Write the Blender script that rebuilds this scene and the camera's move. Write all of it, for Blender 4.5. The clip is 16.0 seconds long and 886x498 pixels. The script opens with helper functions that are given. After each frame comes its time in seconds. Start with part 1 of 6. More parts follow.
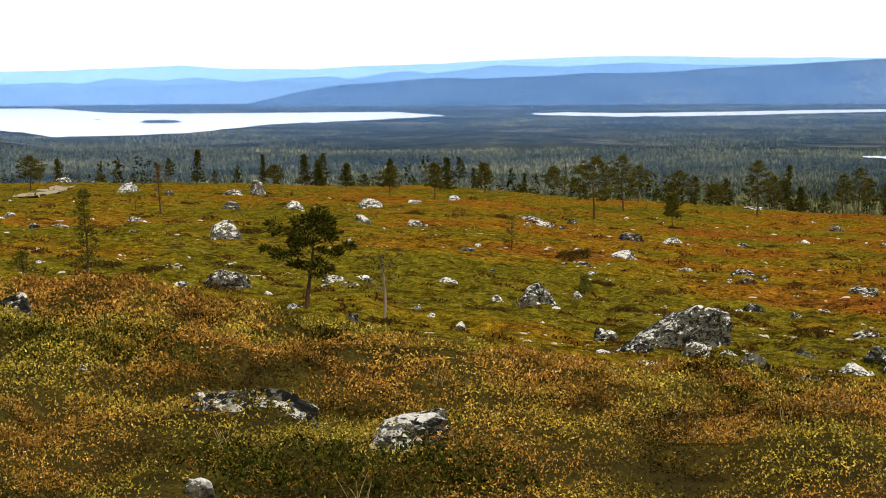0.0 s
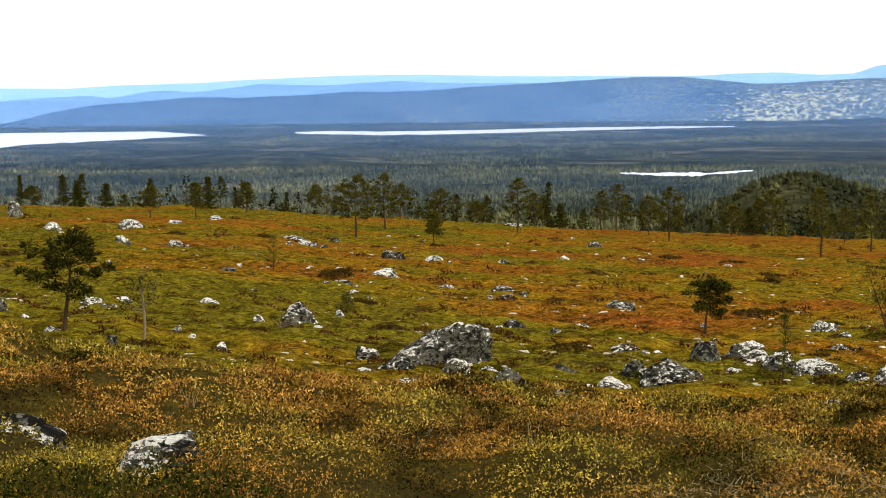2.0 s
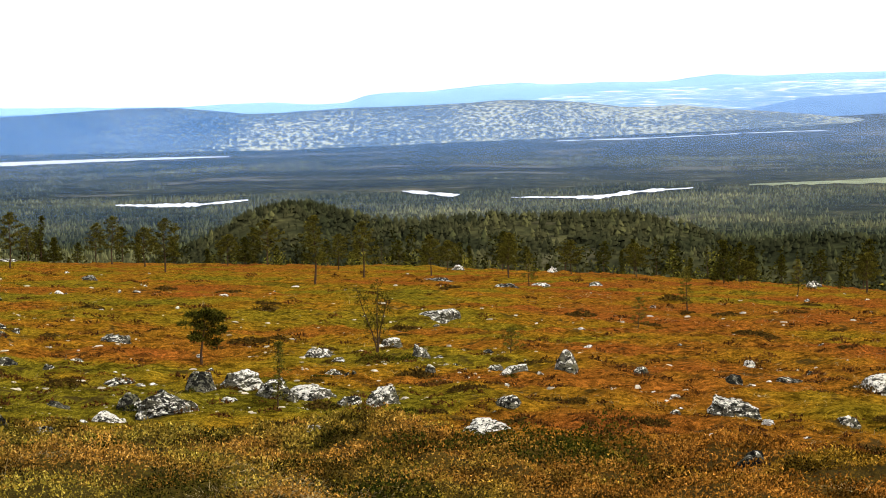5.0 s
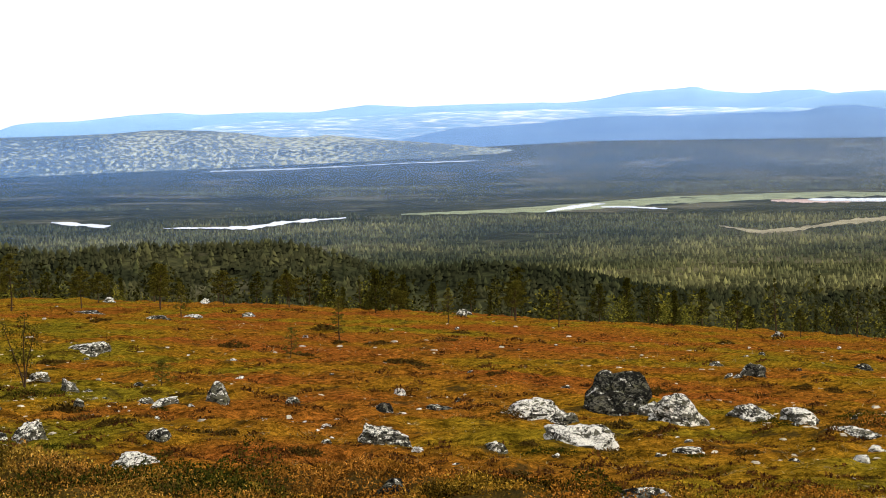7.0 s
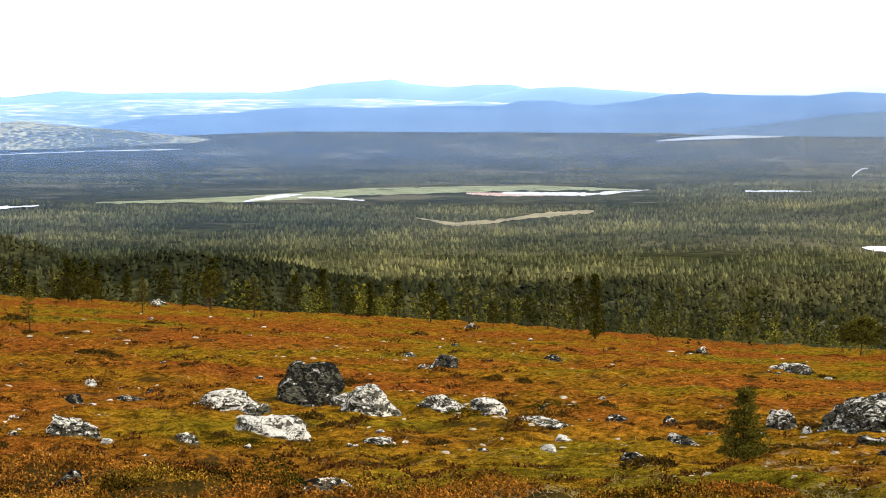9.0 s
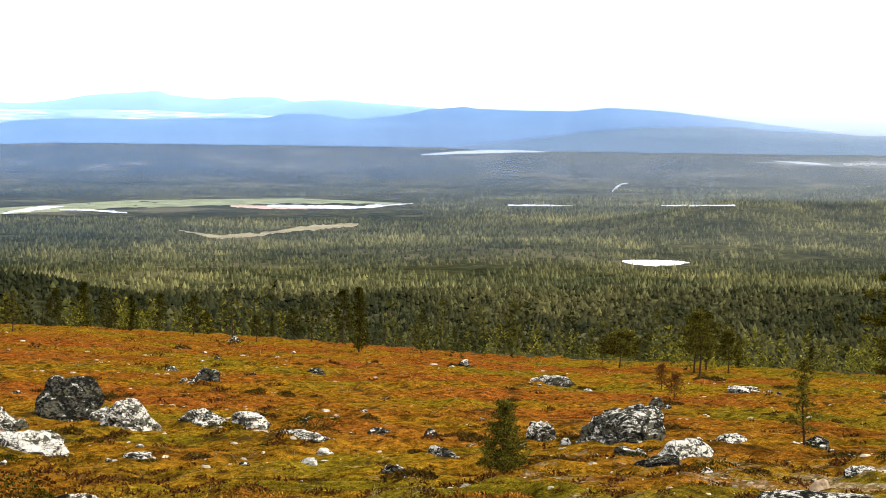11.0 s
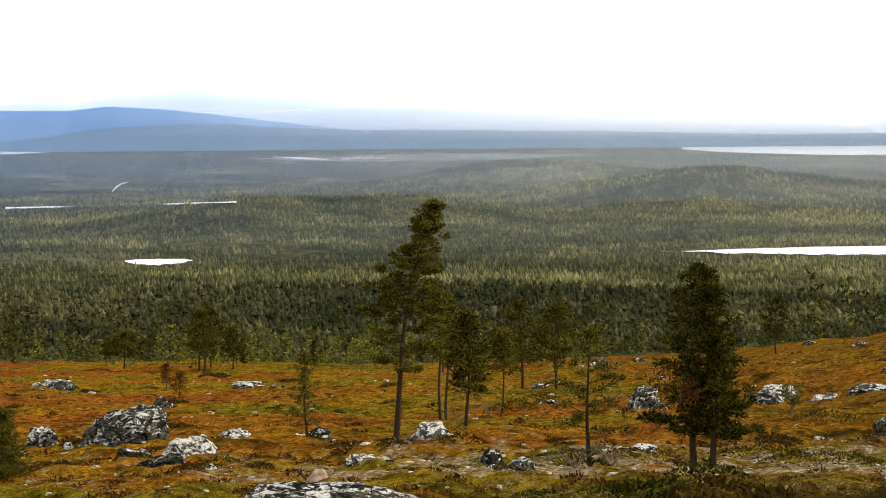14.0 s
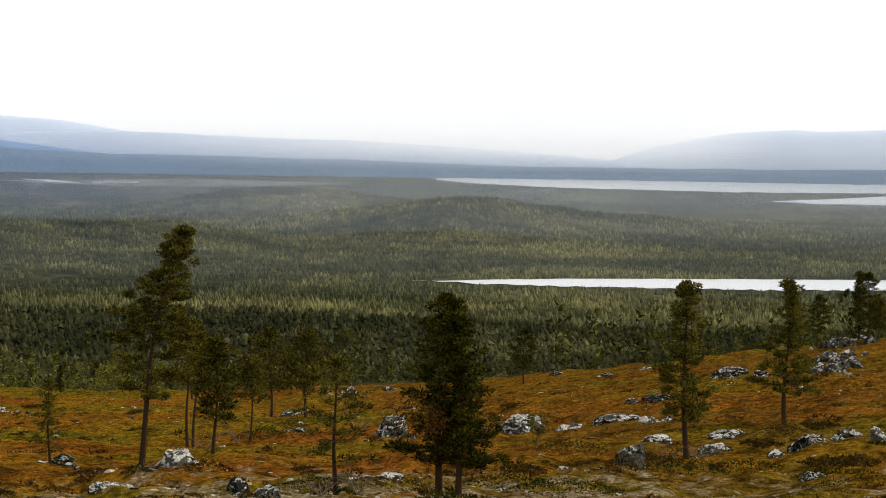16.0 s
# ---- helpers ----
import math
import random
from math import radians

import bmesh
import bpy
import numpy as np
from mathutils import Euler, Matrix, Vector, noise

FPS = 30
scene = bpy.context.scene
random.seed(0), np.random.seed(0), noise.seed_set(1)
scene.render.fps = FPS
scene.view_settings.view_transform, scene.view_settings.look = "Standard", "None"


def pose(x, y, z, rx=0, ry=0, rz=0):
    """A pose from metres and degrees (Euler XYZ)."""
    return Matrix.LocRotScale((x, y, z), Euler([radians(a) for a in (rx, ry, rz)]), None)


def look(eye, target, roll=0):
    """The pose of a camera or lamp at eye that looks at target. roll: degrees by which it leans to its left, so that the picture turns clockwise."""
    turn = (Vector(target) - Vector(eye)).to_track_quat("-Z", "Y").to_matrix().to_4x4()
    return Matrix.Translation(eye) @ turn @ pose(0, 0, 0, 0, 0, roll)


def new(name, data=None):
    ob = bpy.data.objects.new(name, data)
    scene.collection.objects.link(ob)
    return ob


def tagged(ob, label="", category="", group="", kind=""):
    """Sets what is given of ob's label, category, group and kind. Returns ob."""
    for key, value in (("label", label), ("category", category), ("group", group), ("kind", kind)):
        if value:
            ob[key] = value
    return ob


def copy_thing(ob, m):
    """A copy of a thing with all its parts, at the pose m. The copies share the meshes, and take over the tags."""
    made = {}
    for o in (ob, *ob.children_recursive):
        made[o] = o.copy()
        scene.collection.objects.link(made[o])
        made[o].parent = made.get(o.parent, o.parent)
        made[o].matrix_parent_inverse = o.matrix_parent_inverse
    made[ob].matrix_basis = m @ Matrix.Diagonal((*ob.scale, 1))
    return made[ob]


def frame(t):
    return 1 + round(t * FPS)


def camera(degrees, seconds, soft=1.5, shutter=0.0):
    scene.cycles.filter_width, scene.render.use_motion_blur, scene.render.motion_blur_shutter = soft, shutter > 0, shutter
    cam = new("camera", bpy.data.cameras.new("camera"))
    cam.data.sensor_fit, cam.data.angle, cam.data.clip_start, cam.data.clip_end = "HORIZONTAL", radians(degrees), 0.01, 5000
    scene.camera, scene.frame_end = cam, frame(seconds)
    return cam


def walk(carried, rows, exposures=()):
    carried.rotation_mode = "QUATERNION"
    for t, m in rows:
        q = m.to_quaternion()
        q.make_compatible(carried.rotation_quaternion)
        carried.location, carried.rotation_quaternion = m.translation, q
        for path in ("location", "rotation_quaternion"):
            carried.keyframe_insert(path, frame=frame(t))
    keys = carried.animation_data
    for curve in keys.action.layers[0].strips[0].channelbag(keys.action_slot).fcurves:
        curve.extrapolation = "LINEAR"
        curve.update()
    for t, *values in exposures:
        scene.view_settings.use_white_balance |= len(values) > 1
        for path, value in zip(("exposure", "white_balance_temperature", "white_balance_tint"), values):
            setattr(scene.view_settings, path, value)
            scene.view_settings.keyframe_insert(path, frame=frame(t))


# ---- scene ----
cam = camera(23.988, 16.0, soft=0.95)
ARM = 0.60  # the camera is held out from the body and swings round it


def held(yaw, pitch, roll):
    """The camera at arm's length, turned yaw degrees to the right, tilted and rolled."""
    a = radians(yaw)
    return Matrix.Translation((ARM * math.sin(a), ARM * math.cos(a), 1.65)) @ pose(0, 0, 0, 90 + pitch, 0, -yaw) @ pose(0, 0, 0, 0, 0, roll)


walk(cam, [
    (0, held(0.000, -5.201, -0.367)),
    (0.5, held(0.957, -5.044, -0.526)),
    (1, held(2.682, -4.776, -0.576)),
    (1.5, held(5.365, -4.710, -0.384)),
    (2, held(6.524, -4.735, -0.466)),
    (2.5, held(8.505, -4.718, -0.541)),
    (3, held(11.538, -4.694, -0.633)),
    (3.2, held(12.919, -4.674, -0.691)),
    (5.3, held(22.028, -3.752, -1.054)),
    (5.5, held(23.437, -3.512, -1.135)),
    (6, held(26.853, -3.532, -1.016)),
    (6.5, held(28.573, -3.316, -0.934)),
    (7, held(29.843, -3.376, -0.829)),
    (7.5, held(32.047, -3.459, -0.397)),
    (8, held(34.680, -3.602, -0.063)),
    (8.2, held(35.742, -3.628, 0.055)),
    (10.3, held(41.057, -3.372, 0.795)),
    (10.5, held(41.982, -3.260, 1.020)),
    (11, held(44.633, -3.263, 0.720)),
    (11.5, held(48.005, -3.305, 0.389)),
    (12, held(49.219, -3.353, 0.389)),
    (12.5, held(51.612, -3.490, 0.245)),
    (13, held(53.306, -3.821, -0.018)),
    (13.5, held(55.457, -3.720, 0.048)),
    (14, held(58.246, -3.286, -0.376)),
    (14.5, held(60.613, -2.851, -0.026)),
    (15, held(61.768, -2.680, 0.227)),
    (15.5, held(63.651, -2.491, 0.592)),
    (16, held(65.027, -2.482, 0.896)),
], [(0, -0.06), (2, 0.0), (3.2, 0.15), (5.5, 0.2), (6, 0.1), (7, -0.03), (8, 0.03), (10.5, 0.42), (11, 0.4), (12, 0.22), (12.5, 0.2), (13.5, 0.1), (14.5, -0.22), (15.2, -0.47), (16, -0.54)])

# ---- lie of the land ----
EYE = 1.65
CREST = ([-14, -11, -1, 2.6, 9.6, 17, 21, 26, 30, 34, 42, 47, 54, 78], [-6.0, -6.3, -7.5, -8.2, -8.9, -9.25, -9.45, -9.85, -10.35, -10.55, -10.75, -10.6, -10.3, -10.0])
MID = ([-14, -1, 9.6, 21, 33, 42, 54, 78], [-6.6, -7.8, -8.9, -9.3, -9.55, -9.6, -9.4, -9.0])
BROW = ([-14, 0, 10, 22, 33, 46, 52, 60, 66, 70, 76, 80], [-3.2, -3.5, -4.2, -4.65, -5.35, -6.3, -6.55, -6.7, -6.3, -5.75, -4.85, -4.4])
BROW_FAR = ([-14, 10, 22, 33, 46, 55, 66, 76], [300, 290, 260, 220, 170, 150, 140, 125])


def tan_deg(a):
    return np.tan(np.radians(a))


def bumps(x, y, cell, seed):
    """Smooth value noise, -1 to 1."""
    u, v = np.asarray(x, float) / cell, np.asarray(y, float) / cell
    i, j = np.floor(u), np.floor(v)
    a, b = u - i, v - j
    a, b = a * a * (3 - 2 * a), b * b * (3 - 2 * b)

    def at(p, q):
        s = np.sin(p * 127.1 + q * 311.7 + seed * 74.7) * 43758.5453
        return 2 * (s - np.floor(s)) - 1

    return (at(i, j) * (1 - a) + at(i + 1, j) * a) * (1 - b) + (at(i, j + 1) * (1 - a) + at(i + 1, j + 1) * a) * b


HILLS = [  # bearing, distance, half width in degrees, half depth, rise
    (15.8, 1000, 3.0, 150, 40), (25.2, 930, 3.6, 150, 33), (31.5, 900, 4.0, 150, 25), (20.2, 930, 2.6, 140, 28), (37.0, 820, 3.6, 130, 17),
    (64.3, 2450, 3.5, 330, 36), (69.6, 2500, 4.6, 300, 24), (61.0, 3150, 4.6, 260, 41), (52.8, 1950, 3.0, 240, 27), (57.5, 2050, 2.6, 240, 22),
    (1.8, 2300, 2.6, 140, 11), (-13.0, 2150, 2.0, 200, 14), (56.0, 1150, 9.0, 130, 7), (47.0, 1500, 4.0, 160, 8),
]


def land(x, y):
    """Height of the ground."""
    x, y = np.asarray(x, float), np.asarray(y, float)
    d = np.maximum(np.hypot(x, y), 0.3)
    az = np.degrees(np.arctan2(x, y))
    side = np.clip(az, -14, 80)
    far = np.interp(side, *BROW_FAR)
    z17 = 17 * tan_deg(np.interp(side, *CREST))
    z30 = 30 * tan_deg(np.interp(side, *MID) - np.interp(side, [34, 46], [0.75, 0.25]))
    z45 = 45 * tan_deg(np.interp(side, *MID))
    zb = far * tan_deg(np.interp(side, *BROW))
    t9, t45, tb = -1.68 / 9, z45 / 45, zb / far
    near = np.where(d < 9, -1.65 - 0.03 * d / 9, np.where(d < 17, -1.68 + (z17 + 1.68) * (d - 9) / 8, z17 + (z30 - z17) * (d - 17) / 13))
    dip = z30 + (z45 - z30) * (d - 30) / 15
    w = np.clip((1 / 45 - 1 / d) / (1 / 45 - 1 / far), 0, 1)
    field = d * (t45 + (tb - t45) * w)
    rise = np.interp(d, [0, 3500, 3900, 4300, 4700, 5200], [0, 0, 19, 45, 69, 79])
    floor_z = -91.65 + rise * np.interp(side, [16, 34], [0.0, 1.0])
    s = np.clip((d - far) / (640 - far), 0, 1)
    drop = zb + (floor_z - zb) * (0.5 * s + 0.5 * s * s * (3 - 2 * s))
    z = np.where(d < 30, near, np.where(d < 45, dip, np.where(d < far, field, drop)))
    for a0, d0, wa, wd, h in HILLS:
        z = z + h * (1 + 0.16 * bumps(x, y, 75, 6) + 0.08 * bumps(x, y, 30, 7)) * np.exp(-(((az - a0) / wa) ** 2) - ((d - d0) / wd) ** 2)
    rough = np.clip((d - 2) / 8, 0.15, 1)
    z = z + rough * (0.15 * bumps(x, y, 2.6, 1) + 0.16 * bumps(x, y, 1.05, 2) + 0.09 * bumps(x, y, 0.5, 3))
    z = z + np.clip((21 - d) / 4, 0, 1) * rough * (0.055 * bumps(x, y, 0.36, 8) + 0.03 * bumps(x, y, 0.17, 9))
    z = z + np.clip((d - 40) / 60, 0, 1) * 0.30 * bumps(x, y, 14, 4) + np.clip((d - 400) / 500, 0, 1) * np.clip((3600 - d) / 500, 0, 1) * 1.0 * bumps(x, y, 160, 5)
    return z + EYE

# ---- sky, sun ----
world = bpy.data.worlds.new("sky")
scene.world = world
world.use_nodes = True
wn, wl = world.node_tree.nodes, world.node_tree.links
wn.clear()
SUN_AZ, SUN_EL = 140.0, 42.0
sky = wn.new("ShaderNodeTexSky")
sky.sky_type, sky.sun_disc = "NISHITA", False
sky.sun_elevation, sky.sun_rotation = radians(SUN_EL), radians(SUN_AZ)
clear = wn.new("ShaderNodeMixRGB")
clear.blend_type, clear.inputs[0].default_value = "MULTIPLY", 1.0
clear.inputs[2].default_value = (0.10, 0.10, 0.10, 1)
wl.new(sky.outputs[0], clear.inputs[1])
where = wn.new("ShaderNodeTexCoord")
squash = wn.new("ShaderNodeMapping")
squash.inputs["Scale"].default_value = (2.0, 2.0, 7.0)
wl.new(where.outputs["Generated"], squash.inputs[0])
cloud = wn.new("ShaderNodeTexNoise")
cloud.inputs["Scale"].default_value, cloud.inputs["Detail"].default_value = 1.6, 5
wl.new(squash.outputs[0], cloud.inputs["Vector"])
tone = wn.new("ShaderNodeValToRGB")
tone.color_ramp.elements[0].position, tone.color_ramp.elements[0].color = 0.18, (0.88, 0.90, 0.95, 1)
tone.color_ramp.elements[1].position, tone.color_ramp.elements[1].color = 0.33, (1.02, 1.02, 1.02, 1)
wl.new(cloud.outputs[0], tone.inputs[0])
cover = wn.new("ShaderNodeMixRGB")
rise_of = wn.new("ShaderNodeSeparateXYZ")
wl.new(where.outputs["Generated"], rise_of.inputs[0])
thin = wn.new("ShaderNodeMapRange")
for k, q in enumerate((0.12, 0.75, 0.97, 0.60)):
    thin.inputs[k + 1].default_value = q
wl.new(rise_of.outputs[2], thin.inputs[0])
wl.new(thin.outputs[0], cover.inputs[0])
wl.new(clear.outputs[0], cover.inputs[1])
wl.new(tone.outputs[0], cover.inputs[2])
glow = wn.new("ShaderNodeBackground")
higher = wn.new("ShaderNodeMapRange")  # bright haze low down, thinner cloud overhead
for k, q in enumerate((0.05, 1.0, 1.5, 1.15)):
    higher.inputs[k + 1].default_value = q
wl.new(rise_of.outputs[2], higher.inputs[0])
wl.new(higher.outputs[0], glow.inputs[1])
wl.new(cover.outputs[0], glow.inputs[0])
wl.new(glow.outputs[0], wn.new("ShaderNodeOutputWorld").inputs[0])

sun = new("sun", bpy.data.lights.new("sun", "SUN"))
sun.data.energy, sun.data.angle, sun.data.color = 4.2, radians(3.0), (1.0, 0.92, 0.79)
a, e = radians(SUN_AZ), radians(SUN_EL)
sun.matrix_world = look((300 * math.sin(a) * math.cos(e), 300 * math.cos(a) * math.cos(e), 300 * math.sin(e)), (0, 0, 0))


# ---- materials ----
def surface(name, rough=0.9, metal=0.0):
    m = bpy.data.materials.new(name)
    m.use_nodes = True
    b = m.node_tree.nodes["Principled BSDF"]
    b.inputs["Roughness"].default_value, b.inputs["Metallic"].default_value = rough, metal
    b.inputs["Specular IOR Level"].default_value = 0.0 if rough > 0.5 else 0.3
    return m, m.node_tree.nodes, m.node_tree.links, b


def place_of(n, l, stretch=(1, 1, 1)):
    g = n.new("ShaderNodeNewGeometry")
    mp = n.new("ShaderNodeMapping")
    mp.inputs["Scale"].default_value = stretch
    l.new(g.outputs["Position"], mp.inputs[0])
    return mp.outputs[0]


def grain(n, l, vec, scale, detail=4, rough=0.55):
    t = n.new("ShaderNodeTexNoise")
    t.inputs["Scale"].default_value, t.inputs["Detail"].default_value, t.inputs["Roughness"].default_value = scale, detail, rough
    l.new(vec, t.inputs["Vector"])
    return t.outputs[0]


def ramp(n, l, value, *stops):
    r = n.new("ShaderNodeValToRGB")
    els = r.color_ramp.elements
    while len(els) < len(stops):
        els.new(0.5)
    for el, (p, c) in zip(els, stops):
        el.position, el.color = p, (*c, 1) if len(c) == 3 else c
    l.new(value, r.inputs[0])
    return r.outputs[0]


def blend(n, l, fac, one, two, how="MIX"):
    x = n.new("ShaderNodeMixRGB")
    x.blend_type = how
    for k, v in enumerate((fac, one, two)):
        if isinstance(v, (int, float)):
            x.inputs[k].default_value = v
        elif isinstance(v, tuple):
            x.inputs[k].default_value = (*v, 1)
        else:
            l.new(v, x.inputs[k])
    return x.outputs[0]


def sums(n, l, how, one, two):
    x = n.new("ShaderNodeMath")
    x.operation = how
    for k, v in enumerate((one, two)):
        if isinstance(v, (int, float)):
            x.inputs[k].default_value = v
        else:
            l.new(v, x.inputs[k])
    return x.outputs[0]


def relief(n, l, b, value, strength, dist):
    x = n.new("ShaderNodeBump")
    x.inputs["Strength"].default_value, x.inputs["Distance"].default_value = strength, dist
    l.new(value, x.inputs["Height"])
    l.new(x.outputs[0], b.inputs["Normal"])


def east_side(n, l, full=0.55, none=-0.05):
    """0 on the green western heath, 1 on the red eastern heath."""
    g = n.new("ShaderNodeNewGeometry")
    s = n.new("ShaderNodeSeparateXYZ")
    l.new(g.outputs["Position"], s.inputs[0])
    r = n.new("ShaderNodeMapRange")
    ratio = sums(n, l, "DIVIDE", s.outputs[0], sums(n, l, "ADD", sums(n, l, "ABSOLUTE", s.outputs[1], 0), 1.0))
    r.inputs[1].default_value, r.inputs[2].default_value = none, full
    l.new(ratio, r.inputs[0])
    return r.outputs[0]


def heath_colour(n, l, dark=1.0, speckle=True):
    """Patches of green, straw and rust-red dwarf shrubs."""
    p = place_of(n, l)
    big = grain(n, l, p, 0.07, 2, 0.5)
    mid = grain(n, l, p, 0.33, 3, 0.5)
    fine = grain(n, l, p, 5.0, 6, 0.75)
    mixed = sums(n, l, "ADD", sums(n, l, "MULTIPLY", big, 0.94), sums(n, l, "MULTIPLY", mid, 0.16))
    east = east_side(n, l)
    mixed = sums(n, l, "ADD", mixed, sums(n, l, "SUBTRACT", sums(n, l, "MULTIPLY", east, 0.18), 0.095))
    mixed = sums(n, l, "SUBTRACT", mixed, sums(n, l, "MULTIPLY", east_side(n, l, 1.5, 0.62), 0.09))
    ring = n.new("ShaderNodeVectorMath")  # greener in the wet dip below the hump, redder on the open slope
    ring.operation = "LENGTH"
    l.new(p, ring.inputs[0])
    zone = n.new("ShaderNodeMapRange")
    for k, q in enumerate((46.0, 90.0, -0.062, 0.01)):
        zone.inputs[k + 1].default_value = q
    l.new(ring.outputs["Value"], zone.inputs[0])
    mixed = sums(n, l, "ADD", mixed, zone.outputs[0])
    tones = ((0.41, (0.094, 0.077, 0.007)), (0.49, (0.124, 0.086, 0.007)), (0.555, (0.152, 0.080, 0.007)), (0.635, (0.150, 0.062, 0.008)), (0.74, (0.152, 0.050, 0.009)))
    col = ramp(n, l, mixed, *((q, tuple(dark * c for c in k)) for q, k in tones))
    brown = sums(n, l, "MULTIPLY", east_side(n, l, 2.3, 1.15), ramp(n, l, grain(n, l, p, 0.16, 4, 0.55), (0.40, (0.15, 0.15, 0.15)), (0.58, (0.75, 0.75, 0.75))))
    col = blend(n, l, brown, col, (0.092 * dark, 0.048 * dark, 0.008 * dark))
    if speckle:
        leafage = grain(n, l, p, 42, 4, 0.7)
        col = blend(n, l, 1.0, col, ramp(n, l, leafage, (0.36, (0.25, 0.25, 0.25)), (0.50, (0.9, 0.9, 0.9)), (0.64, (1.9, 1.8, 1.6))), "MULTIPLY")
        col = blend(n, l, 1.0, col, ramp(n, l, fine, (0.34, (0.22, 0.22, 0.22)), (0.49, (0.85, 0.85, 0.85)), (0.66, (1.8, 1.75, 1.7))), "MULTIPLY")
    clump = grain(n, l, p, 1.4, 5, 0.65)
    col = blend(n, l, 1.0, col, ramp(n, l, clump, (0.36, (0.42, 0.42, 0.44)), (0.48, (1.0, 1.0, 1.0)), (0.64, (1.4, 1.38, 1.32))), "MULTIPLY")
    return p, col, mid, fine


def fell_ground():
    m, n, l, b = surface("heath_ground", 0.95)
    p, col, mid, fine = heath_colour(n, l)
    streak = grain(n, l, place_of(n, l, (0.5, 0.5, 0.5)), 1.3, 6, 0.7)
    col = blend(n, l, ramp(n, l, streak, (0.57, (0, 0, 0)), (0.64, (0.85, 0.85, 0.85))), col, (0.030, 0.021, 0.007))
    # shade between the near shrubs painted in: ground darkened close to the viewer
    shade_reach = n.new("ShaderNodeVectorMath")
    shade_reach.operation = "LENGTH"
    g0 = n.new("ShaderNodeNewGeometry")
    l.new(g0.outputs["Position"], shade_reach.inputs[0])
    hump = n.new("ShaderNodeMapRange")
    hump.inputs[1].default_value, hump.inputs[2].default_value, hump.inputs[3].default_value, hump.inputs[4].default_value = 18, 26, 0.8, 0.0
    l.new(shade_reach.outputs["Value"], hump.inputs[0])
    col = blend(n, l, hump.outputs[0], col, (0.028, 0.021, 0.007))
    pale = grain(n, l, p, 0.9, 6, 0.75)
    col = blend(n, l, ramp(n, l, pale, (0.66, (0, 0, 0)), (0.73, (0.8, 0.8, 0.8))), col, (0.24, 0.18, 0.08))
    bare = n.new("ShaderNodeVectorMath")
    bare.operation = "DISTANCE"
    g = n.new("ShaderNodeNewGeometry")
    l.new(g.outputs["Position"], bare.inputs[0])
    bare.inputs[1].default_value = (37, 19, -5)
    worn = sums(n, l, "ADD", grain(n, l, p, 1.0, 7, 0.72), sums(n, l, "MULTIPLY", bare.outputs["Value"], -0.014))
    grit = ramp(n, l, grain(n, l, p, 6.5, 7, 0.8), (0.36, (0.040, 0.028, 0.012)), (0.50, (0.17, 0.125, 0.065)), (0.60, (0.46, 0.39, 0.28)))
    col = blend(n, l, ramp(n, l, worn, (0.36, (0, 0, 0)), (0.44, (0.7, 0.7, 0.7))), col, grit)
    l.new(col, b.inputs["Base Color"])
    relief(n, l, b, sums(n, l, "ADD", fine, streak), 0.7, 0.09)
    return m


def forest_colour(n, l):
    """Spruce, pine and yellowing birch in stands, open mires between; sunlight painted in to the east."""
    flat = place_of(n, l, (1, 1, 0.02))
    stands = sums(n, l, "ADD", sums(n, l, "MULTIPLY", grain(n, l, flat, 0.0045, 4, 0.6), 0.55), sums(n, l, "MULTIPLY", grain(n, l, flat, 0.03, 4, 0.65), 0.45))
    # sunlit east and cloud-shaded west painted into the stand colour
    stands = sums(n, l, "ADD", stands, sums(n, l, "SUBTRACT", sums(n, l, "MULTIPLY", east_side(n, l, 1.6, 0.1), 0.075), 0.05))
    col = ramp(n, l, stands, (0.36, (0.012, 0.015, 0.008)), (0.45, (0.027, 0.030, 0.014)), (0.53, (0.048, 0.048, 0.021)), (0.63, (0.098, 0.092, 0.038)))
    return flat, col


def woods_ground():
    """Forest floor, mires and clearings of the valley."""
    m, n, l, b = surface("valley_woods", 1.0)
    flat, col = forest_colour(n, l)
    trees = grain(n, l, flat, 0.11, 5, 0.75)
    col = blend(n, l, 1.0, col, ramp(n, l, trees, (0.34, (0.38, 0.38, 0.41)), (0.52, (0.9, 0.9, 0.9)), (0.70, (1.6, 1.6, 1.4))), "MULTIPLY")
    mire = grain(n, l, flat, 0.0052, 6, 0.62)
    col = blend(n, l, ramp(n, l, mire, (0.56, (0, 0, 0)), (0.63, (0.7, 0.7, 0.7))), col, (0.115, 0.102, 0.060))
    l.new(col, b.inputs["Base Color"])
    return m


def forest_tree(name, low, mean, high):
    """Small far trees; low, mean and high scale the colour of their stand."""
    m, n, l, b = surface(name, 0.9)
    flat, col = forest_colour(n, l)
    g = n.new("ShaderNodeNewGeometry")
    each = ramp(n, l, g.outputs["Random Per Island"], (0.0, (low, low, low)), (0.75, (mean, mean, mean)), (1.0, (high, high, 0.85 * high)))
    l.new(blend(n, l, 1.0, col, each, "MULTIPLY"), b.inputs["Base Color"])
    return m


def plain(name, colour, rough=0.9, spread=0.35, scale=8.0, bump=0.3, dist=0.01):
    m, n, l, b = surface(name, rough)
    p = place_of(n, l)
    f = grain(n, l, p, scale, 5, 0.65)
    lo, hi = tuple(c * (1 - spread) for c in colour), tuple(c * (1 + spread) for c in colour)
    l.new(ramp(n, l, f, (0.3, lo), (0.7, hi)), b.inputs["Base Color"])
    relief(n, l, b, f, bump, dist)
    return m


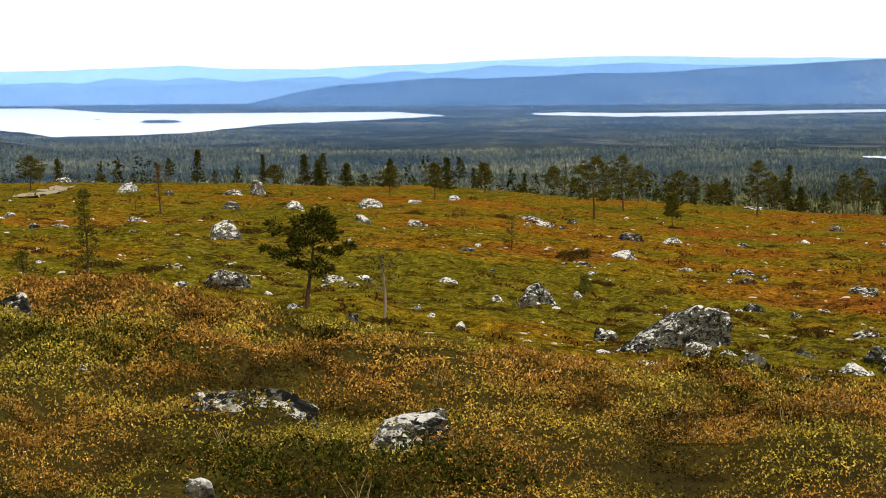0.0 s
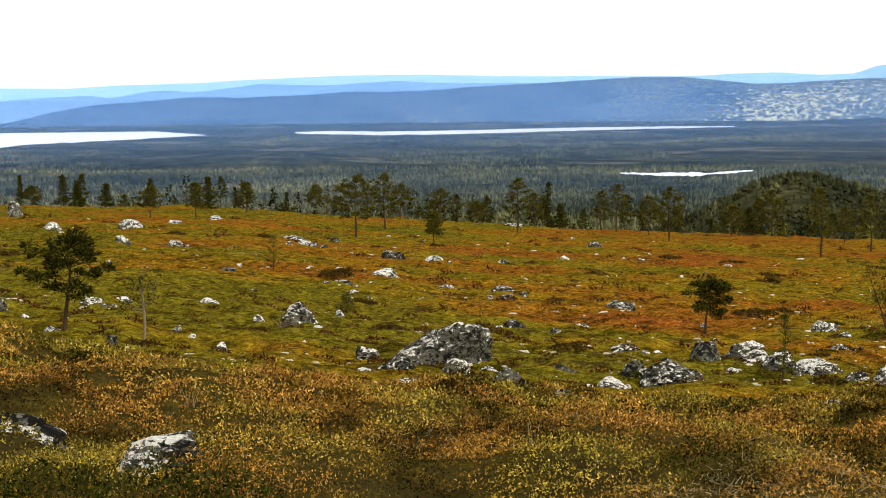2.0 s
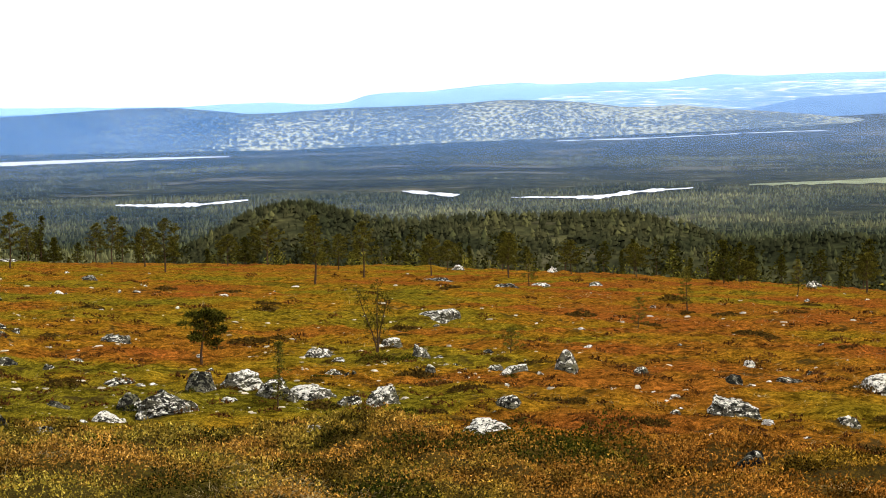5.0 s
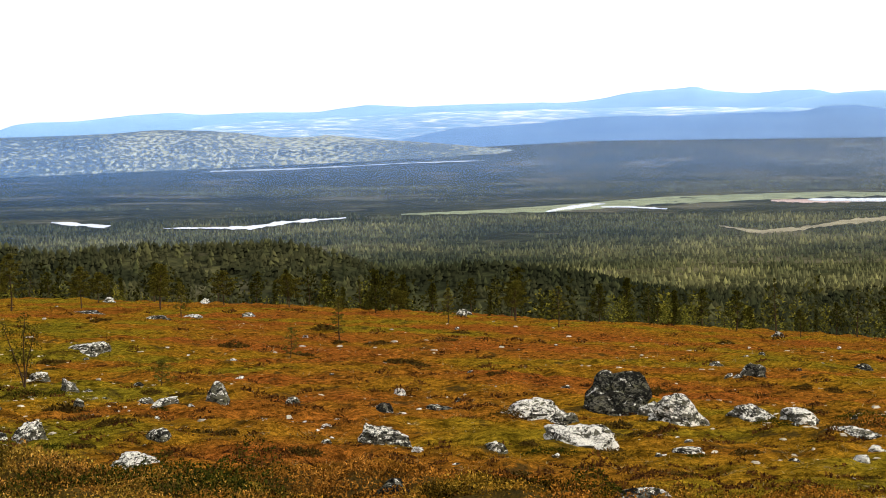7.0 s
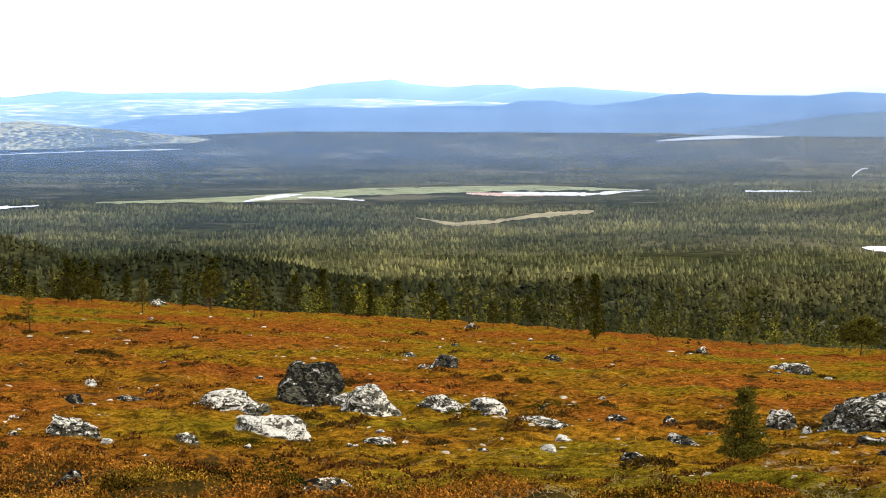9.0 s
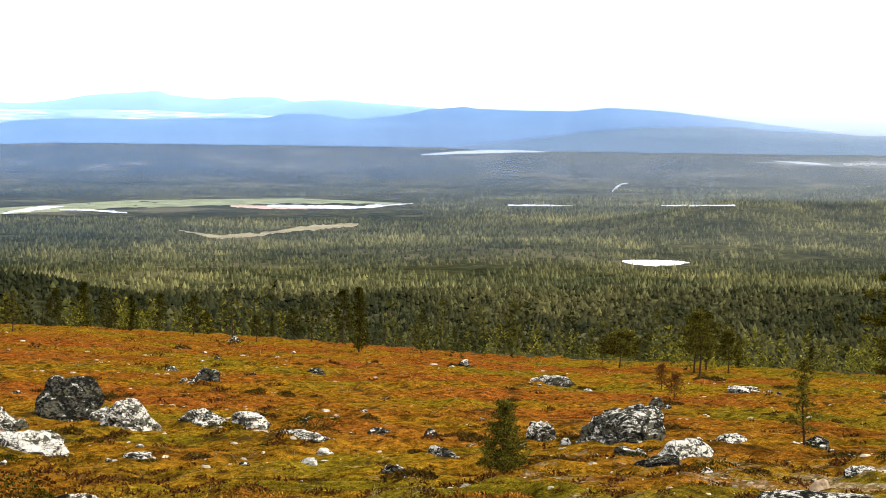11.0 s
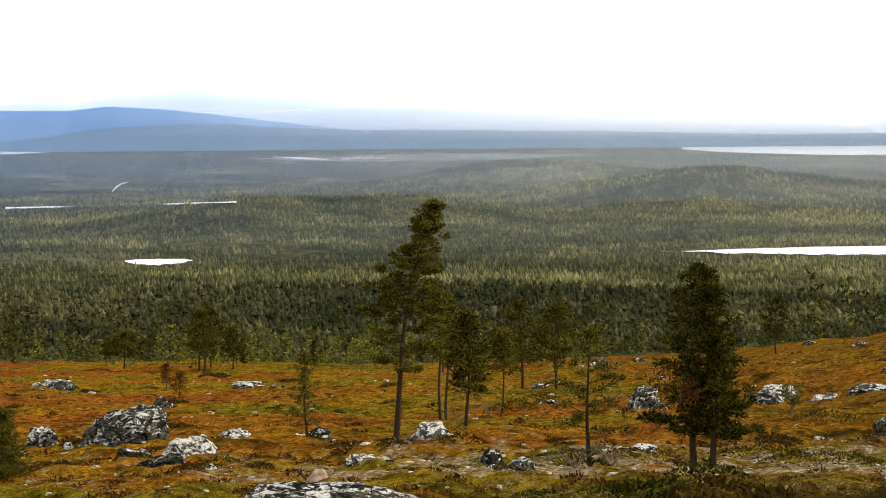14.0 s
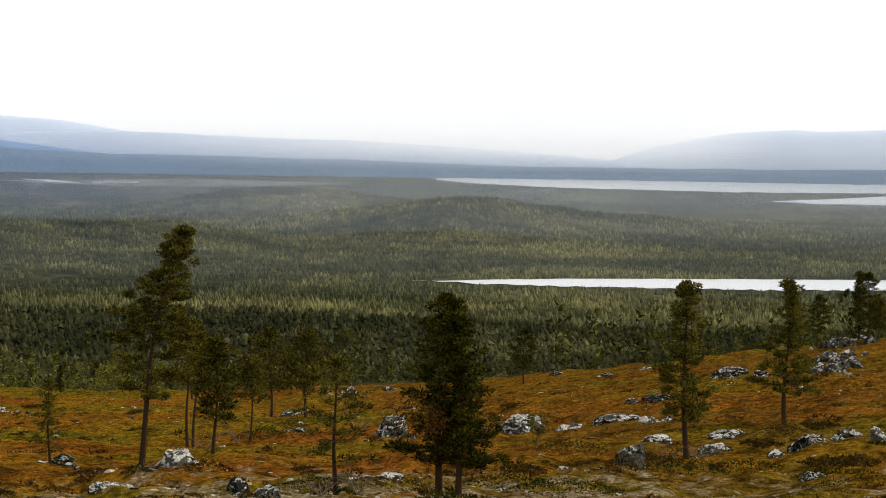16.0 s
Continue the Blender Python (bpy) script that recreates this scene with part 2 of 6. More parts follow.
def leafy(name, *stops, rough=0.6, west=None, patch=0, turn=(-0.05, 0.55), thin=0.35, spread=(0.64, 1.4)):
    """Leaves that vary from one to the next."""
    m, n, l, b = surface(name, rough)
    g = n.new("ShaderNodeNewGeometry")
    col = ramp(n, l, g.outputs["Random Per Island"], *stops)
    if patch:
        col = blend(n, l, 1.0, col, ramp(n, l, grain(n, l, place_of(n, l, (1, 1, 0.04)), patch, 3, 0.6), (0.36, (spread[0], 1.06 * spread[0], 1.15 * spread[0])), (0.52, (1.0, 1.0, 1.0)), (0.66, (spread[1], 0.95 * spread[1], 0.78 * spread[1]))), "MULTIPLY")
    if west:
        col = blend(n, l, 1.0, col, ramp(n, l, east_side(n, l, turn[1], turn[0]), (0.15, west), (0.6, (1, 1, 1))), "MULTIPLY")
    l.new(col, b.inputs["Base Color"])
    if thin:
        through_light, both = n.new("ShaderNodeBsdfTranslucent"), n.new("ShaderNodeMixShader")
        both.inputs[0].default_value = thin
        l.new(col, through_light.inputs[0])
        l.new(b.outputs[0], both.inputs[1])
        l.new(through_light.outputs[0], both.inputs[2])
        l.new(both.outputs[0], n["Material Output"].inputs[0])
    return m


def heath_leaf():
    m, n, l, b = surface("heath_leaf", 0.55)
    p = place_of(n, l)
    g = n.new("ShaderNodeNewGeometry")
    each = g.outputs["Random Per Island"]
    green = ramp(n, l, each, (0.0, (0.018, 0.017, 0.005)), (0.3, (0.075, 0.062, 0.010)), (0.8, (0.180, 0.135, 0.016)), (1.0, (0.29, 0.225, 0.045)))
    rust = ramp(n, l, each, (0.0, (0.024, 0.014, 0.006)), (0.3, (0.110, 0.056, 0.011)), (0.85, (0.205, 0.098, 0.016)), (1.0, (0.33, 0.190, 0.050)))
    patch = sums(n, l, "ADD", grain(n, l, p, 0.55, 4, 0.6), sums(n, l, "MULTIPLY", east_side(n, l), 0.035))
    col = blend(n, l, ramp(n, l, patch, (0.45, (0, 0, 0)), (0.55, (0.9, 0.9, 0.9))), green, rust)
    clump = grain(n, l, p, 1.7, 3, 0.5)
    col = blend(n, l, 1.0, col, ramp(n, l, clump, (0.39, (0.13, 0.16, 0.17)), (0.50, (1.0, 1.0, 1.0)), (0.66, (1.4, 1.4, 1.4))), "MULTIPLY")
    col = blend(n, l, 1.0, col, ramp(n, l, east_side(n, l), (0.5, (1.5, 1.45, 1.35)), (1.0, (1.5, 1.12, 0.8))), "MULTIPLY")
    l.new(col, b.inputs["Base Color"])
    return m


def tuft_leaf():
    m, n, l, b = surface("tuft_leaf", 0.7)
    p, col, mid, fine = heath_colour(n, l, 1.0, False)
    g = n.new("ShaderNodeNewGeometry")
    col = blend(n, l, 1.0, col, ramp(n, l, g.outputs["Random Per Island"], (0.0, (0.62, 0.6, 0.6)), (0.3, (0.9, 0.9, 0.9)), (1.0, (1.2, 1.2, 1.1))), "MULTIPLY")
    l.new(col, b.inputs["Base Color"])
    return m


def granite(name, pale):
    """Grey rock under black and white crusts of lichen; pale: how much of it is white."""
    m, n, l, b = surface(name, 0.9)
    inf = n.new("ShaderNodeObjectInfo")
    g = n.new("ShaderNodeNewGeometry")
    sh = n.new("ShaderNodeVectorMath")
    sh.operation = "ADD"
    l.new(place_of(n, l, (1, 1, 1.5)), sh.inputs[0])
    l.new(inf.outputs["Random"], sh.inputs[1])
    p = sh.outputs[0]

    def crusts(scale, detail, rough, warp):
        t = n.new("ShaderNodeTexNoise")
        for key, val in (("Scale", scale), ("Detail", detail), ("Roughness", rough), ("Distortion", warp)):
            t.inputs[key].default_value = val
        l.new(p, t.inputs["Vector"])
        return t.outputs[0]

    fine = crusts(28, 5, 0.7, 0)
    white = sums(n, l, "ADD", sums(n, l, "MULTIPLY", crusts(2.4, 5, 0.6, 0.8), 0.55), sums(n, l, "MULTIPLY", crusts(9.0, 6, 0.65, 0.8), 0.45))
    black = sums(n, l, "ADD", sums(n, l, "MULTIPLY", crusts(3.4, 5, 0.6, 1.4), 0.55), sums(n, l, "MULTIPLY", crusts(12.0, 6, 0.65, 1.0), 0.45))
    own = sums(n, l, "MULTIPLY", sums(n, l, "SUBTRACT", inf.outputs["Random"], 0.5), 0.07)
    up = n.new("ShaderNodeSeparateXYZ")
    l.new(g.outputs["Normal"], up.inputs[0])
    col = ramp(n, l, fine, (0.35, (0.035, 0.034, 0.026)), (0.62, (0.160, 0.152, 0.118)))
    moss = crusts(2.2, 6, 0.7, 0.5)
    col = blend(n, l, ramp(n, l, moss, (0.50, (0, 0, 0)), (0.60, (0.75, 0.75, 0.75))), col, (0.105, 0.100, 0.050))
    cover = sums(n, l, "ADD", sums(n, l, "ADD", white, own), sums(n, l, "MULTIPLY", up.outputs[2], 0.10))
    at = 0.572 + (0.4 - pale) * 0.14
    col = blend(n, l, ramp(n, l, cover, (at, (0, 0, 0)), (at + 0.018, (1, 1, 1))), col, ramp(n, l, fine, (0.3, (0.50, 0.475, 0.41)), (0.7, (0.84, 0.82, 0.74))))
    at = 0.508 + (pale - 0.4) * 0.09
    col = blend(n, l, ramp(n, l, sums(n, l, "SUBTRACT", black, own), (at, (0, 0, 0)), (at + 0.016, (0.97, 0.97, 0.97))), col, (0.010, 0.010, 0.009))
    warp = n.new("ShaderNodeVectorMath")
    warp.operation = "ADD"
    l.new(p, warp.inputs[0])
    l.new(sums(n, l, "MULTIPLY", black, 0.5), warp.inputs[1])
    cell = n.new("ShaderNodeTexVoronoi")
    cell.feature = "DISTANCE_TO_EDGE"
    cell.inputs["Scale"].default_value = 2.6
    l.new(warp.outputs[0], cell.inputs["Vector"])
    col = blend(n, l, ramp(n, l, cell.outputs["Distance"], (0.0, (0.9, 0.9, 0.9)), (0.045, (0, 0, 0))), col, (0.020, 0.019, 0.016))
    l.new(col, b.inputs["Base Color"])
    relief(n, l, b, sums(n, l, "ADD", black, fine), 0.9, 0.07)
    return m


def lake_water():
    m, n, l, b = surface("lake_water", 0.22)
    # pale base colour stands in for part of the sky's reflection
    b.inputs["Base Color"].default_value = (0.66, 0.68, 0.70, 1)
    b.inputs["Specular IOR Level"].default_value = 0.5
    relief(n, l, b, grain(n, l, place_of(n, l), 0.35, 3), 0.12, 0.3)
    return m


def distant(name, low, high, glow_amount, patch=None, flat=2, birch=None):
    """A far wooded ridge with blue haze painted into its colour; being a backdrop it also glows a little."""
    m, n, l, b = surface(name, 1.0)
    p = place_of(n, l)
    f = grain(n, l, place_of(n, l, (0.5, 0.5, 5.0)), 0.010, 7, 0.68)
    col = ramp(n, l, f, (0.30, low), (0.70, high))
    # patch: sunlit slopes painted into the ridge's colour and glow
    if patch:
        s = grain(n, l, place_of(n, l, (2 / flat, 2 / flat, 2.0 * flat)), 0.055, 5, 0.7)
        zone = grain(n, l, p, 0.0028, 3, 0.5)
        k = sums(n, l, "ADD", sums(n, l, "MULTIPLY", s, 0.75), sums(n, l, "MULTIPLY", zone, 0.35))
        if birch:  # bearings and colours between which the painted sunlight sets in along the ridge
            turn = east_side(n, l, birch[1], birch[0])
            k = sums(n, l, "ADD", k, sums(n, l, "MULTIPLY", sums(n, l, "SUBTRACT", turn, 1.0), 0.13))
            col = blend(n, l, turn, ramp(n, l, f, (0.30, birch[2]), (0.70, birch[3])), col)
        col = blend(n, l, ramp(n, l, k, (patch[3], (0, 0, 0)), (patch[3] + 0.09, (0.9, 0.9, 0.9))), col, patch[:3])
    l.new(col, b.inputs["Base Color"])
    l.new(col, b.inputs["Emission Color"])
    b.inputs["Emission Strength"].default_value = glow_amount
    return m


M_FELL, M_WOODS = fell_ground(), woods_ground()
M_LEAF, M_TUFT = heath_leaf(), tuft_leaf()
M_ROCK, M_ROCK_PALE, M_ROCK_DARK, M_ROCK_TAN = granite("lichened_granite", 0.4), granite("pale_lichened_granite", 0.62), granite("black_lichened_granite", -0.25), plain("tan_stone", (0.36, 0.26, 0.17), 0.9, 0.25, 14, 0.5, 0.02)
M_ROCK_GREY = granite("grey_lichened_granite", 0.12)
M_CHIP = plain("stone_chip", (0.38, 0.335, 0.25), 0.9, 0.6, 2.3, 0.5, 0.02)
M_BARK, M_DEAD = plain("pine_bark", (0.050, 0.031, 0.018), 0.95, 0.5, 30, 0.8, 0.02), plain("dead_wood", (0.17, 0.125, 0.085), 0.9, 0.35, 25, 0.5, 0.01)
M_NEEDLE = leafy("pine_needles", (0.0, (0.018, 0.018, 0.004)), (0.5, (0.082, 0.074, 0.011)), (1.0, (0.225, 0.190, 0.028)), thin=0.45)
M_DARK = leafy("dark_needles", (0.0, (0.009, 0.010, 0.002)), (0.6, (0.036, 0.036, 0.005)), (1.0, (0.125, 0.112, 0.014)))
M_PINE = leafy("far_pine_needles", (0.0, (0.012, 0.013, 0.003)), (0.5, (0.058, 0.052, 0.008)), (1.0, (0.175, 0.150, 0.022)))
M_YOUNG = leafy("young_pine_needles", (0.0, (0.020, 0.022, 0.004)), (0.5, (0.075, 0.072, 0.010)), (1.0, (0.205, 0.175, 0.028)))
M_RUST = leafy("rust_needles", (0.0, (0.05, 0.022, 0.006)), (1.0, (0.17, 0.07, 0.02)))
M_BIRCH = leafy("birch_leaves", (0.0, (0.022, 0.022, 0.004)), (1.0, (0.085, 0.066, 0.012)))
M_BIRCHWOOD = leafy("birch_foliage", (0.0, (0.045, 0.045, 0.008)), (0.6, (0.135, 0.128, 0.018)), (1.0, (0.250, 0.225, 0.034)), rough=0.8, patch=0.25, spread=(0.6, 1.4))
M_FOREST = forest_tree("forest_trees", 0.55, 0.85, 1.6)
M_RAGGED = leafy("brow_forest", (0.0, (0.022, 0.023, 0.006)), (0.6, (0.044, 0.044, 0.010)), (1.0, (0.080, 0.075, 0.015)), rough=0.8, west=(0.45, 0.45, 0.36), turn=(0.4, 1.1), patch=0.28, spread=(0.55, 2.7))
# over twice the stand's tone: brightness of hazy light put into the colour
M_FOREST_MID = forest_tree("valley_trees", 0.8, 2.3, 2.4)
M_SHRUB = leafy("crowberry_leaves", (0.0, (0.008, 0.011, 0.002)), (0.6, (0.026, 0.030, 0.004)), (1.0, (0.085, 0.078, 0.009)))
M_TUSSOCK = leafy("heather_leaves", (0.0, (0.020, 0.014, 0.004)), (0.6, (0.060, 0.036, 0.008)), (1.0, (0.13, 0.075, 0.014)))
M_CUSHION = leafy("red_heather_leaves", (0.0, (0.022, 0.010, 0.004)), (0.6, (0.068, 0.028, 0.008)), (1.0, (0.15, 0.060, 0.014)))
M_STRAW = leafy("dry_grass", (0.0, (0.16, 0.12, 0.06)), (1.0, (0.40, 0.32, 0.16)))
M_WALL, M_ROOF = plain("pale_wall", (0.72, 0.70, 0.68), 0.8, 0.1, 0.5), plain("grey_roof", (0.20, 0.19, 0.19), 0.8, 0.2, 0.5)
M_WATER = lake_water()
M_ROAD = plain("gravel_road", (0.36, 0.35, 0.32), 0.95, 0.2, 0.05)
M_ISLE = plain("island_woods", (0.05, 0.065, 0.085), 1.0, 0.4, 0.05, 0.5, 1)
M_FIELD = plain("pale_fields", (0.135, 0.14, 0.12), 0.95, 0.4, 0.012, 0.2, 1)
M_FLAT = plain("river_sand", (0.46, 0.34, 0.29), 0.95, 0.2, 0.05)
M_SAND, M_MEADOW, M_BOG = plain("sandy_path", (0.27, 0.22, 0.15), 0.95, 0.3, 3), plain("meadow_grass", (0.21, 0.23, 0.13), 0.95, 0.35, 0.03, 0.2, 1), plain("pale_mire", (0.25, 0.22, 0.14), 0.95, 0.3, 0.02, 0.2, 1)


# ---- mesh helpers ----
def mesh_of(name, verts, faces, mats, index=None, smooth=False):
    """A mesh from arrays; faces all have the same number of corners."""
    verts, faces = np.asarray(verts, np.float32), np.asarray(faces, np.int32)
    me = bpy.data.meshes.new(name)
    k = faces.shape[1]
    me.vertices.add(len(verts))
    me.vertices.foreach_set("co", verts.ravel())
    me.loops.add(faces.size)
    me.loops.foreach_set("vertex_index", faces.ravel())
    me.polygons.add(len(faces))
    me.polygons.foreach_set("loop_start", np.arange(0, faces.size, k, dtype=np.int32))
    me.polygons.foreach_set("loop_total", np.full(len(faces), k, np.int32))
    me.polygons.foreach_set("use_smooth", np.full(len(faces), smooth))
    for m in mats:
        me.materials.append(m)
    if index is not None:
        me.polygons.foreach_set("material_index", np.asarray(index, np.int32))
    me.update(calc_edges=True)
    return me


def child(name, me, parent, label=""):
    ob = new(name, me)
    ob.parent = parent
    return tagged(ob, label)


def polar(az, d):
    az = np.radians(az)
    return np.sin(az) * d, np.cos(az) * d


# ---- ground: one sheet from under the camera to the horizon ----
az_grid = np.r_[np.arange(-180, -14, 6.0), np.arange(-14, 80, 0.16), np.arange(80, 180, 6.0)]
d_grid = np.r_[0.002, 0.4, 2.0, np.geomspace(4.5, 7, 20), np.geomspace(7.05, 20, 190), np.geomspace(20.2, 42, 60), np.geomspace(42.5, 120, 160), np.geomspace(121, 330, 80), np.geomspace(340, 4900, 230)]


def ground_sheet():
    az, d = np.meshgrid(az_grid, d_grid, indexing="ij")
    x, y = polar(az, d)
    verts = np.stack([x, y, land(x, y)], -1).reshape(-1, 3)
    na, nd = len(az_grid), len(d_grid)
    i = np.arange(na)[:, None]
    j = np.arange(nd - 1)[None]
    k = (i + 1) % na
    faces = np.stack([i * nd + j, i * nd + j + 1, k * nd + j + 1, k * nd + j], -1).reshape(-1, 4)
    mid = np.broadcast_to((d_grid[:-1] + d_grid[1:])[None] / 2, (na, nd - 1))
    brow = np.interp(np.clip(az_grid, -14, 80), *BROW_FAR)[:, None]
    index = (mid > brow * 1.22).ravel()
    me = mesh_of("ground", verts, faces[:, ::-1], [M_FELL, M_WOODS], index, True)
    return tagged(new("ground", me), "heath-covered fell slope falling to a wooded valley", "ground", kind="structure")


ground_sheet()


# ---- water, meadows, the sandy path: thin sheets lying on the valley floor ----
def reach(az, el):
    """The distance at which the floor of the land lies at an angle el below the eye."""
    d = np.geomspace(700, 4850, 500)
    x, y = polar(az, d)
    ang = np.degrees(np.arctan2(land(x, y) - EYE, d))
    ok = np.where(ang >= el)[0]
    if not len(ok) or ok[0] == 0:
        return 4850.0 if not len(ok) else d[0]
    k = ok[0]
    return d[k - 1] + (d[k] - d[k - 1]) * (el - ang[k - 1]) / (ang[k] - ang[k - 1] + 1e-9)


SHEETS = []


def strip(name, label, category, mat, azs, near, far, lift=0.7, wobble=0.0, seed=0, steps=72):
    """A sheet between a near and a far shore; the shores are given as angles below the eye along a run of bearings."""
    SHEETS.append((azs, near, far))
    a = np.linspace(azs[0], azs[-1], steps)
    lo, hi = np.interp(a, azs, near), np.interp(a, azs, far)
    if category in ("river", "mire"):
        core, half = (lo + hi) / 2, (hi - lo) / 2 * np.clip(0.85 + 0.4 * bumps(a * 2.6, a * 0, 1.0, seed + 40) + 0.35 * bumps(a * 9, a * 0, 1.0, seed + 41), 0.12, 1.3)
        lo, hi = core - half, core + half
    rough = wobble * (bumps(a * 8, a * 0 + seed, 1.0, seed) + 0.6 * bumps(a * 25, a * 0, 1.0, seed + 1))
    rows = []
    for k in range(5):
        e = lo + (hi - lo) * k / 4 + rough * (1 - k / 4)
        d = np.array([reach(p, q) for p, q in zip(a, e)])
        x, y = polar(a, d)
        rows.append(np.stack([x, y, land(x, y) + lift], -1))
    v = np.array(rows)
    v[:, :, 2] = np.minimum(v[:, :, 2], v[:, :, 2].mean() + 30)
    n = steps
    i, j = np.meshgrid(np.arange(4), np.arange(n - 1), indexing="ij")
    top = np.stack([i * n + j, i * n + j + 1, (i + 1) * n + j + 1, (i + 1) * n + j], -1).reshape(-1, 4)
    me = mesh_of(name, v.reshape(-1, 3), top, [mat], None, True)
    return tagged(new(name, me), label, category, kind="structure")


LAKE = "wide pale lake in the valley reflecting white sky"
RIVER = "bright river reach winding through low woods"
strip("water", LAKE, "lake", M_WATER, [-18, -11.9, -11.3, -10.6, -9, -7, -4.7, -1.3, 0.05], [-1.8, -1.84, -1.9, -2.04, -2.03, -1.98, -1.76, -1.63, -1.56], [-1.27, -1.25, -1.26, -1.27, -1.4, -1.44, -1.44, -1.44, -1.55], wobble=0.012, seed=3)
strip("water", LAKE, "lake", M_WATER, [2.5, 3.4, 5, 7.2, 10, 12.6, 14.5], [-1.54, -1.57, -1.61, -1.59, -1.53, -1.48, -1.44], [-1.50, -1.48, -1.51, -1.49, -1.44, -1.42, -1.42], wobble=0.008, seed=5)
strip("water", RIVER, "river", M_WATER, [11.4, 12.4, 13.6, 15.0], [-2.72, -2.78, -2.79, -2.66], [-2.68, -2.69, -2.68, -2.62], wobble=0.01, seed=7)
strip("water", RIVER, "river", M_WATER, [19.2, 19.9, 20.6, 20.8], [-2.49, -2.58, -2.66, -2.6], [-2.45, -2.49, -2.56, -2.58], wobble=0.005, seed=8)
strip("water", RIVER, "river", M_WATER, [22.2, 23.4, 24.6, 25.4, 26.3, 27.2], [-2.70, -2.73, -2.79, -2.66, -2.58, -2.51], [-2.68, -2.68, -2.66, -2.55, -2.50, -2.48], wobble=0.006, seed=9)
strip("water", RIVER, "river", M_WATER, [32.7, 33.2, 33.8, 34.3], [-2.42, -2.36, -2.28, -2.22], [-2.38, -2.28, -2.20, -2.19], wobble=0.004, seed=10)
strip("water", RIVER, "river", M_WATER, [34.2, 35.0, 36.0], [-2.31, -2.33, -2.38], [-2.26, -2.27, -2.35], wobble=0.004, seed=11)
strip("water", RIVER, "river", M_WATER, [39.8, 41, 42.2, 43.8], [-2.17, -2.2, -2.21, -2.05], [-2.12, -2.12, -2.12, -2.02], wobble=0.004, seed=12)
strip("water", RIVER, "river", M_WATER, [23.5, 26, 28.8, 31], [-1.17, -1.14, -1.03, -0.98], [-1.14, -1.10, -1.0, -0.96], wobble=0.003, seed=13)
strip("water", LAKE, "lake", M_WATER, [44.0, 45.0, 46.0, 47.4], [-0.70, -0.66, -0.62, -0.57], [-0.68, -0.58, -0.53, -0.55], wobble=0.003, seed=14)
strip("water", RIVER, "river", M_WATER, [46.4, 47.5, 48.2], [-2.07, -2.06, -2.05], [-2.03, -2.02, -2.03], wobble=0.002, seed=15)
strip("water", RIVER, "river", M_WATER, [50.6, 51.6, 52.6], [-2.02, -2.0, -1.98], [-1.98, -1.96, -1.95], wobble=0.006, seed=16)
strip("water", "small bright tarn among spruce woods", "tarn", M_WATER, [49.55, 49.8, 50.4, 51.0, 51.4], [-3.555, -3.62, -3.66, -3.63, -3.55], [-3.52, -3.50, -3.49, -3.50, -3.53], lift=0.5, wobble=0.01, seed=17)
strip("water", "long narrow lake below a wooded hill", "lake", M_WATER, [64.2, 65.0, 66.2, 68.5, 71.5, 74, 77, 82], [-3.388, -3.40, -3.44, -3.46, -3.47, -3.45, -3.39, -3.37], [-3.38, -3.375, -3.32, -3.25, -3.20, -3.15, -3.10, -3.03], lift=0.5, wobble=0.02, seed=18)
strip("water", LAKE, "lake", M_WATER, [64.8, 66, 68.4, 73, 77, 82], [-0.60, -0.68, -0.76, -0.80, -0.76, -0.7], [-0.55, -0.52, -0.48, -0.40, -0.33, -0.3], wobble=0.006, seed=19)
strip("water", LAKE, "lake", M_WATER, [74.0, 75.4, 77, 82], [-1.04, -1.08, -1.07, -1.0], [-1.02, -0.95, -0.84, -0.8], wobble=0.006, seed=20)
strip("water", RIVER, "river", M_WATER, [53.6, 54.3, 55.1], [-0.74, -0.80, -0.83], [-0.72, -0.74, -0.80], wobble=0.003, seed=21)
MEADOW = "pale green riverside meadow on the valley floor"
strip("meadow", MEADOW, "meadow", M_MEADOW, [28.7, 31, 33, 36, 38.7, 40.6, 43.5], [-2.44, -2.42, -2.40, -2.22, -2.12, -2.06, -2.05], [-2.40, -2.33, -2.22, -2.02, -1.96, -1.92, -2.02], lift=0.35, wobble=0.02, seed=22)
strip("meadow", "pinkish sand flat beside the river", "sand flat", M_FLAT, [38.8, 39.6, 40.5, 42.2], [-2.18, -2.22, -2.22, -2.19], [-2.13, -2.13, -2.14, -2.16], lift=0.35, wobble=0.01, seed=23)
strip("meadow", "straw-coloured mire among the woods", "mire", M_BOG, [37.4, 38.5, 39.6, 40.7, 42.3], [-2.85, -3.05, -3.0, -2.84, -2.66], [-2.81, -2.96, -2.85, -2.68, -2.58], lift=0.35, wobble=0.02, seed=24)
# the sun on these fields is put into the sheet's pale colour
strip("meadow", "sunlit pale fields round the far hamlet", "meadow", M_FIELD, [53.0, 54.5, 56, 58, 60, 62.5], [-0.78, -0.84, -0.88, -0.88, -0.84, -0.74], [-0.76, -0.75, -0.70, -0.66, -0.68, -0.72], lift=0.35, wobble=0.012, seed=27)
strip("road", "thin pale gravel road through the far woods", "road", M_ROAD, [49.25, 49.35, 49.5, 49.68], [-1.64, -1.56, -1.44, -1.40], [-1.60, -1.48, -1.40, -1.385], lift=0.5, seed=26, steps=20)


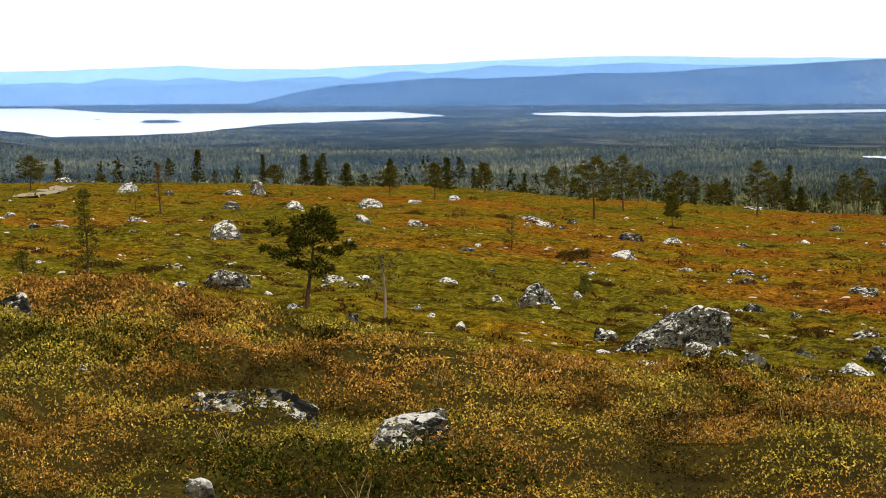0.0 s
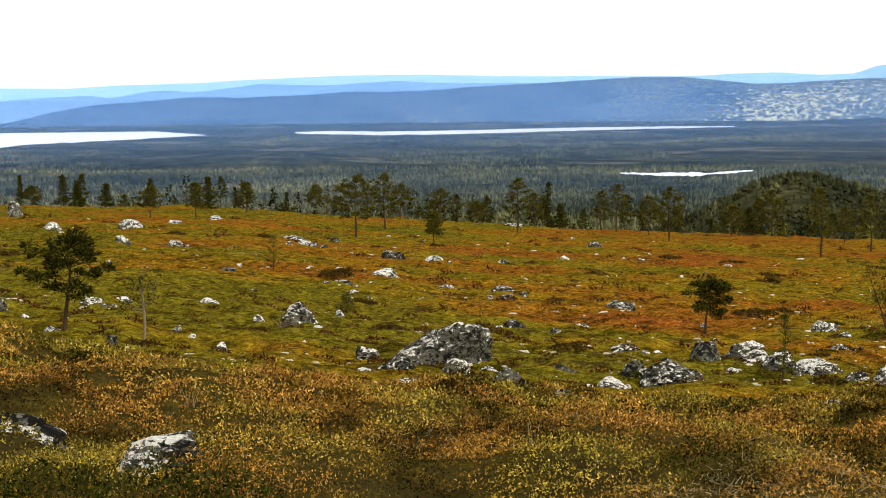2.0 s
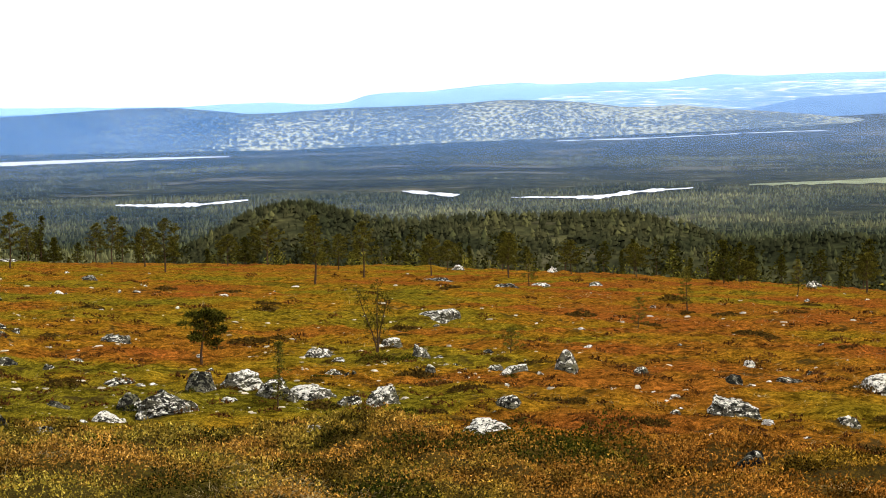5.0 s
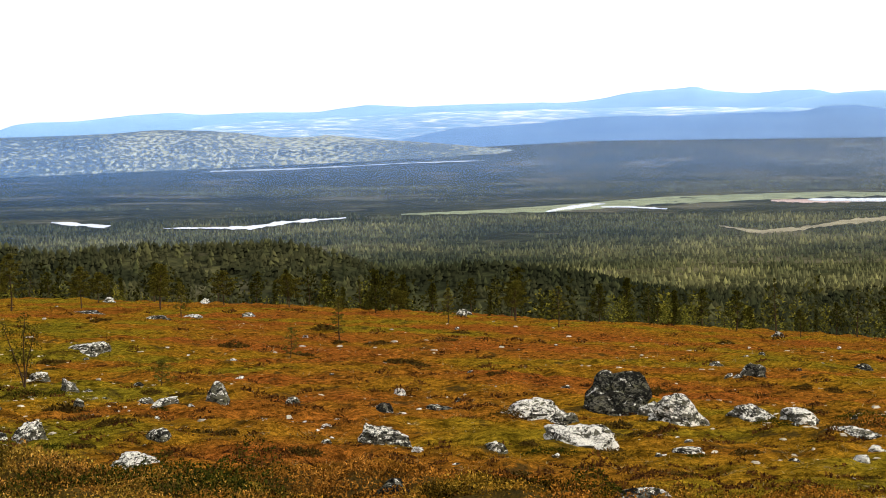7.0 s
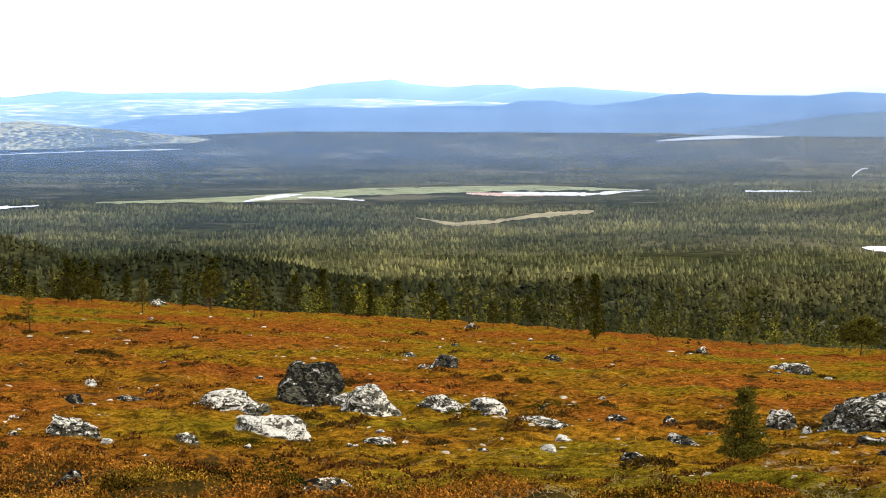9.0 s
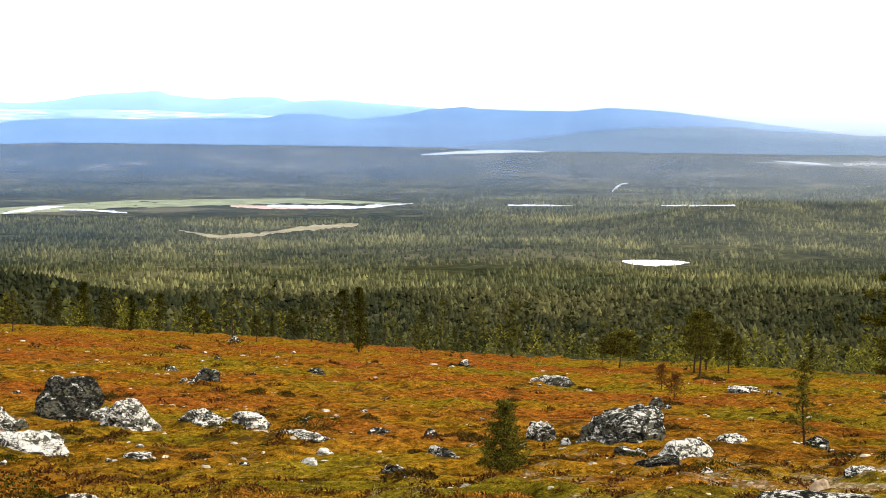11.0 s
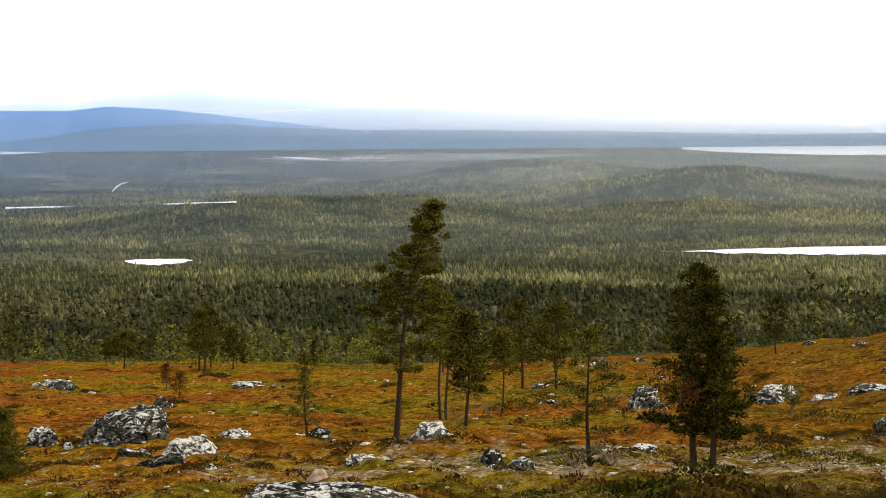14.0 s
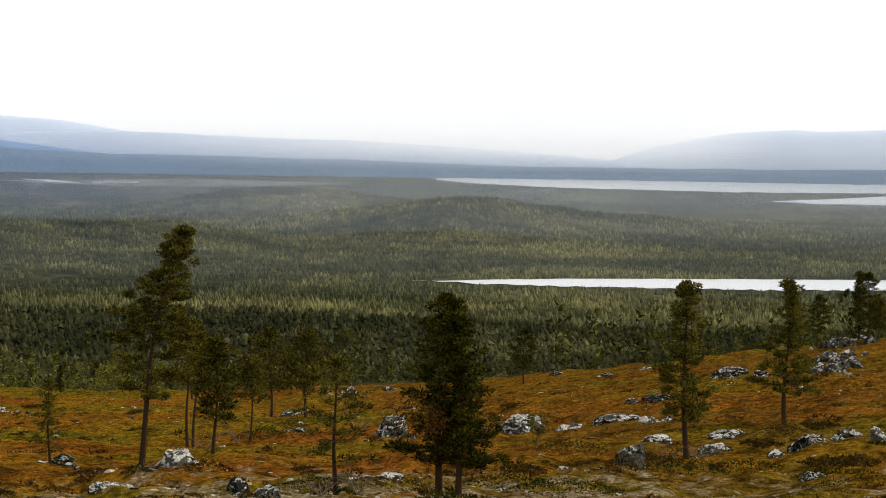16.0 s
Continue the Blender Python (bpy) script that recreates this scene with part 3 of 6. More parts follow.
def islet(az, el, wide, high):
    """A low wooded island in the lake."""
    rng = np.random.RandomState(71)
    d = reach(az, el)
    t = np.linspace(0, 2 * math.pi, 28, endpoint=False)
    rows = []
    for r, z in ((1.0, 0.3), (0.92, 0.55), (0.75, 0.85), (0.4, 1.0), (0.02, 0.95)):
        k = r * (1 + 0.12 * np.sin(3 * t) + rng.uniform(-0.08, 0.08, 28))
        rows.append(np.stack([wide / 2 * k * np.cos(t), wide * 0.35 * k * np.sin(t), high * z * rng.uniform(0.7, 1.25, 28)], -1))
    i, j = np.meshgrid(np.arange(4), np.arange(28), indexing="ij")
    f = np.stack([i * 28 + j, i * 28 + (j + 1) % 28, (i + 1) * 28 + (j + 1) % 28, (i + 1) * 28 + j], -1).reshape(-1, 4)
    ob = new("island", mesh_of("island", np.concatenate(rows), f, [M_ISLE]))
    x, y = (float(q) for q in polar(az, d))
    ob.matrix_world = Matrix.Translation((x, y, float(land(x, y)))) @ Matrix.Rotation(-radians(az), 4, "Z")
    tagged(ob, "low dark wooded island in the lake", "island", kind="structure")


islet(-7.67, -1.68, 58.0, 4.0)


def footpath(points, wide):
    """A worn sandy track lying on the heath."""
    pts = np.array(points, float)
    s = np.linspace(0, len(pts) - 1, 60)
    x, y = np.interp(s, range(len(pts)), pts[:, 0]), np.interp(s, range(len(pts)), pts[:, 1])
    tx, ty = np.gradient(x), np.gradient(y)
    k = np.hypot(tx, ty)
    w = wide * (1 + 0.35 * bumps(s * 3, s * 0, 1.0, 8))
    rows = [np.stack([x - ty / k * w * q, y + tx / k * w * q], -1) for q in (-0.5, -0.2, 0.2, 0.5)]
    v = np.concatenate([np.c_[r, land(r[:, 0], r[:, 1]) + 0.10] for r in rows])
    i, j = np.meshgrid(np.arange(3), np.arange(59), indexing="ij")
    f = np.stack([i * 60 + j, i * 60 + j + 1, (i + 1) * 60 + j + 1, (i + 1) * 60 + j], -1).reshape(-1, 4)
    tagged(new("path", mesh_of("path", v, f, [M_SAND], None, True)), "worn sandy footpath across the heath", "path", kind="structure")


footpath([(-36.0, 178.9), (-39.2, 207.6), (-46.7, 260.2), (-267.2, 1594.1)], 2.2)


# ---- far ridges, the backdrop of the valley ----
def ridge(label, mat, dist, depth, base, azs, els, wob=0.02, seed=0, smooth=13):
    a = np.arange(azs[0], azs[-1] + 0.01, 0.09)
    top = np.interp(a, azs, els)
    k = np.ones(smooth) / smooth
    top = np.convolve(np.pad(top, smooth // 2, "edge"), k, "valid")
    top = top + wob * (bumps(a, a * 0, 1.3, seed) + 0.5 * bumps(a, a * 0, 0.5, seed + 1) + 0.3 * bumps(a, a * 0, 0.12, seed + 2))
    rows, n = [], 14
    foot = np.full_like(a, base)
    for q in range(n):
        s = q / (n - 1)
        d = np.full_like(a, dist - depth + 2 * depth * s)
        rise = np.sin(math.pi * min(s, 1 - s)) ** 0.8
        e = foot + (top - foot) * rise + 0.06 * rise * (1 - rise) * 4 * bumps(a * 2.0, a * 0 + q * 0.7, 1.0, seed + 4)
        x, y = polar(a, d)
        rows.append(np.stack([x, y, d * tan_deg(np.minimum(e, top)) + EYE], -1))
    v = np.array(rows)
    m = len(a)
    i, j = np.meshgrid(np.arange(n - 1), np.arange(m - 1), indexing="ij")
    f = np.stack([i * m + j, i * m + j + 1, (i + 1) * m + j + 1, (i + 1) * m + j], -1).reshape(-1, 4)
    return tagged(new("backdrop", mesh_of("backdrop", v.reshape(-1, 3), f, [mat], None, True)), label, "hills", kind="structure")


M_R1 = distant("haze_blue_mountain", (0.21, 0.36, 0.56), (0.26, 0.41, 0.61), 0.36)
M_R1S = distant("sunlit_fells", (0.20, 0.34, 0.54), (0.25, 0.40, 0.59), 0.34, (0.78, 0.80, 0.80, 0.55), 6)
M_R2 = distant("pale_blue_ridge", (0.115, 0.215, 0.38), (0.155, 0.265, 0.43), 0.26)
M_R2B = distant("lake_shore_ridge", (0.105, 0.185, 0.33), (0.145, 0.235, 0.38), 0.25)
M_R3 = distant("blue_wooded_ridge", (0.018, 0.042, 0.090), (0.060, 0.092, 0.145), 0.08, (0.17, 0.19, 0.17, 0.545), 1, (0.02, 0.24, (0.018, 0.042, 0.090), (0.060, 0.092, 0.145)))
# lit copy of the blue wooded ridge: sunlight is in its colours
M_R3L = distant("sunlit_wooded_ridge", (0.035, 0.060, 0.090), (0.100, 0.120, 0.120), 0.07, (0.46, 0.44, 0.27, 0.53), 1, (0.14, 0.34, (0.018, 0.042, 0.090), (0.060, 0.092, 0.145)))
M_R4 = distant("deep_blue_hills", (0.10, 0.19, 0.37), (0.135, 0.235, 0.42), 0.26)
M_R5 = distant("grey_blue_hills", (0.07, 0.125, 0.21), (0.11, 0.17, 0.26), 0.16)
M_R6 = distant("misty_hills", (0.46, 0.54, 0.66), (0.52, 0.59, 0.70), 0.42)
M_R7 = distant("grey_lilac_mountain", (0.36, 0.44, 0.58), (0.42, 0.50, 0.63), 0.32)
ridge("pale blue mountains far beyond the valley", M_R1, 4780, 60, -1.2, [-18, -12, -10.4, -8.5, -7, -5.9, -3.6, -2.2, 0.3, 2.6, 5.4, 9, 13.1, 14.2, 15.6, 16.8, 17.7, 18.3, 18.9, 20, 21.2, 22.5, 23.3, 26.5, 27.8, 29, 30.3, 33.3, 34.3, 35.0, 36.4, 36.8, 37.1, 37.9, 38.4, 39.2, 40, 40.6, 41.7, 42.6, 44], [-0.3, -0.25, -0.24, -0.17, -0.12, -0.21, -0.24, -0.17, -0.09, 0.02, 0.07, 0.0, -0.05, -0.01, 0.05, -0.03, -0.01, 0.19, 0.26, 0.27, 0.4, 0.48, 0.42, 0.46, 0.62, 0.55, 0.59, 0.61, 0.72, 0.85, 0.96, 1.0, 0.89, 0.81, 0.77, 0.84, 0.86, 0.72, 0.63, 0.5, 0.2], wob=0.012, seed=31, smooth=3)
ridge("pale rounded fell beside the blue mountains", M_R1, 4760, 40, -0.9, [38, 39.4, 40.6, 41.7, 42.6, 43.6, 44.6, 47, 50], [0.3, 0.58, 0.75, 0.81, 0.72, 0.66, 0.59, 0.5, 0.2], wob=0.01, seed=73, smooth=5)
# added ridge; holds the sunlit band of the mountains as painted pale patches
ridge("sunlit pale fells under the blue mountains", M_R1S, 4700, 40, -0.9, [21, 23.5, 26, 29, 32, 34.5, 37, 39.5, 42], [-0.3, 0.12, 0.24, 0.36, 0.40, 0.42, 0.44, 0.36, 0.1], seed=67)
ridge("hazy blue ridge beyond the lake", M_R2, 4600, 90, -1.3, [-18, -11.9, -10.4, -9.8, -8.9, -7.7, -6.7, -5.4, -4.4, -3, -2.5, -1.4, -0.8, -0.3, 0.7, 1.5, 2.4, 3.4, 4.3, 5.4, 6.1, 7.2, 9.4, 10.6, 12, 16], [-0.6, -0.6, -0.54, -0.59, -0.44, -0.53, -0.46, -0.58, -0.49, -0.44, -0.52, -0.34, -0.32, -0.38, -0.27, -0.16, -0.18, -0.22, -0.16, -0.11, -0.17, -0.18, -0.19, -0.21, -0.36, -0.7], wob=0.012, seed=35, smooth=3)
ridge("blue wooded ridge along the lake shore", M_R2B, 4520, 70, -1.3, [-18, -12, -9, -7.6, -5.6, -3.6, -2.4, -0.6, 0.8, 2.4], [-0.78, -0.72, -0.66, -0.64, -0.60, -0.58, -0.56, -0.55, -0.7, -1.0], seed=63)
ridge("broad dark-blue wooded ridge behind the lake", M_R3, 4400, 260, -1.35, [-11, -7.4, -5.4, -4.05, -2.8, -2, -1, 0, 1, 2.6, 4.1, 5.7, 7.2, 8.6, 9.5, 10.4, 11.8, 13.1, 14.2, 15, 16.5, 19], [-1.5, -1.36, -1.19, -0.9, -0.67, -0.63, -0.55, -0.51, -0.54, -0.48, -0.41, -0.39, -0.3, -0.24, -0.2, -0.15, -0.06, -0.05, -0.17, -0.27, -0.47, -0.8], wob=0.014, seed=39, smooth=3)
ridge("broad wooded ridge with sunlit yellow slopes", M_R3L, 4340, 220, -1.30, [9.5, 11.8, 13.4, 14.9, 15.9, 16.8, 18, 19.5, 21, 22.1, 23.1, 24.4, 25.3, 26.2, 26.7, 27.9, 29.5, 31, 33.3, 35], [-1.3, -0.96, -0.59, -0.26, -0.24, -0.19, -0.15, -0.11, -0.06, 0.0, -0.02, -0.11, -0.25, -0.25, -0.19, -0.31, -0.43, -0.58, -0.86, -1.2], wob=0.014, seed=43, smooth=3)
# west end is added: its blue paints the shade on the mountain's lower half
ridge("deep-blue hills under a rain shower and the mountain's shaded foot", M_R4, 4560, 110, -0.9, [27, 28.7, 30.3, 32.6, 33.4, 34.5, 36.4, 37.5, 39.7, 40.3, 41.1, 42.2, 42.8, 43.5, 44.2, 45.2, 45.6, 46.4, 48.1, 49.1, 50.3, 51.8, 53.4, 55, 58], [-0.6, -0.37, -0.05, 0.06, 0.16, 0.2, 0.19, 0.23, 0.27, 0.41, 0.41, 0.27, 0.34, 0.42, 0.58, 0.65, 0.6, 0.58, 0.57, 0.67, 0.61, 0.49, 0.28, 0.08, -0.3], wob=0.012, seed=47, smooth=3)
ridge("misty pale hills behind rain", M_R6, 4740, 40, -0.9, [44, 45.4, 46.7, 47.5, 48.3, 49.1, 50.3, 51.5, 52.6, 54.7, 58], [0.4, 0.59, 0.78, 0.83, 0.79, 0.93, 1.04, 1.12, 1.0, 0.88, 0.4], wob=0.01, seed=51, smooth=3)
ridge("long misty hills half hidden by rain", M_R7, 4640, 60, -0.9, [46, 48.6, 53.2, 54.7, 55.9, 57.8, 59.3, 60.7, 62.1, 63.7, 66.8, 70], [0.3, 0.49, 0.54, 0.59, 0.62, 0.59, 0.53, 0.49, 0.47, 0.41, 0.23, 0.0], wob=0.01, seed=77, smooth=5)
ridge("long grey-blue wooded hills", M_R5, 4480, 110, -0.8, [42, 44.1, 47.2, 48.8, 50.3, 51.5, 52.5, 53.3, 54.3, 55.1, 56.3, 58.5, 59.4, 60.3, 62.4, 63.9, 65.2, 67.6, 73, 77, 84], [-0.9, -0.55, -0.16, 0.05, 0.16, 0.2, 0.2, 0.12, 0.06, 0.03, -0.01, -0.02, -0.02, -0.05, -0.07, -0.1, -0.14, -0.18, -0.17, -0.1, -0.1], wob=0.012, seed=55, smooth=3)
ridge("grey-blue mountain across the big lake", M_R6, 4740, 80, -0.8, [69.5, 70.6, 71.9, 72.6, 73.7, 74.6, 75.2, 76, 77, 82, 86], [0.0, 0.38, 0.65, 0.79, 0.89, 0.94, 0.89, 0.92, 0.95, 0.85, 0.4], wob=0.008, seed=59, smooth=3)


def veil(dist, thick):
    """An added see-through sheet imitating haze between the near woods and the far ones, lit by sun and sky alone."""
    m = bpy.data.materials.new("haze_sheet")
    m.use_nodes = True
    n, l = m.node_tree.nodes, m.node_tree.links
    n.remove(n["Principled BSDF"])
    haze_tint, air, mix = n.new("ShaderNodeBsdfDiffuse"), n.new("ShaderNodeBsdfTransparent"), n.new("ShaderNodeMixShader")
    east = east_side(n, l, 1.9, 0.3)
    # haze painted into the sheet: blue to the west, whiter to the east
    l.new(blend(n, l, east, (0.20, 0.45, 1.0), (0.80, 0.88, 0.97)), haze_tint.inputs[0])
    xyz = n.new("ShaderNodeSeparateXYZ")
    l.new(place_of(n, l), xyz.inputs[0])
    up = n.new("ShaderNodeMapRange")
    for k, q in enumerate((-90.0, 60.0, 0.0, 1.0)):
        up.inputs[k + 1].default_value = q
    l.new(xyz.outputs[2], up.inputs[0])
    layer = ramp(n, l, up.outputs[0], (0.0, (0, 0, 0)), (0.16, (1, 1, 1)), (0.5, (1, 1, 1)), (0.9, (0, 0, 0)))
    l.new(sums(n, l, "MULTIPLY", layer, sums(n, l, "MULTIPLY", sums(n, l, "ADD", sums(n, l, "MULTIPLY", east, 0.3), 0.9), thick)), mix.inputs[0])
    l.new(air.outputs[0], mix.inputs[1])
    l.new(haze_tint.outputs[0], mix.inputs[2])
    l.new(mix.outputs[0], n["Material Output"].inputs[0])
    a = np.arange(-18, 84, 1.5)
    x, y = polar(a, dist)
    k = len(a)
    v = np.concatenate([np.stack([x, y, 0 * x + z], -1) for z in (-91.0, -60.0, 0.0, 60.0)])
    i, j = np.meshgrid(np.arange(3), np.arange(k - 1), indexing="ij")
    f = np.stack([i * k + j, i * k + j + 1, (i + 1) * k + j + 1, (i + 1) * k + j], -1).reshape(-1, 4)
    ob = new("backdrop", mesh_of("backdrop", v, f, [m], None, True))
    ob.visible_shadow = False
    tagged(ob, "see-through sheet imitating haze in the valley air", "haze", kind="structure")


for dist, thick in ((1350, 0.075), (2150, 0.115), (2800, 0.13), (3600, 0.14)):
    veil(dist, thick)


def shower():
    """An added glowing sheet imitating a pale curtain of rain over the farthest hills."""
    m = bpy.data.materials.new("rain_glow_sheet")
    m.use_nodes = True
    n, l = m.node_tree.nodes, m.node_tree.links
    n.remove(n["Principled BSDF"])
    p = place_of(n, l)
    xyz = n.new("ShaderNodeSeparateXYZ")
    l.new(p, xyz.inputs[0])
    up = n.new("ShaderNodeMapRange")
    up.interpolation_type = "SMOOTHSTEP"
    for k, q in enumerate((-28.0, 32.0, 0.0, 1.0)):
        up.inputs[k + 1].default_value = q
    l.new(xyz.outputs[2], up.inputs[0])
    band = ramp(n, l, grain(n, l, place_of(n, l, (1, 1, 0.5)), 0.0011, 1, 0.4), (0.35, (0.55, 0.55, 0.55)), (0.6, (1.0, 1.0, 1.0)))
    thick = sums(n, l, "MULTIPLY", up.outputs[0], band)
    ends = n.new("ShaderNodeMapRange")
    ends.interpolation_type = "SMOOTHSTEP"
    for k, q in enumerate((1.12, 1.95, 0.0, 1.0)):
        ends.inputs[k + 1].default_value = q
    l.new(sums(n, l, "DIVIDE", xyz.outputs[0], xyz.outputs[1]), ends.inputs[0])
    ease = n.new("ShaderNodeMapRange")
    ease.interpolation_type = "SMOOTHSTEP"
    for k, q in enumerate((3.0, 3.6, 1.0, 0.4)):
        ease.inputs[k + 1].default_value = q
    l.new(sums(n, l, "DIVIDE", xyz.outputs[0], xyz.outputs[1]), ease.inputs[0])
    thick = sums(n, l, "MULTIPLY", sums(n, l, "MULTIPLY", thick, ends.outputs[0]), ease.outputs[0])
    # the white of rain and mist is put in as glow
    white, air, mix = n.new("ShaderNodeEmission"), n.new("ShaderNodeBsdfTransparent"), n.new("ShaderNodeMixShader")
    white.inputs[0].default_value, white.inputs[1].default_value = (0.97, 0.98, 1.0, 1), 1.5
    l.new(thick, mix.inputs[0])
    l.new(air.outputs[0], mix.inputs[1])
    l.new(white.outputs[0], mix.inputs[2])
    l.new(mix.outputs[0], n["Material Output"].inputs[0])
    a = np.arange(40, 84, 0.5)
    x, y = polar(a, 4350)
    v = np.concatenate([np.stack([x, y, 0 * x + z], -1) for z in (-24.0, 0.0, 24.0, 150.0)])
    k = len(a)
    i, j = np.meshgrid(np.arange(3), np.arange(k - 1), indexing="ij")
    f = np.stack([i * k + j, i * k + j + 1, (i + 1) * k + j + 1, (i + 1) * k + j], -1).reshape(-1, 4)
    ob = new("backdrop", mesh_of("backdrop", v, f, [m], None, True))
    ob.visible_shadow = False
    tagged(ob, "glowing sheet imitating a pale rain shower over the far hills", "mist", kind="structure")


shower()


# ---- boulders ----
def stone_mesh(seed, w, deep, h, detail, cuts=7, mat=None, skew=None, lid_at=None, boxy=2.3):
    """A frost-worn block: cleavage faces with worn edges, fissures and a rough skin, its foot at z = 0."""
    rng = np.random.RandomState(seed)
    bm = bmesh.new()
    bmesh.ops.create_icosphere(bm, subdivisions=detail, radius=1.0)
    u = np.array([q.co[:] for q in bm.verts])
    f = np.array([[q.index for q in p.verts] for p in bm.faces])
    bm.free()
    k = cuts + 6
    nrm = rng.normal(size=(k, 3))
    nrm[:, 2] = np.abs(nrm[:, 2]) * 0.75
    nrm /= np.linalg.norm(nrm, axis=1, keepdims=True)
    c = rng.uniform(0.58, 1.0, k)
    lid = np.array([[rng.uniform(-0.35, 0.35), rng.uniform(-0.4, 0.1), 1.0]]) * ([1, 1, 1] if lid_at is None else [0.3, 0.4, 1])
    nrm, c = np.concatenate([nrm, lid / np.linalg.norm(lid), [[0, 0, -1.0]]]), np.r_[c, lid_at or rng.uniform(0.45, 0.8), 0.9]
    edge = 10.0 + 3.0 * boxy
    r = ((np.maximum(u @ nrm.T, 0) / c) ** edge).sum(1) ** (-1 / edge)
    v = u * np.minimum(r, 1.25)[:, None]
    s = seed * 3.1

    def skin(cell, seed2):
        return 0.5 * (bumps(v[:, 0] + s, v[:, 1] + 1.7 * v[:, 2], cell, seed + seed2) + bumps(v[:, 2] * 1.3 - s, v[:, 1] - v[:, 0], cell, seed + seed2 + 9))

    fissure = np.maximum(0, 1 - np.abs(skin(0.42, 3)) * 7) * 0.14 + np.maximum(0, 1 - np.abs(skin(0.2, 5)) * 6) * 0.05
    ledge = 0.05 * np.sign(skin(0.5, 11)) * np.minimum(1, np.abs(skin(0.5, 11)) * 6)
    v = v * (1 + 0.16 * skin(0.8, 0) + 0.10 * skin(0.35, 1) + 0.07 * skin(0.15, 2) + ledge - fissure)[:, None]
    slant = rng.uniform(-0.28, 0.28, 2) if skew is None else (skew, 0.0)
    v[:, :2] += np.maximum(v[:, 2:3], 0) * np.array([slant])
    v[:, :2] *= 1 + 0.14 * (1 - np.clip(v[:, 2:3] / v[:, 2].max(), 0, 1))
    v[:, 0] *= w / (v[:, 0].max() - v[:, 0].min())
    v[:, 1] *= deep / (v[:, 1].max() - v[:, 1].min())
    v[:, 2] += 0.10
    v[:, 2] *= h / v[:, 2].max()
    return mesh_of("boulder", v, f, [mat or M_ROCK], None, False)


def facing(x, y):
    return -math.atan2(x, y)


def boulder(x, y, w, h, seed, tone=0, label="", turn=0.0, skew=None, lid_at=None, boxy=2.3):
    far = math.hypot(x, y)
    px = w / far
    detail = 4 if px > 0.018 else 3 if px > 0.006 else 2
    mat = (M_ROCK, M_ROCK_PALE, M_ROCK_TAN, M_ROCK_DARK, M_ROCK_GREY)[tone]
    me = stone_mesh(seed, w, w * (0.65 + 0.25 * ((seed * 37) % 10) / 10), h * 0.94 + 0.02, detail, 8 + seed % 5 + (7 if label and boxy > 2 else 0), mat, skew, lid_at, boxy)
    ob = new("boulder", me)
    ob.matrix_world = Matrix.Translation((x, y, float(land(x, y)) - 0.03)) @ Matrix.Rotation(facing(x, y) + turn, 4, "Z")
    words = label or ("grey granite boulder with black and white lichen on heath", "pale lichen-covered granite stone in low heath", "tan bare stone on gravelly heath", "dark black-crusted granite boulder on heath", "grey granite boulder with few lichens on heath")[tone]
    return tagged(ob, words, "boulder", "boulders on the fell")


boulder(-0.16, 9.33, 0.42, 0.12, 5, 1, "low boulder with a white crust on top, sunk in crowberry", skew=0.0, lid_at=0.6, boxy=1.2)
boulder(-0.92, 10.57, 0.76, 0.13, 6, 1, "flat broad boulder with white lichen, sunk in heath", skew=-0.20, lid_at=0.6, boxy=1.2)
boulder(5.83, 53.00, 2.91, 1.11, 2, 4, "large dark angular boulder with a long sloping side", skew=0.75, lid_at=0.95, boxy=2.0)
boulder(37.88, 55.39, 2.43, 1.35, 31, 3, "large black-crusted dome-shaped boulder", skew=-0.05, lid_at=1.2, boxy=1.8)
boulder(37.11, 50.66, 2.27, 1.00, 25, 1, "tall pale lichened boulder beside the black one", skew=-0.10, lid_at=0.95, boxy=2.0)
boulder(44.09, 37.53, 2.79, 1.13, 3, 0, "large mottled boulder with a rounded top", skew=0.12, lid_at=0.95, boxy=2.0)
boulder(14.71, 10.31, 2.17, 0.19, 4, 1, "broad flat black-and-white rock slab near the viewer", skew=0.10, lid_at=0.95, boxy=2.0)
# place (x, y), width, height and kind of each boulder
for n, (x, y, w, h, tone) in enumerate([
    (-2.70, 13.49, 0.39, 0.14, 0),
    (-1.86, 13.43, 0.42, 0.06, 0),
    (-2.09, 16.68, 0.18, 0.05, 1),
    (-1.94, 11.74, 0.11, 0.04, 1),
    (-1.68, 8.72, 0.20, 0.04, 0),
    (-0.89, 8.07, 0.14, 0.08, 0),
    (-6.26, 61.16, 1.65, 0.52, 0),
    (2.71, 62.49, 1.34, 0.62, 4),
    (4.51, 49.15, 1.13, 0.30, 0),
    (5.83, 49.04, 0.80, 0.34, 0),
    (2.61, 18.00, 0.34, 0.17, 0),
    (4.49, 45.58, 1.05, 0.23, 1),
    (3.09, 17.98, 0.36, 0.06, 1),
    (-10.34, 98.40, 1.73, 0.94, 0),
    (-33.77, 225.43, 3.07, 0.99, 1),
    (-19.87, 223.50, 2.30, 1.49, 0),
    (-5.83, 167.59, 2.26, 0.81, 0),
    (-22.12, 218.89, 2.38, 0.62, 0),
]):
    boulder(x, y, w, h, 100 + n, tone)
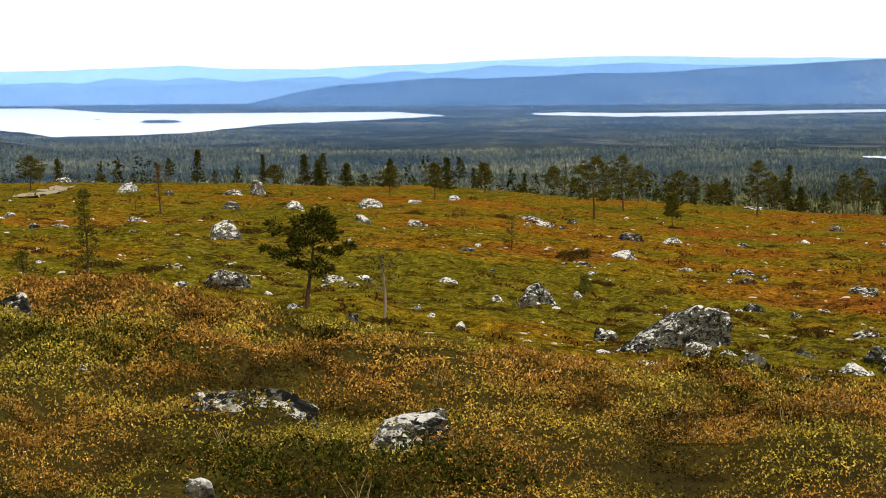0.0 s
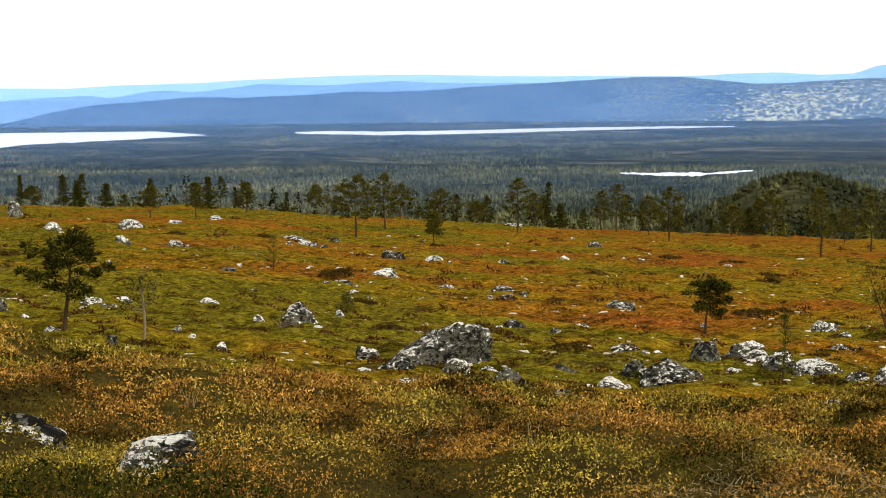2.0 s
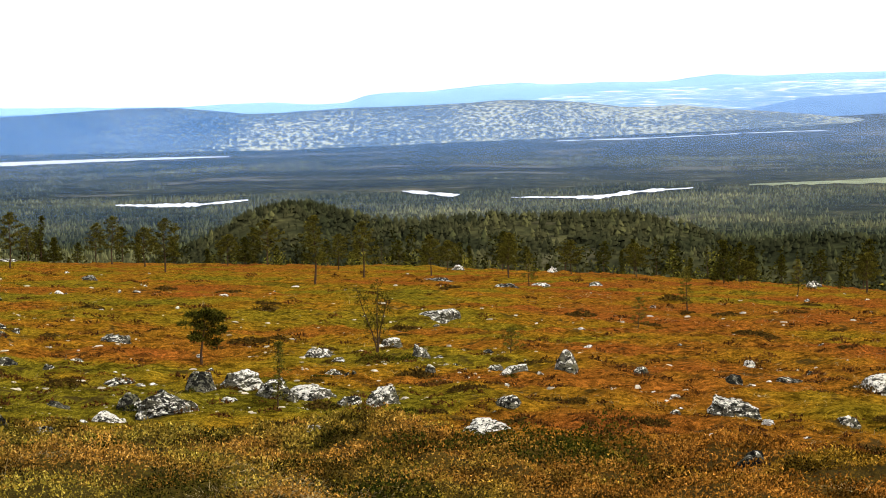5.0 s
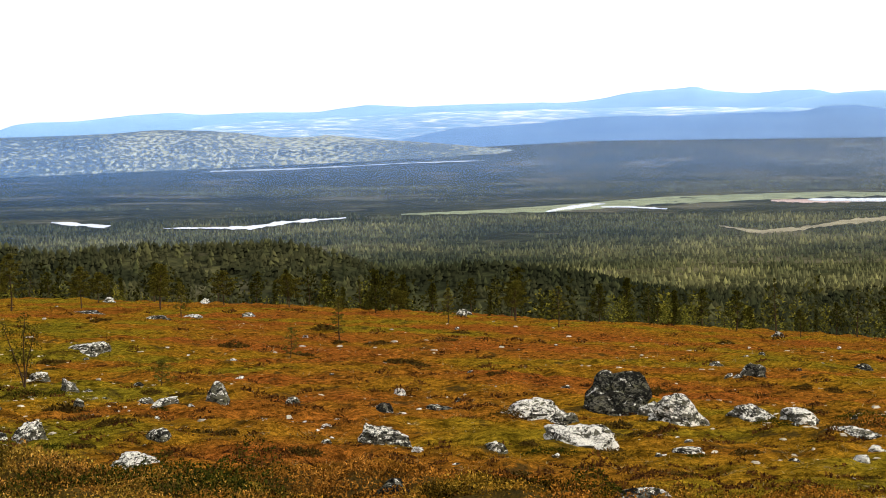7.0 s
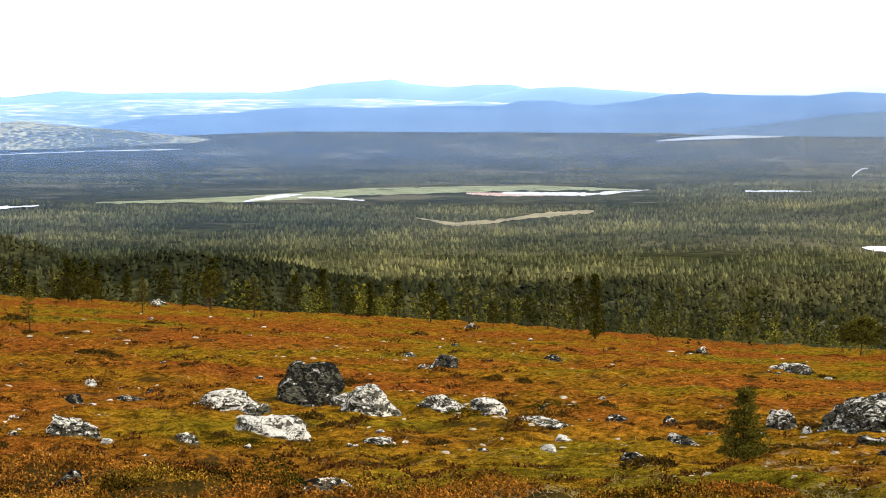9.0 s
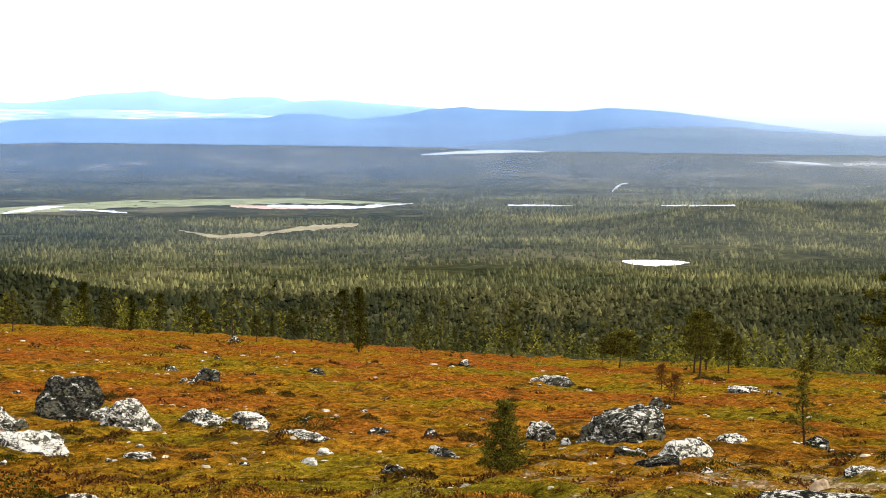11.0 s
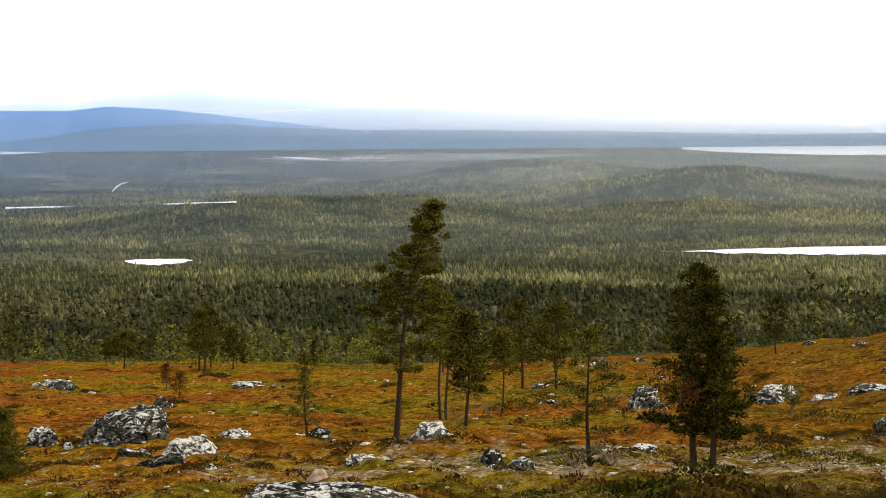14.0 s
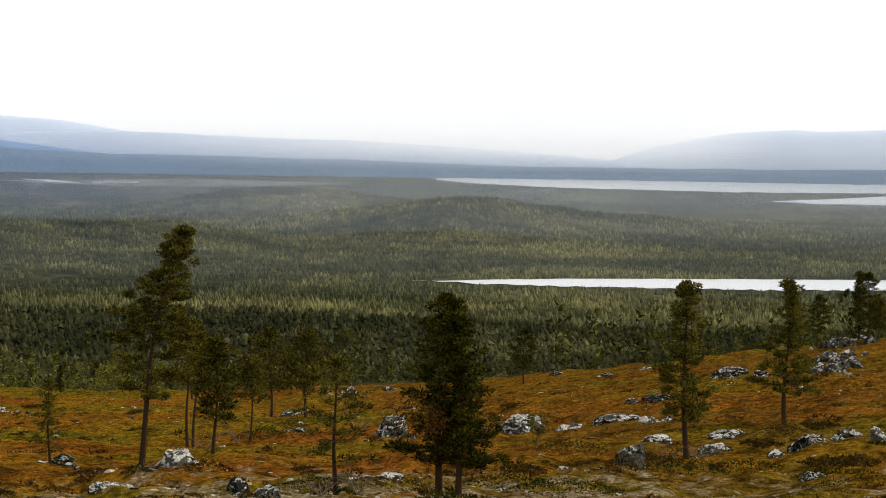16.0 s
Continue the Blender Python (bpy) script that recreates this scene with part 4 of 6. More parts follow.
for n, (x, y, w, h, tone) in enumerate([
    (-15.11, 150.31, 1.63, 0.55, 0),
    (-10.93, 153.25, 1.66, 0.52, 0),
    (-1.73, 131.21, 1.13, 0.31, 1),
    (-5.01, 129.00, 0.98, 0.45, 0),
    (6.11, 144.57, 1.95, 0.39, 1),
    (6.55, 137.35, 1.48, 0.31, 0),
    (9.88, 157.70, 0.94, 0.30, 0),
    (11.75, 131.00, 1.77, 0.50, 0),
    (13.75, 125.04, 1.53, 0.35, 1),
    (8.00, 93.63, 1.39, 0.33, 0),
    (5.73, 86.12, 0.93, 0.15, 1),
    (5.90, 82.17, 0.67, 0.10, 1),
    (1.61, 62.63, 0.42, 0.18, 1),
    (4.31, 67.70, 0.40, 0.22, 0),
    (-3.79, 53.10, 0.52, 0.15, 0),
    (-2.11, 48.97, 0.33, 0.23, 0),
    (0.42, 52.39, 0.42, 0.23, 0),
    (-3.49, 66.54, 0.72, 0.13, 0),
]):
    boulder(x, y, w, h, 118 + n, tone)
for n, (x, y, w, h, tone) in enumerate([
    (-2.56, 68.05, 0.73, 0.15, 0),
    (0.11, 69.76, 0.75, 0.14, 0),
    (1.16, 93.29, 0.88, 0.20, 0),
    (12.69, 88.40, 1.20, 0.21, 0),
    (12.31, 84.93, 0.81, 0.18, 0),
    (10.33, 70.00, 0.86, 0.24, 0),
    (11.39, 67.37, 0.46, 0.16, 0),
    (12.90, 71.13, 0.62, 0.10, 1),
    (8.85, 51.61, 0.64, 0.15, 0),
    (16.28, 81.22, 1.45, 0.34, 0),
    (12.38, 60.62, 1.00, 0.13, 0),
    (10.60, 50.97, 0.70, 0.32, 0),
    (35.85, 189.97, 1.57, 0.36, 0),
    (25.30, 145.69, 0.80, 0.29, 0),
    (19.10, 132.78, 0.91, 0.25, 0),
    (10.52, 90.21, 0.74, 0.14, 1),
    (-53.02, 290.47, 2.40, 0.78, 0),
    (-17.12, 116.47, 0.95, 0.21, 0),
]):
    boulder(x, y, w, h, 136 + n, tone)
for n, (x, y, w, h, tone) in enumerate([
    (-19.73, 106.73, 1.75, 0.19, 0),
    (-24.50, 118.67, 0.98, 0.29, 0),
    (-28.40, 217.00, 1.18, 0.48, 0),
    (39.18, 264.51, 2.89, 0.25, 0),
    (6.51, 99.98, 0.76, 0.19, 0),
    (1.15, 197.33, 1.33, 0.38, 0),
    (-2.50, 189.97, 1.54, 0.40, 1),
]):
    boulder(x, y, w, h, 154 + n, tone)
for n, (x, y, w, h, tone) in enumerate([
    (11.37, 50.33, 1.66, 0.47, 0),
    (13.35, 55.03, 0.99, 0.60, 0),
    (14.80, 56.21, 1.56, 0.53, 0),
    (14.98, 53.67, 1.42, 0.57, 0),
    (16.13, 53.82, 1.51, 0.39, 0),
    (16.83, 52.72, 0.90, 0.29, 0),
    (17.34, 51.51, 1.10, 0.52, 0),
    (20.96, 69.52, 1.17, 0.34, 0),
    (19.29, 62.20, 0.79, 0.22, 1),
    (26.62, 77.57, 0.89, 0.28, 0),
    (24.44, 68.46, 0.78, 0.46, 0),
    (38.75, 105.03, 2.56, 0.50, 0),
    (22.55, 62.23, 0.39, 0.30, 0),
    (26.96, 61.64, 1.00, 0.65, 0),
    (24.96, 60.96, 0.98, 0.24, 0),
    (24.61, 61.94, 0.63, 0.16, 0),
    (4.78, 15.73, 0.28, 0.05, 1),
    (20.36, 50.14, 0.88, 0.23, 1),
]):
    boulder(x, y, w, h, 161 + n, tone)
for n, (x, y, w, h, tone) in enumerate([
    (17.17, 43.44, 1.50, 0.29, 1),
    (85.67, 226.34, 1.64, 0.46, 0),
    (68.88, 188.04, 3.78, 0.28, 0),
    (62.71, 155.10, 2.26, 0.27, 0),
    (73.37, 172.82, 2.03, 0.33, 0),
    (79.58, 174.64, 1.56, 0.36, 0),
    (35.08, 185.93, 1.43, 0.35, 0),
    (95.90, 222.92, 1.64, 0.60, 0),
]):
    boulder(x, y, w, h, 179 + n, tone)
for n, (x, y, w, h, tone) in enumerate([
    (25.71, 48.41, 1.47, 0.59, 0),
    (6.90, 12.71, 0.36, 0.19, 0),
    (26.55, 43.91, 0.62, 0.17, 1),
    (34.75, 63.72, 0.59, 0.24, 1),
    (29.62, 55.39, 0.59, 0.22, 0),
    (33.01, 57.94, 1.08, 0.18, 0),
    (26.31, 52.55, 0.40, 0.12, 1),
    (28.81, 59.90, 0.57, 0.20, 0),
    (114.20, 194.44, 1.53, 0.67, 0),
    (106.17, 246.33, 1.82, 0.66, 0),
]):
    boulder(x, y, w, h, 187 + n, tone)
for n, (x, y, w, h, tone) in enumerate([
    (33.86, 53.98, 2.05, 0.57, 1),
    (39.01, 49.65, 1.70, 0.51, 1),
    (39.83, 48.28, 1.27, 0.42, 1),
    (60.78, 77.11, 1.38, 0.67, 0),
    (77.08, 88.02, 1.20, 0.39, 0),
    (29.11, 44.02, 1.98, 0.51, 1),
    (8.11, 11.51, 0.44, 0.09, 1),
    (7.90, 10.53, 0.24, 0.08, 0),
    (30.15, 40.92, 0.82, 0.11, 1),
    (35.48, 40.14, 0.58, 0.18, 1),
    (37.04, 43.18, 1.53, 0.15, 0),
    (43.25, 46.49, 0.86, 0.18, 0),
    (41.38, 42.30, 0.56, 0.27, 0),
    (43.32, 39.88, 0.95, 0.50, 0),
    (36.20, 36.73, 0.67, 0.25, 0),
    (32.20, 34.17, 0.66, 0.25, 0),
    (9.88, 12.43, 0.21, 0.04, 0),
    (26.60, 43.90, 0.49, 0.12, 1),
]):
    boulder(x, y, w, h, 197 + n, tone)
for n, (x, y, w, h, tone) in enumerate([
    (67.64, 89.00, 1.06, 0.32, 0),
    (121.60, 150.46, 1.31, 0.47, 0),
    (112.34, 191.98, 1.21, 0.67, 0),
    (98.71, 97.92, 0.94, 0.30, 0),
    (85.67, 78.56, 1.10, 0.40, 0),
]):
    boulder(x, y, w, h, 215 + n, tone)
for n, (x, y, w, h, tone) in enumerate([
    (43.29, 39.73, 0.87, 0.53, 1),
    (39.66, 31.75, 1.57, 0.43, 1),
    (38.00, 31.08, 1.19, 0.21, 0),
    (41.36, 35.11, 0.81, 0.26, 1),
    (48.02, 36.82, 1.47, 0.27, 0),
    (36.11, 36.49, 0.69, 0.22, 0),
    (85.53, 77.64, 1.87, 0.43, 0),
    (9.86, 12.39, 0.19, 0.04, 0),
    (70.08, 57.74, 0.86, 0.51, 0),
]):
    boulder(x, y, w, h, 220 + n, tone)
for n, (x, y, w, h, tone) in enumerate([
    (20.52, 15.05, 0.23, 0.11, 1),
    (23.96, 16.85, 0.33, 0.15, 2),
    (46.39, 29.09, 1.18, 0.54, 0),
    (41.56, 24.53, 0.59, 0.32, 0),
    (36.51, 20.78, 0.74, 0.31, 0),
    (49.02, 34.47, 0.73, 0.33, 0),
    (46.80, 31.87, 0.38, 0.13, 1),
    (39.15, 26.36, 0.76, 0.12, 0),
    (69.28, 34.18, 1.46, 0.77, 0),
    (92.62, 51.66, 1.15, 0.39, 0),
    (91.65, 69.20, 1.86, 0.21, 1),
    (85.75, 77.60, 1.72, 0.49, 0),
    (44.30, 21.95, 0.93, 0.15, 0),
    (73.24, 40.22, 0.68, 0.15, 0),
]):
    boulder(x, y, w, h, 229 + n, tone)
for n, (x, y, w, h, tone) in enumerate([
    (72.17, 30.21, 2.31, 0.58, 1),
    (72.26, 26.55, 2.07, 0.21, 0),
    (49.68, 17.88, 0.85, 0.57, 0),
    (60.51, 20.78, 1.21, 0.26, 1),
    (57.12, 17.93, 1.13, 0.31, 1),
    (62.78, 19.16, 1.41, 0.20, 0),
    (56.75, 15.14, 1.34, 0.33, 1),
    (62.73, 15.60, 1.39, 0.30, 0),
    (59.73, 13.97, 0.66, 0.47, 0),
    (49.43, 13.11, 0.69, 0.16, 0),
    (79.99, 27.59, 1.37, 0.27, 0),
    (95.68, 29.22, 2.02, 0.40, 0),
    (90.43, 23.06, 1.16, 0.65, 0),
    (90.33, 23.79, 1.01, 0.56, 0),
    (94.92, 23.31, 1.16, 0.58, 0),
    (100.97, 25.97, 1.40, 0.51, 0),
    (107.32, 26.72, 1.31, 0.55, 0),
    (118.61, 29.92, 1.98, 0.58, 0),
]):
    boulder(x, y, w, h, 243 + n, tone)
for n, (x, y, w, h, tone) in enumerate([
    (129.43, 31.32, 1.62, 0.73, 0),
    (118.84, 30.84, 1.13, 0.42, 0),
    (120.13, 28.48, 1.01, 0.47, 0),
    (111.62, 41.55, 0.97, 0.22, 0),
    (118.65, 41.65, 0.85, 0.17, 0),
    (144.55, 57.83, 1.26, 0.25, 0),
    (131.28, 68.21, 1.60, 0.50, 0),
    (140.59, 69.70, 1.28, 0.33, 0),
    (50.82, 20.07, 0.44, 0.10, 1),
    (45.76, 22.64, 0.83, 0.14, 0),
    (38.98, 26.32, 0.76, 0.12, 0),
]):
    boulder(x, y, w, h, 261 + n, tone)
for n, (x, y, w, h, tone) in enumerate([
    (-7.50, 60.25, 0.57, 0.26, 0),
    (-5.11, 60.76, 0.32, 0.10, 1),
    (3.33, 61.50, 0.30, 0.08, 1),
    (4.05, 51.69, 0.98, 0.39, 1),
    (6.96, 51.01, 0.77, 0.19, 1),
    (5.10, 48.28, 0.36, 0.12, 0),
    (3.67, 48.37, 0.50, 0.17, 1),
    (5.08, 44.62, 0.52, 0.12, 1),
    (3.77, 44.83, 0.32, 0.08, 0),
    (-11.33, 96.95, 0.71, 0.15, 0),
    (-1.04, 130.50, 0.47, 0.19, 1),
    (7.37, 142.93, 0.72, 0.15, 1),
    (4.40, 143.62, 0.40, 0.11, 1),
    (4.99, 143.43, 0.41, 0.11, 0),
    (5.57, 136.33, 0.62, 0.27, 0),
    (7.78, 136.57, 0.67, 0.28, 1),
    (12.89, 129.48, 0.61, 0.30, 1),
    (14.53, 123.74, 0.43, 0.11, 0),
]):
    boulder(x, y, w, h, 1300 + n, tone, "broken stone lying against a larger boulder")
for n, (x, y, w, h, tone) in enumerate([
    (4.96, 85.48, 0.31, 0.09, 0),
    (6.19, 85.29, 0.25, 0.11, 1),
    (-2.78, 66.06, 0.30, 0.10, 0),
    (-3.07, 65.93, 0.29, 0.11, 1),
    (-3.01, 66.12, 0.23, 0.06, 1),
    (13.37, 87.32, 0.50, 0.21, 1),
    (11.49, 87.63, 0.32, 0.13, 0),
    (13.48, 87.78, 0.29, 0.09, 1),
    (11.54, 84.32, 0.37, 0.15, 1),
    (9.83, 69.55, 0.41, 0.15, 1),
    (13.13, 59.86, 0.36, 0.09, 1),
    (12.69, 59.71, 0.38, 0.15, 1),
    (24.74, 145.52, 0.20, 0.09, 0),
    (25.64, 144.95, 0.36, 0.14, 0),
    (24.57, 145.10, 0.26, 0.07, 1),
    (10.07, 89.65, 0.18, 0.06, 1),
    (9.84, 89.99, 0.19, 0.06, 0),
    (10.96, 89.62, 0.21, 0.06, 0),
]):
    boulder(x, y, w, h, 1318 + n, tone, "broken stone lying against a larger boulder")
for n, (x, y, w, h, tone) in enumerate([
    (-16.24, 115.84, 0.43, 0.14, 1),
    (-17.76, 115.61, 0.39, 0.15, 1),
    (-16.58, 116.03, 0.33, 0.10, 1),
    (-20.51, 105.15, 0.59, 0.29, 0),
    (-17.98, 105.48, 0.52, 0.15, 0),
    (-24.89, 117.79, 0.48, 0.12, 1),
    (-24.92, 117.85, 0.25, 0.08, 0),
    (-25.28, 118.15, 0.24, 0.05, 0),
    (7.15, 99.56, 0.20, 0.07, 1),
    (5.97, 99.49, 0.33, 0.13, 0),
    (7.02, 99.36, 0.19, 0.08, 1),
    (9.85, 49.81, 0.80, 0.35, 1),
    (10.17, 49.94, 0.31, 0.14, 1),
    (13.62, 53.21, 0.47, 0.11, 0),
    (15.01, 53.44, 0.66, 0.24, 1),
    (17.15, 51.83, 0.25, 0.10, 1),
    (16.56, 51.13, 0.24, 0.05, 0),
    (21.48, 68.54, 0.58, 0.17, 1),
]):
    boulder(x, y, w, h, 1336 + n, tone, "broken stone lying against a larger boulder")
for n, (x, y, w, h, tone) in enumerate([
    (18.65, 61.95, 0.34, 0.07, 0),
    (19.84, 61.70, 0.20, 0.09, 1),
    (19.65, 61.83, 0.21, 0.09, 1),
    (26.02, 77.45, 0.24, 0.08, 1),
    (27.03, 76.76, 0.27, 0.08, 1),
    (26.86, 76.79, 0.26, 0.08, 1),
    (24.88, 67.74, 0.33, 0.13, 1),
    (24.69, 67.66, 0.21, 0.07, 1),
    (26.07, 61.69, 0.20, 0.04, 0),
    (25.50, 60.36, 0.33, 0.11, 0),
    (19.70, 49.65, 0.35, 0.07, 0),
    (15.72, 42.71, 0.57, 0.12, 1),
    (15.72, 43.36, 0.67, 0.14, 1),
    (24.07, 48.10, 0.47, 0.15, 1),
    (33.24, 56.86, 0.23, 0.12, 1),
    (33.53, 57.25, 0.21, 0.10, 0),
    (32.02, 57.46, 0.31, 0.09, 0),
    (35.51, 55.40, 1.01, 0.26, 1),
]):
    boulder(x, y, w, h, 1354 + n, tone, "broken stone lying against a larger boulder")
for n, (x, y, w, h, tone) in enumerate([
    (38.11, 53.59, 1.15, 0.47, 1),
    (34.34, 52.62, 0.96, 0.22, 1),
    (33.93, 51.88, 0.93, 0.40, 0),
    (34.01, 52.38, 0.94, 0.37, 1),
    (39.89, 46.91, 0.49, 0.21, 1),
    (39.94, 47.03, 0.55, 0.13, 1),
    (59.66, 76.80, 0.50, 0.19, 0),
    (59.48, 77.27, 0.43, 0.16, 1),
    (29.34, 40.93, 0.26, 0.11, 1),
    (30.29, 40.42, 0.15, 0.06, 1),
    (29.52, 40.97, 0.24, 0.05, 1),
    (97.67, 98.07, 0.37, 0.13, 0),
    (97.90, 98.12, 0.45, 0.19, 1),
    (84.78, 78.52, 0.55, 0.22, 1),
    (85.64, 77.49, 0.40, 0.16, 0),
    (44.13, 35.19, 0.80, 0.31, 1),
    (42.47, 39.82, 0.36, 0.15, 1),
    (43.37, 38.94, 0.43, 0.18, 1),
]):
    boulder(x, y, w, h, 1372 + n, tone, "broken stone lying against a larger boulder")
for n, (x, y, w, h, tone) in enumerate([
    (38.75, 32.07, 0.34, 0.14, 0),
    (38.03, 29.86, 0.42, 0.16, 1),
    (41.26, 34.55, 0.40, 0.19, 1),
    (40.67, 35.48, 0.20, 0.06, 0),
    (84.00, 78.16, 0.53, 0.24, 1),
    (84.38, 77.80, 0.52, 0.19, 0),
    (69.11, 58.00, 0.27, 0.13, 1),
    (70.09, 57.09, 0.36, 0.13, 0),
    (70.05, 56.97, 0.23, 0.09, 0),
    (45.50, 29.23, 0.35, 0.14, 0),
    (35.72, 21.09, 0.14, 0.06, 1),
    (35.84, 21.09, 0.15, 0.07, 1),
    (35.69, 20.94, 0.31, 0.06, 0),
    (48.85, 33.93, 0.29, 0.12, 0),
    (48.23, 34.65, 0.23, 0.05, 0),
    (48.25, 34.76, 0.30, 0.09, 0),
    (39.19, 25.83, 0.27, 0.07, 1),
    (39.02, 25.58, 0.26, 0.06, 1),
]):
    boulder(x, y, w, h, 1390 + n, tone, "broken stone lying against a larger boulder")
for n, (x, y, w, h, tone) in enumerate([
    (68.39, 34.85, 0.40, 0.12, 0),
    (68.91, 33.06, 0.31, 0.10, 1),
    (68.61, 33.09, 0.43, 0.21, 0),
    (92.48, 50.95, 0.46, 0.23, 1),
    (92.47, 50.77, 0.56, 0.14, 0),
    (91.79, 67.83, 0.70, 0.16, 0),
    (91.71, 67.05, 0.42, 0.20, 0),
    (85.76, 75.44, 0.62, 0.23, 1),
    (43.23, 22.31, 0.39, 0.11, 1),
    (43.68, 22.20, 0.36, 0.11, 1),
    (72.12, 28.07, 0.88, 0.24, 0),
    (70.82, 31.26, 0.54, 0.27, 1),
    (71.15, 24.96, 0.91, 0.34, 0),
    (70.68, 28.00, 1.03, 0.38, 1),
    (71.87, 24.46, 0.79, 0.36, 1),
    (48.79, 18.34, 0.31, 0.12, 0),
    (60.01, 19.81, 0.27, 0.08, 0),
    (56.38, 18.41, 0.32, 0.09, 0),
]):
    boulder(x, y, w, h, 1408 + n, tone, "broken stone lying against a larger boulder")
for n, (x, y, w, h, tone) in enumerate([
    (55.82, 15.84, 0.38, 0.11, 0),
    (55.48, 15.72, 0.63, 0.19, 0),
    (61.85, 14.43, 0.49, 0.12, 0),
    (79.19, 28.44, 0.61, 0.28, 0),
    (94.45, 27.33, 0.72, 0.26, 1),
    (95.27, 27.85, 0.91, 0.26, 0),
    (94.36, 27.81, 0.38, 0.16, 1),
    (90.24, 21.93, 0.40, 0.14, 0),
    (90.12, 22.35, 0.47, 0.17, 1),
    (90.16, 22.35, 0.32, 0.07, 0),
    (94.09, 24.04, 0.48, 0.17, 1),
    (100.72, 24.72, 0.38, 0.12, 1),
    (100.48, 24.59, 0.38, 0.17, 1),
    (100.27, 24.97, 0.64, 0.22, 1),
    (106.35, 27.69, 0.31, 0.07, 0),
    (106.60, 25.63, 0.53, 0.26, 1),
    (106.20, 27.38, 0.28, 0.06, 1),
    (118.29, 31.57, 0.38, 0.19, 1),
]):
    boulder(x, y, w, h, 1426 + n, tone, "broken stone lying against a larger boulder")
for n, (x, y, w, h, tone) in enumerate([
    (118.75, 29.81, 0.36, 0.17, 1),
    (118.22, 30.07, 0.51, 0.18, 0),
    (111.07, 41.82, 0.24, 0.09, 1),
    (131.20, 66.79, 0.74, 0.25, 0),
    (130.49, 66.77, 0.44, 0.14, 1),
    (130.16, 69.18, 0.70, 0.19, 0),
]):
    boulder(x, y, w, h, 1444 + n, tone, "broken stone lying against a larger boulder")


# ---- small loose stones over the whole slope ----
def loose_stones(count):
    rng = np.random.RandomState(5)
    kinds = [stone_mesh(300 + k, 1.0, 0.8, 0.42, 2, 7, (M_ROCK_PALE, M_ROCK_PALE, M_ROCK)[k % 3]) for k in range(9)]
    made = 0
    while made < count:
        az = rng.uniform(-13, 79)
        d = 45 / (1 - rng.uniform(0, 0.80))
        if d > 0.95 * np.interp(az, *BROW_FAR) or bumps(az * 1.2, d / 14, 1.0, 77) < -0.15:
            continue
        x, y = (float(q) for q in polar(az, d))
        size = rng.uniform(0.10, 0.34) * (0.75 + d / 160) * (1.5 if rng.rand() < 0.12 else 1)
        ob = new("stone", kinds[made % 9])
        ob.matrix_world = Matrix.Translation((x, y, float(land(x, y)) - 0.02)) @ Matrix.Rotation(rng.uniform(0, 6.28), 4, "Z") @ Matrix.Diagonal((size, size, size * rng.uniform(0.5, 0.95), 1))
        tagged(ob, "small pale stone half sunk in heath", "stone", "loose stones on the fell")
        made += 1


loose_stones(290)


def stone_chips(count):
    """Chips and cobbles too small and many to tell apart, in one mesh."""
    rng = np.random.RandomState(6)
    az = rng.uniform(-13, 79, 4 * count)
    d = np.interp(az, [40, 48], [40, 15]) / (1 - rng.uniform(0, np.interp(az, [40, 48], [0.78, 0.91])))
    x, y = polar(az, d)
    grit = np.hypot(x - 37, y - 19) < 14
    ok = (d < 0.95 * np.interp(az, *BROW_FAR)) & ((bumps(x, y, 9, 78) + 0.5 * bumps(x, y, 3, 79) > 0.1) | grit)
    x, y, d, grit = x[ok][:count], y[ok][:count], d[ok][:count], grit[ok][:count]
    n = len(x)
    size = (0.03 + 0.15 * rng.uniform(0, 1, n) ** 2.5) * np.interp(d, [14, 40, 200], [0.3, 0.8, 1.9]) * np.where(grit, 0.85, 1)
    t = np.linspace(0, 2 * math.pi, 6, endpoint=False) + rng.uniform(0, 1, (n, 1))
    rad = size[:, None] * rng.uniform(0.4, 1.5, (n, 6))
    z = land(x, y)[:, None]
    low = np.stack([x[:, None] + rad * np.cos(t), y[:, None] + rad * np.sin(t), z + 0 * t - 0.03], -1)
    top = np.stack([x[:, None] + 0.6 * rad * np.cos(t), y[:, None] + 0.6 * rad * np.sin(t), z + (size * rng.uniform(0.05, 0.3, n))[:, None] * rng.uniform(0.8, 1.2, (n, 6))], -1)
    v = np.concatenate([low, top], 1).reshape(-1, 3)
    b = np.arange(n)[:, None] * 12
    j = np.arange(6)
    k = (j + 1) % 6
    side = np.stack([b + j, b + k, b + 6 + k, b + 6 + j], -1).reshape(-1, 4)
    cap = np.concatenate([b + np.array([[6, 7, 8, 9]]), b + np.array([[6, 9, 10, 11]])])
    tagged(new("stone_chips", mesh_of("stone_chips", v, np.concatenate([side, cap]), [M_CHIP])), "scattered pale chips of weathered granite", "stones", kind="stuff")


stone_chips(3000)


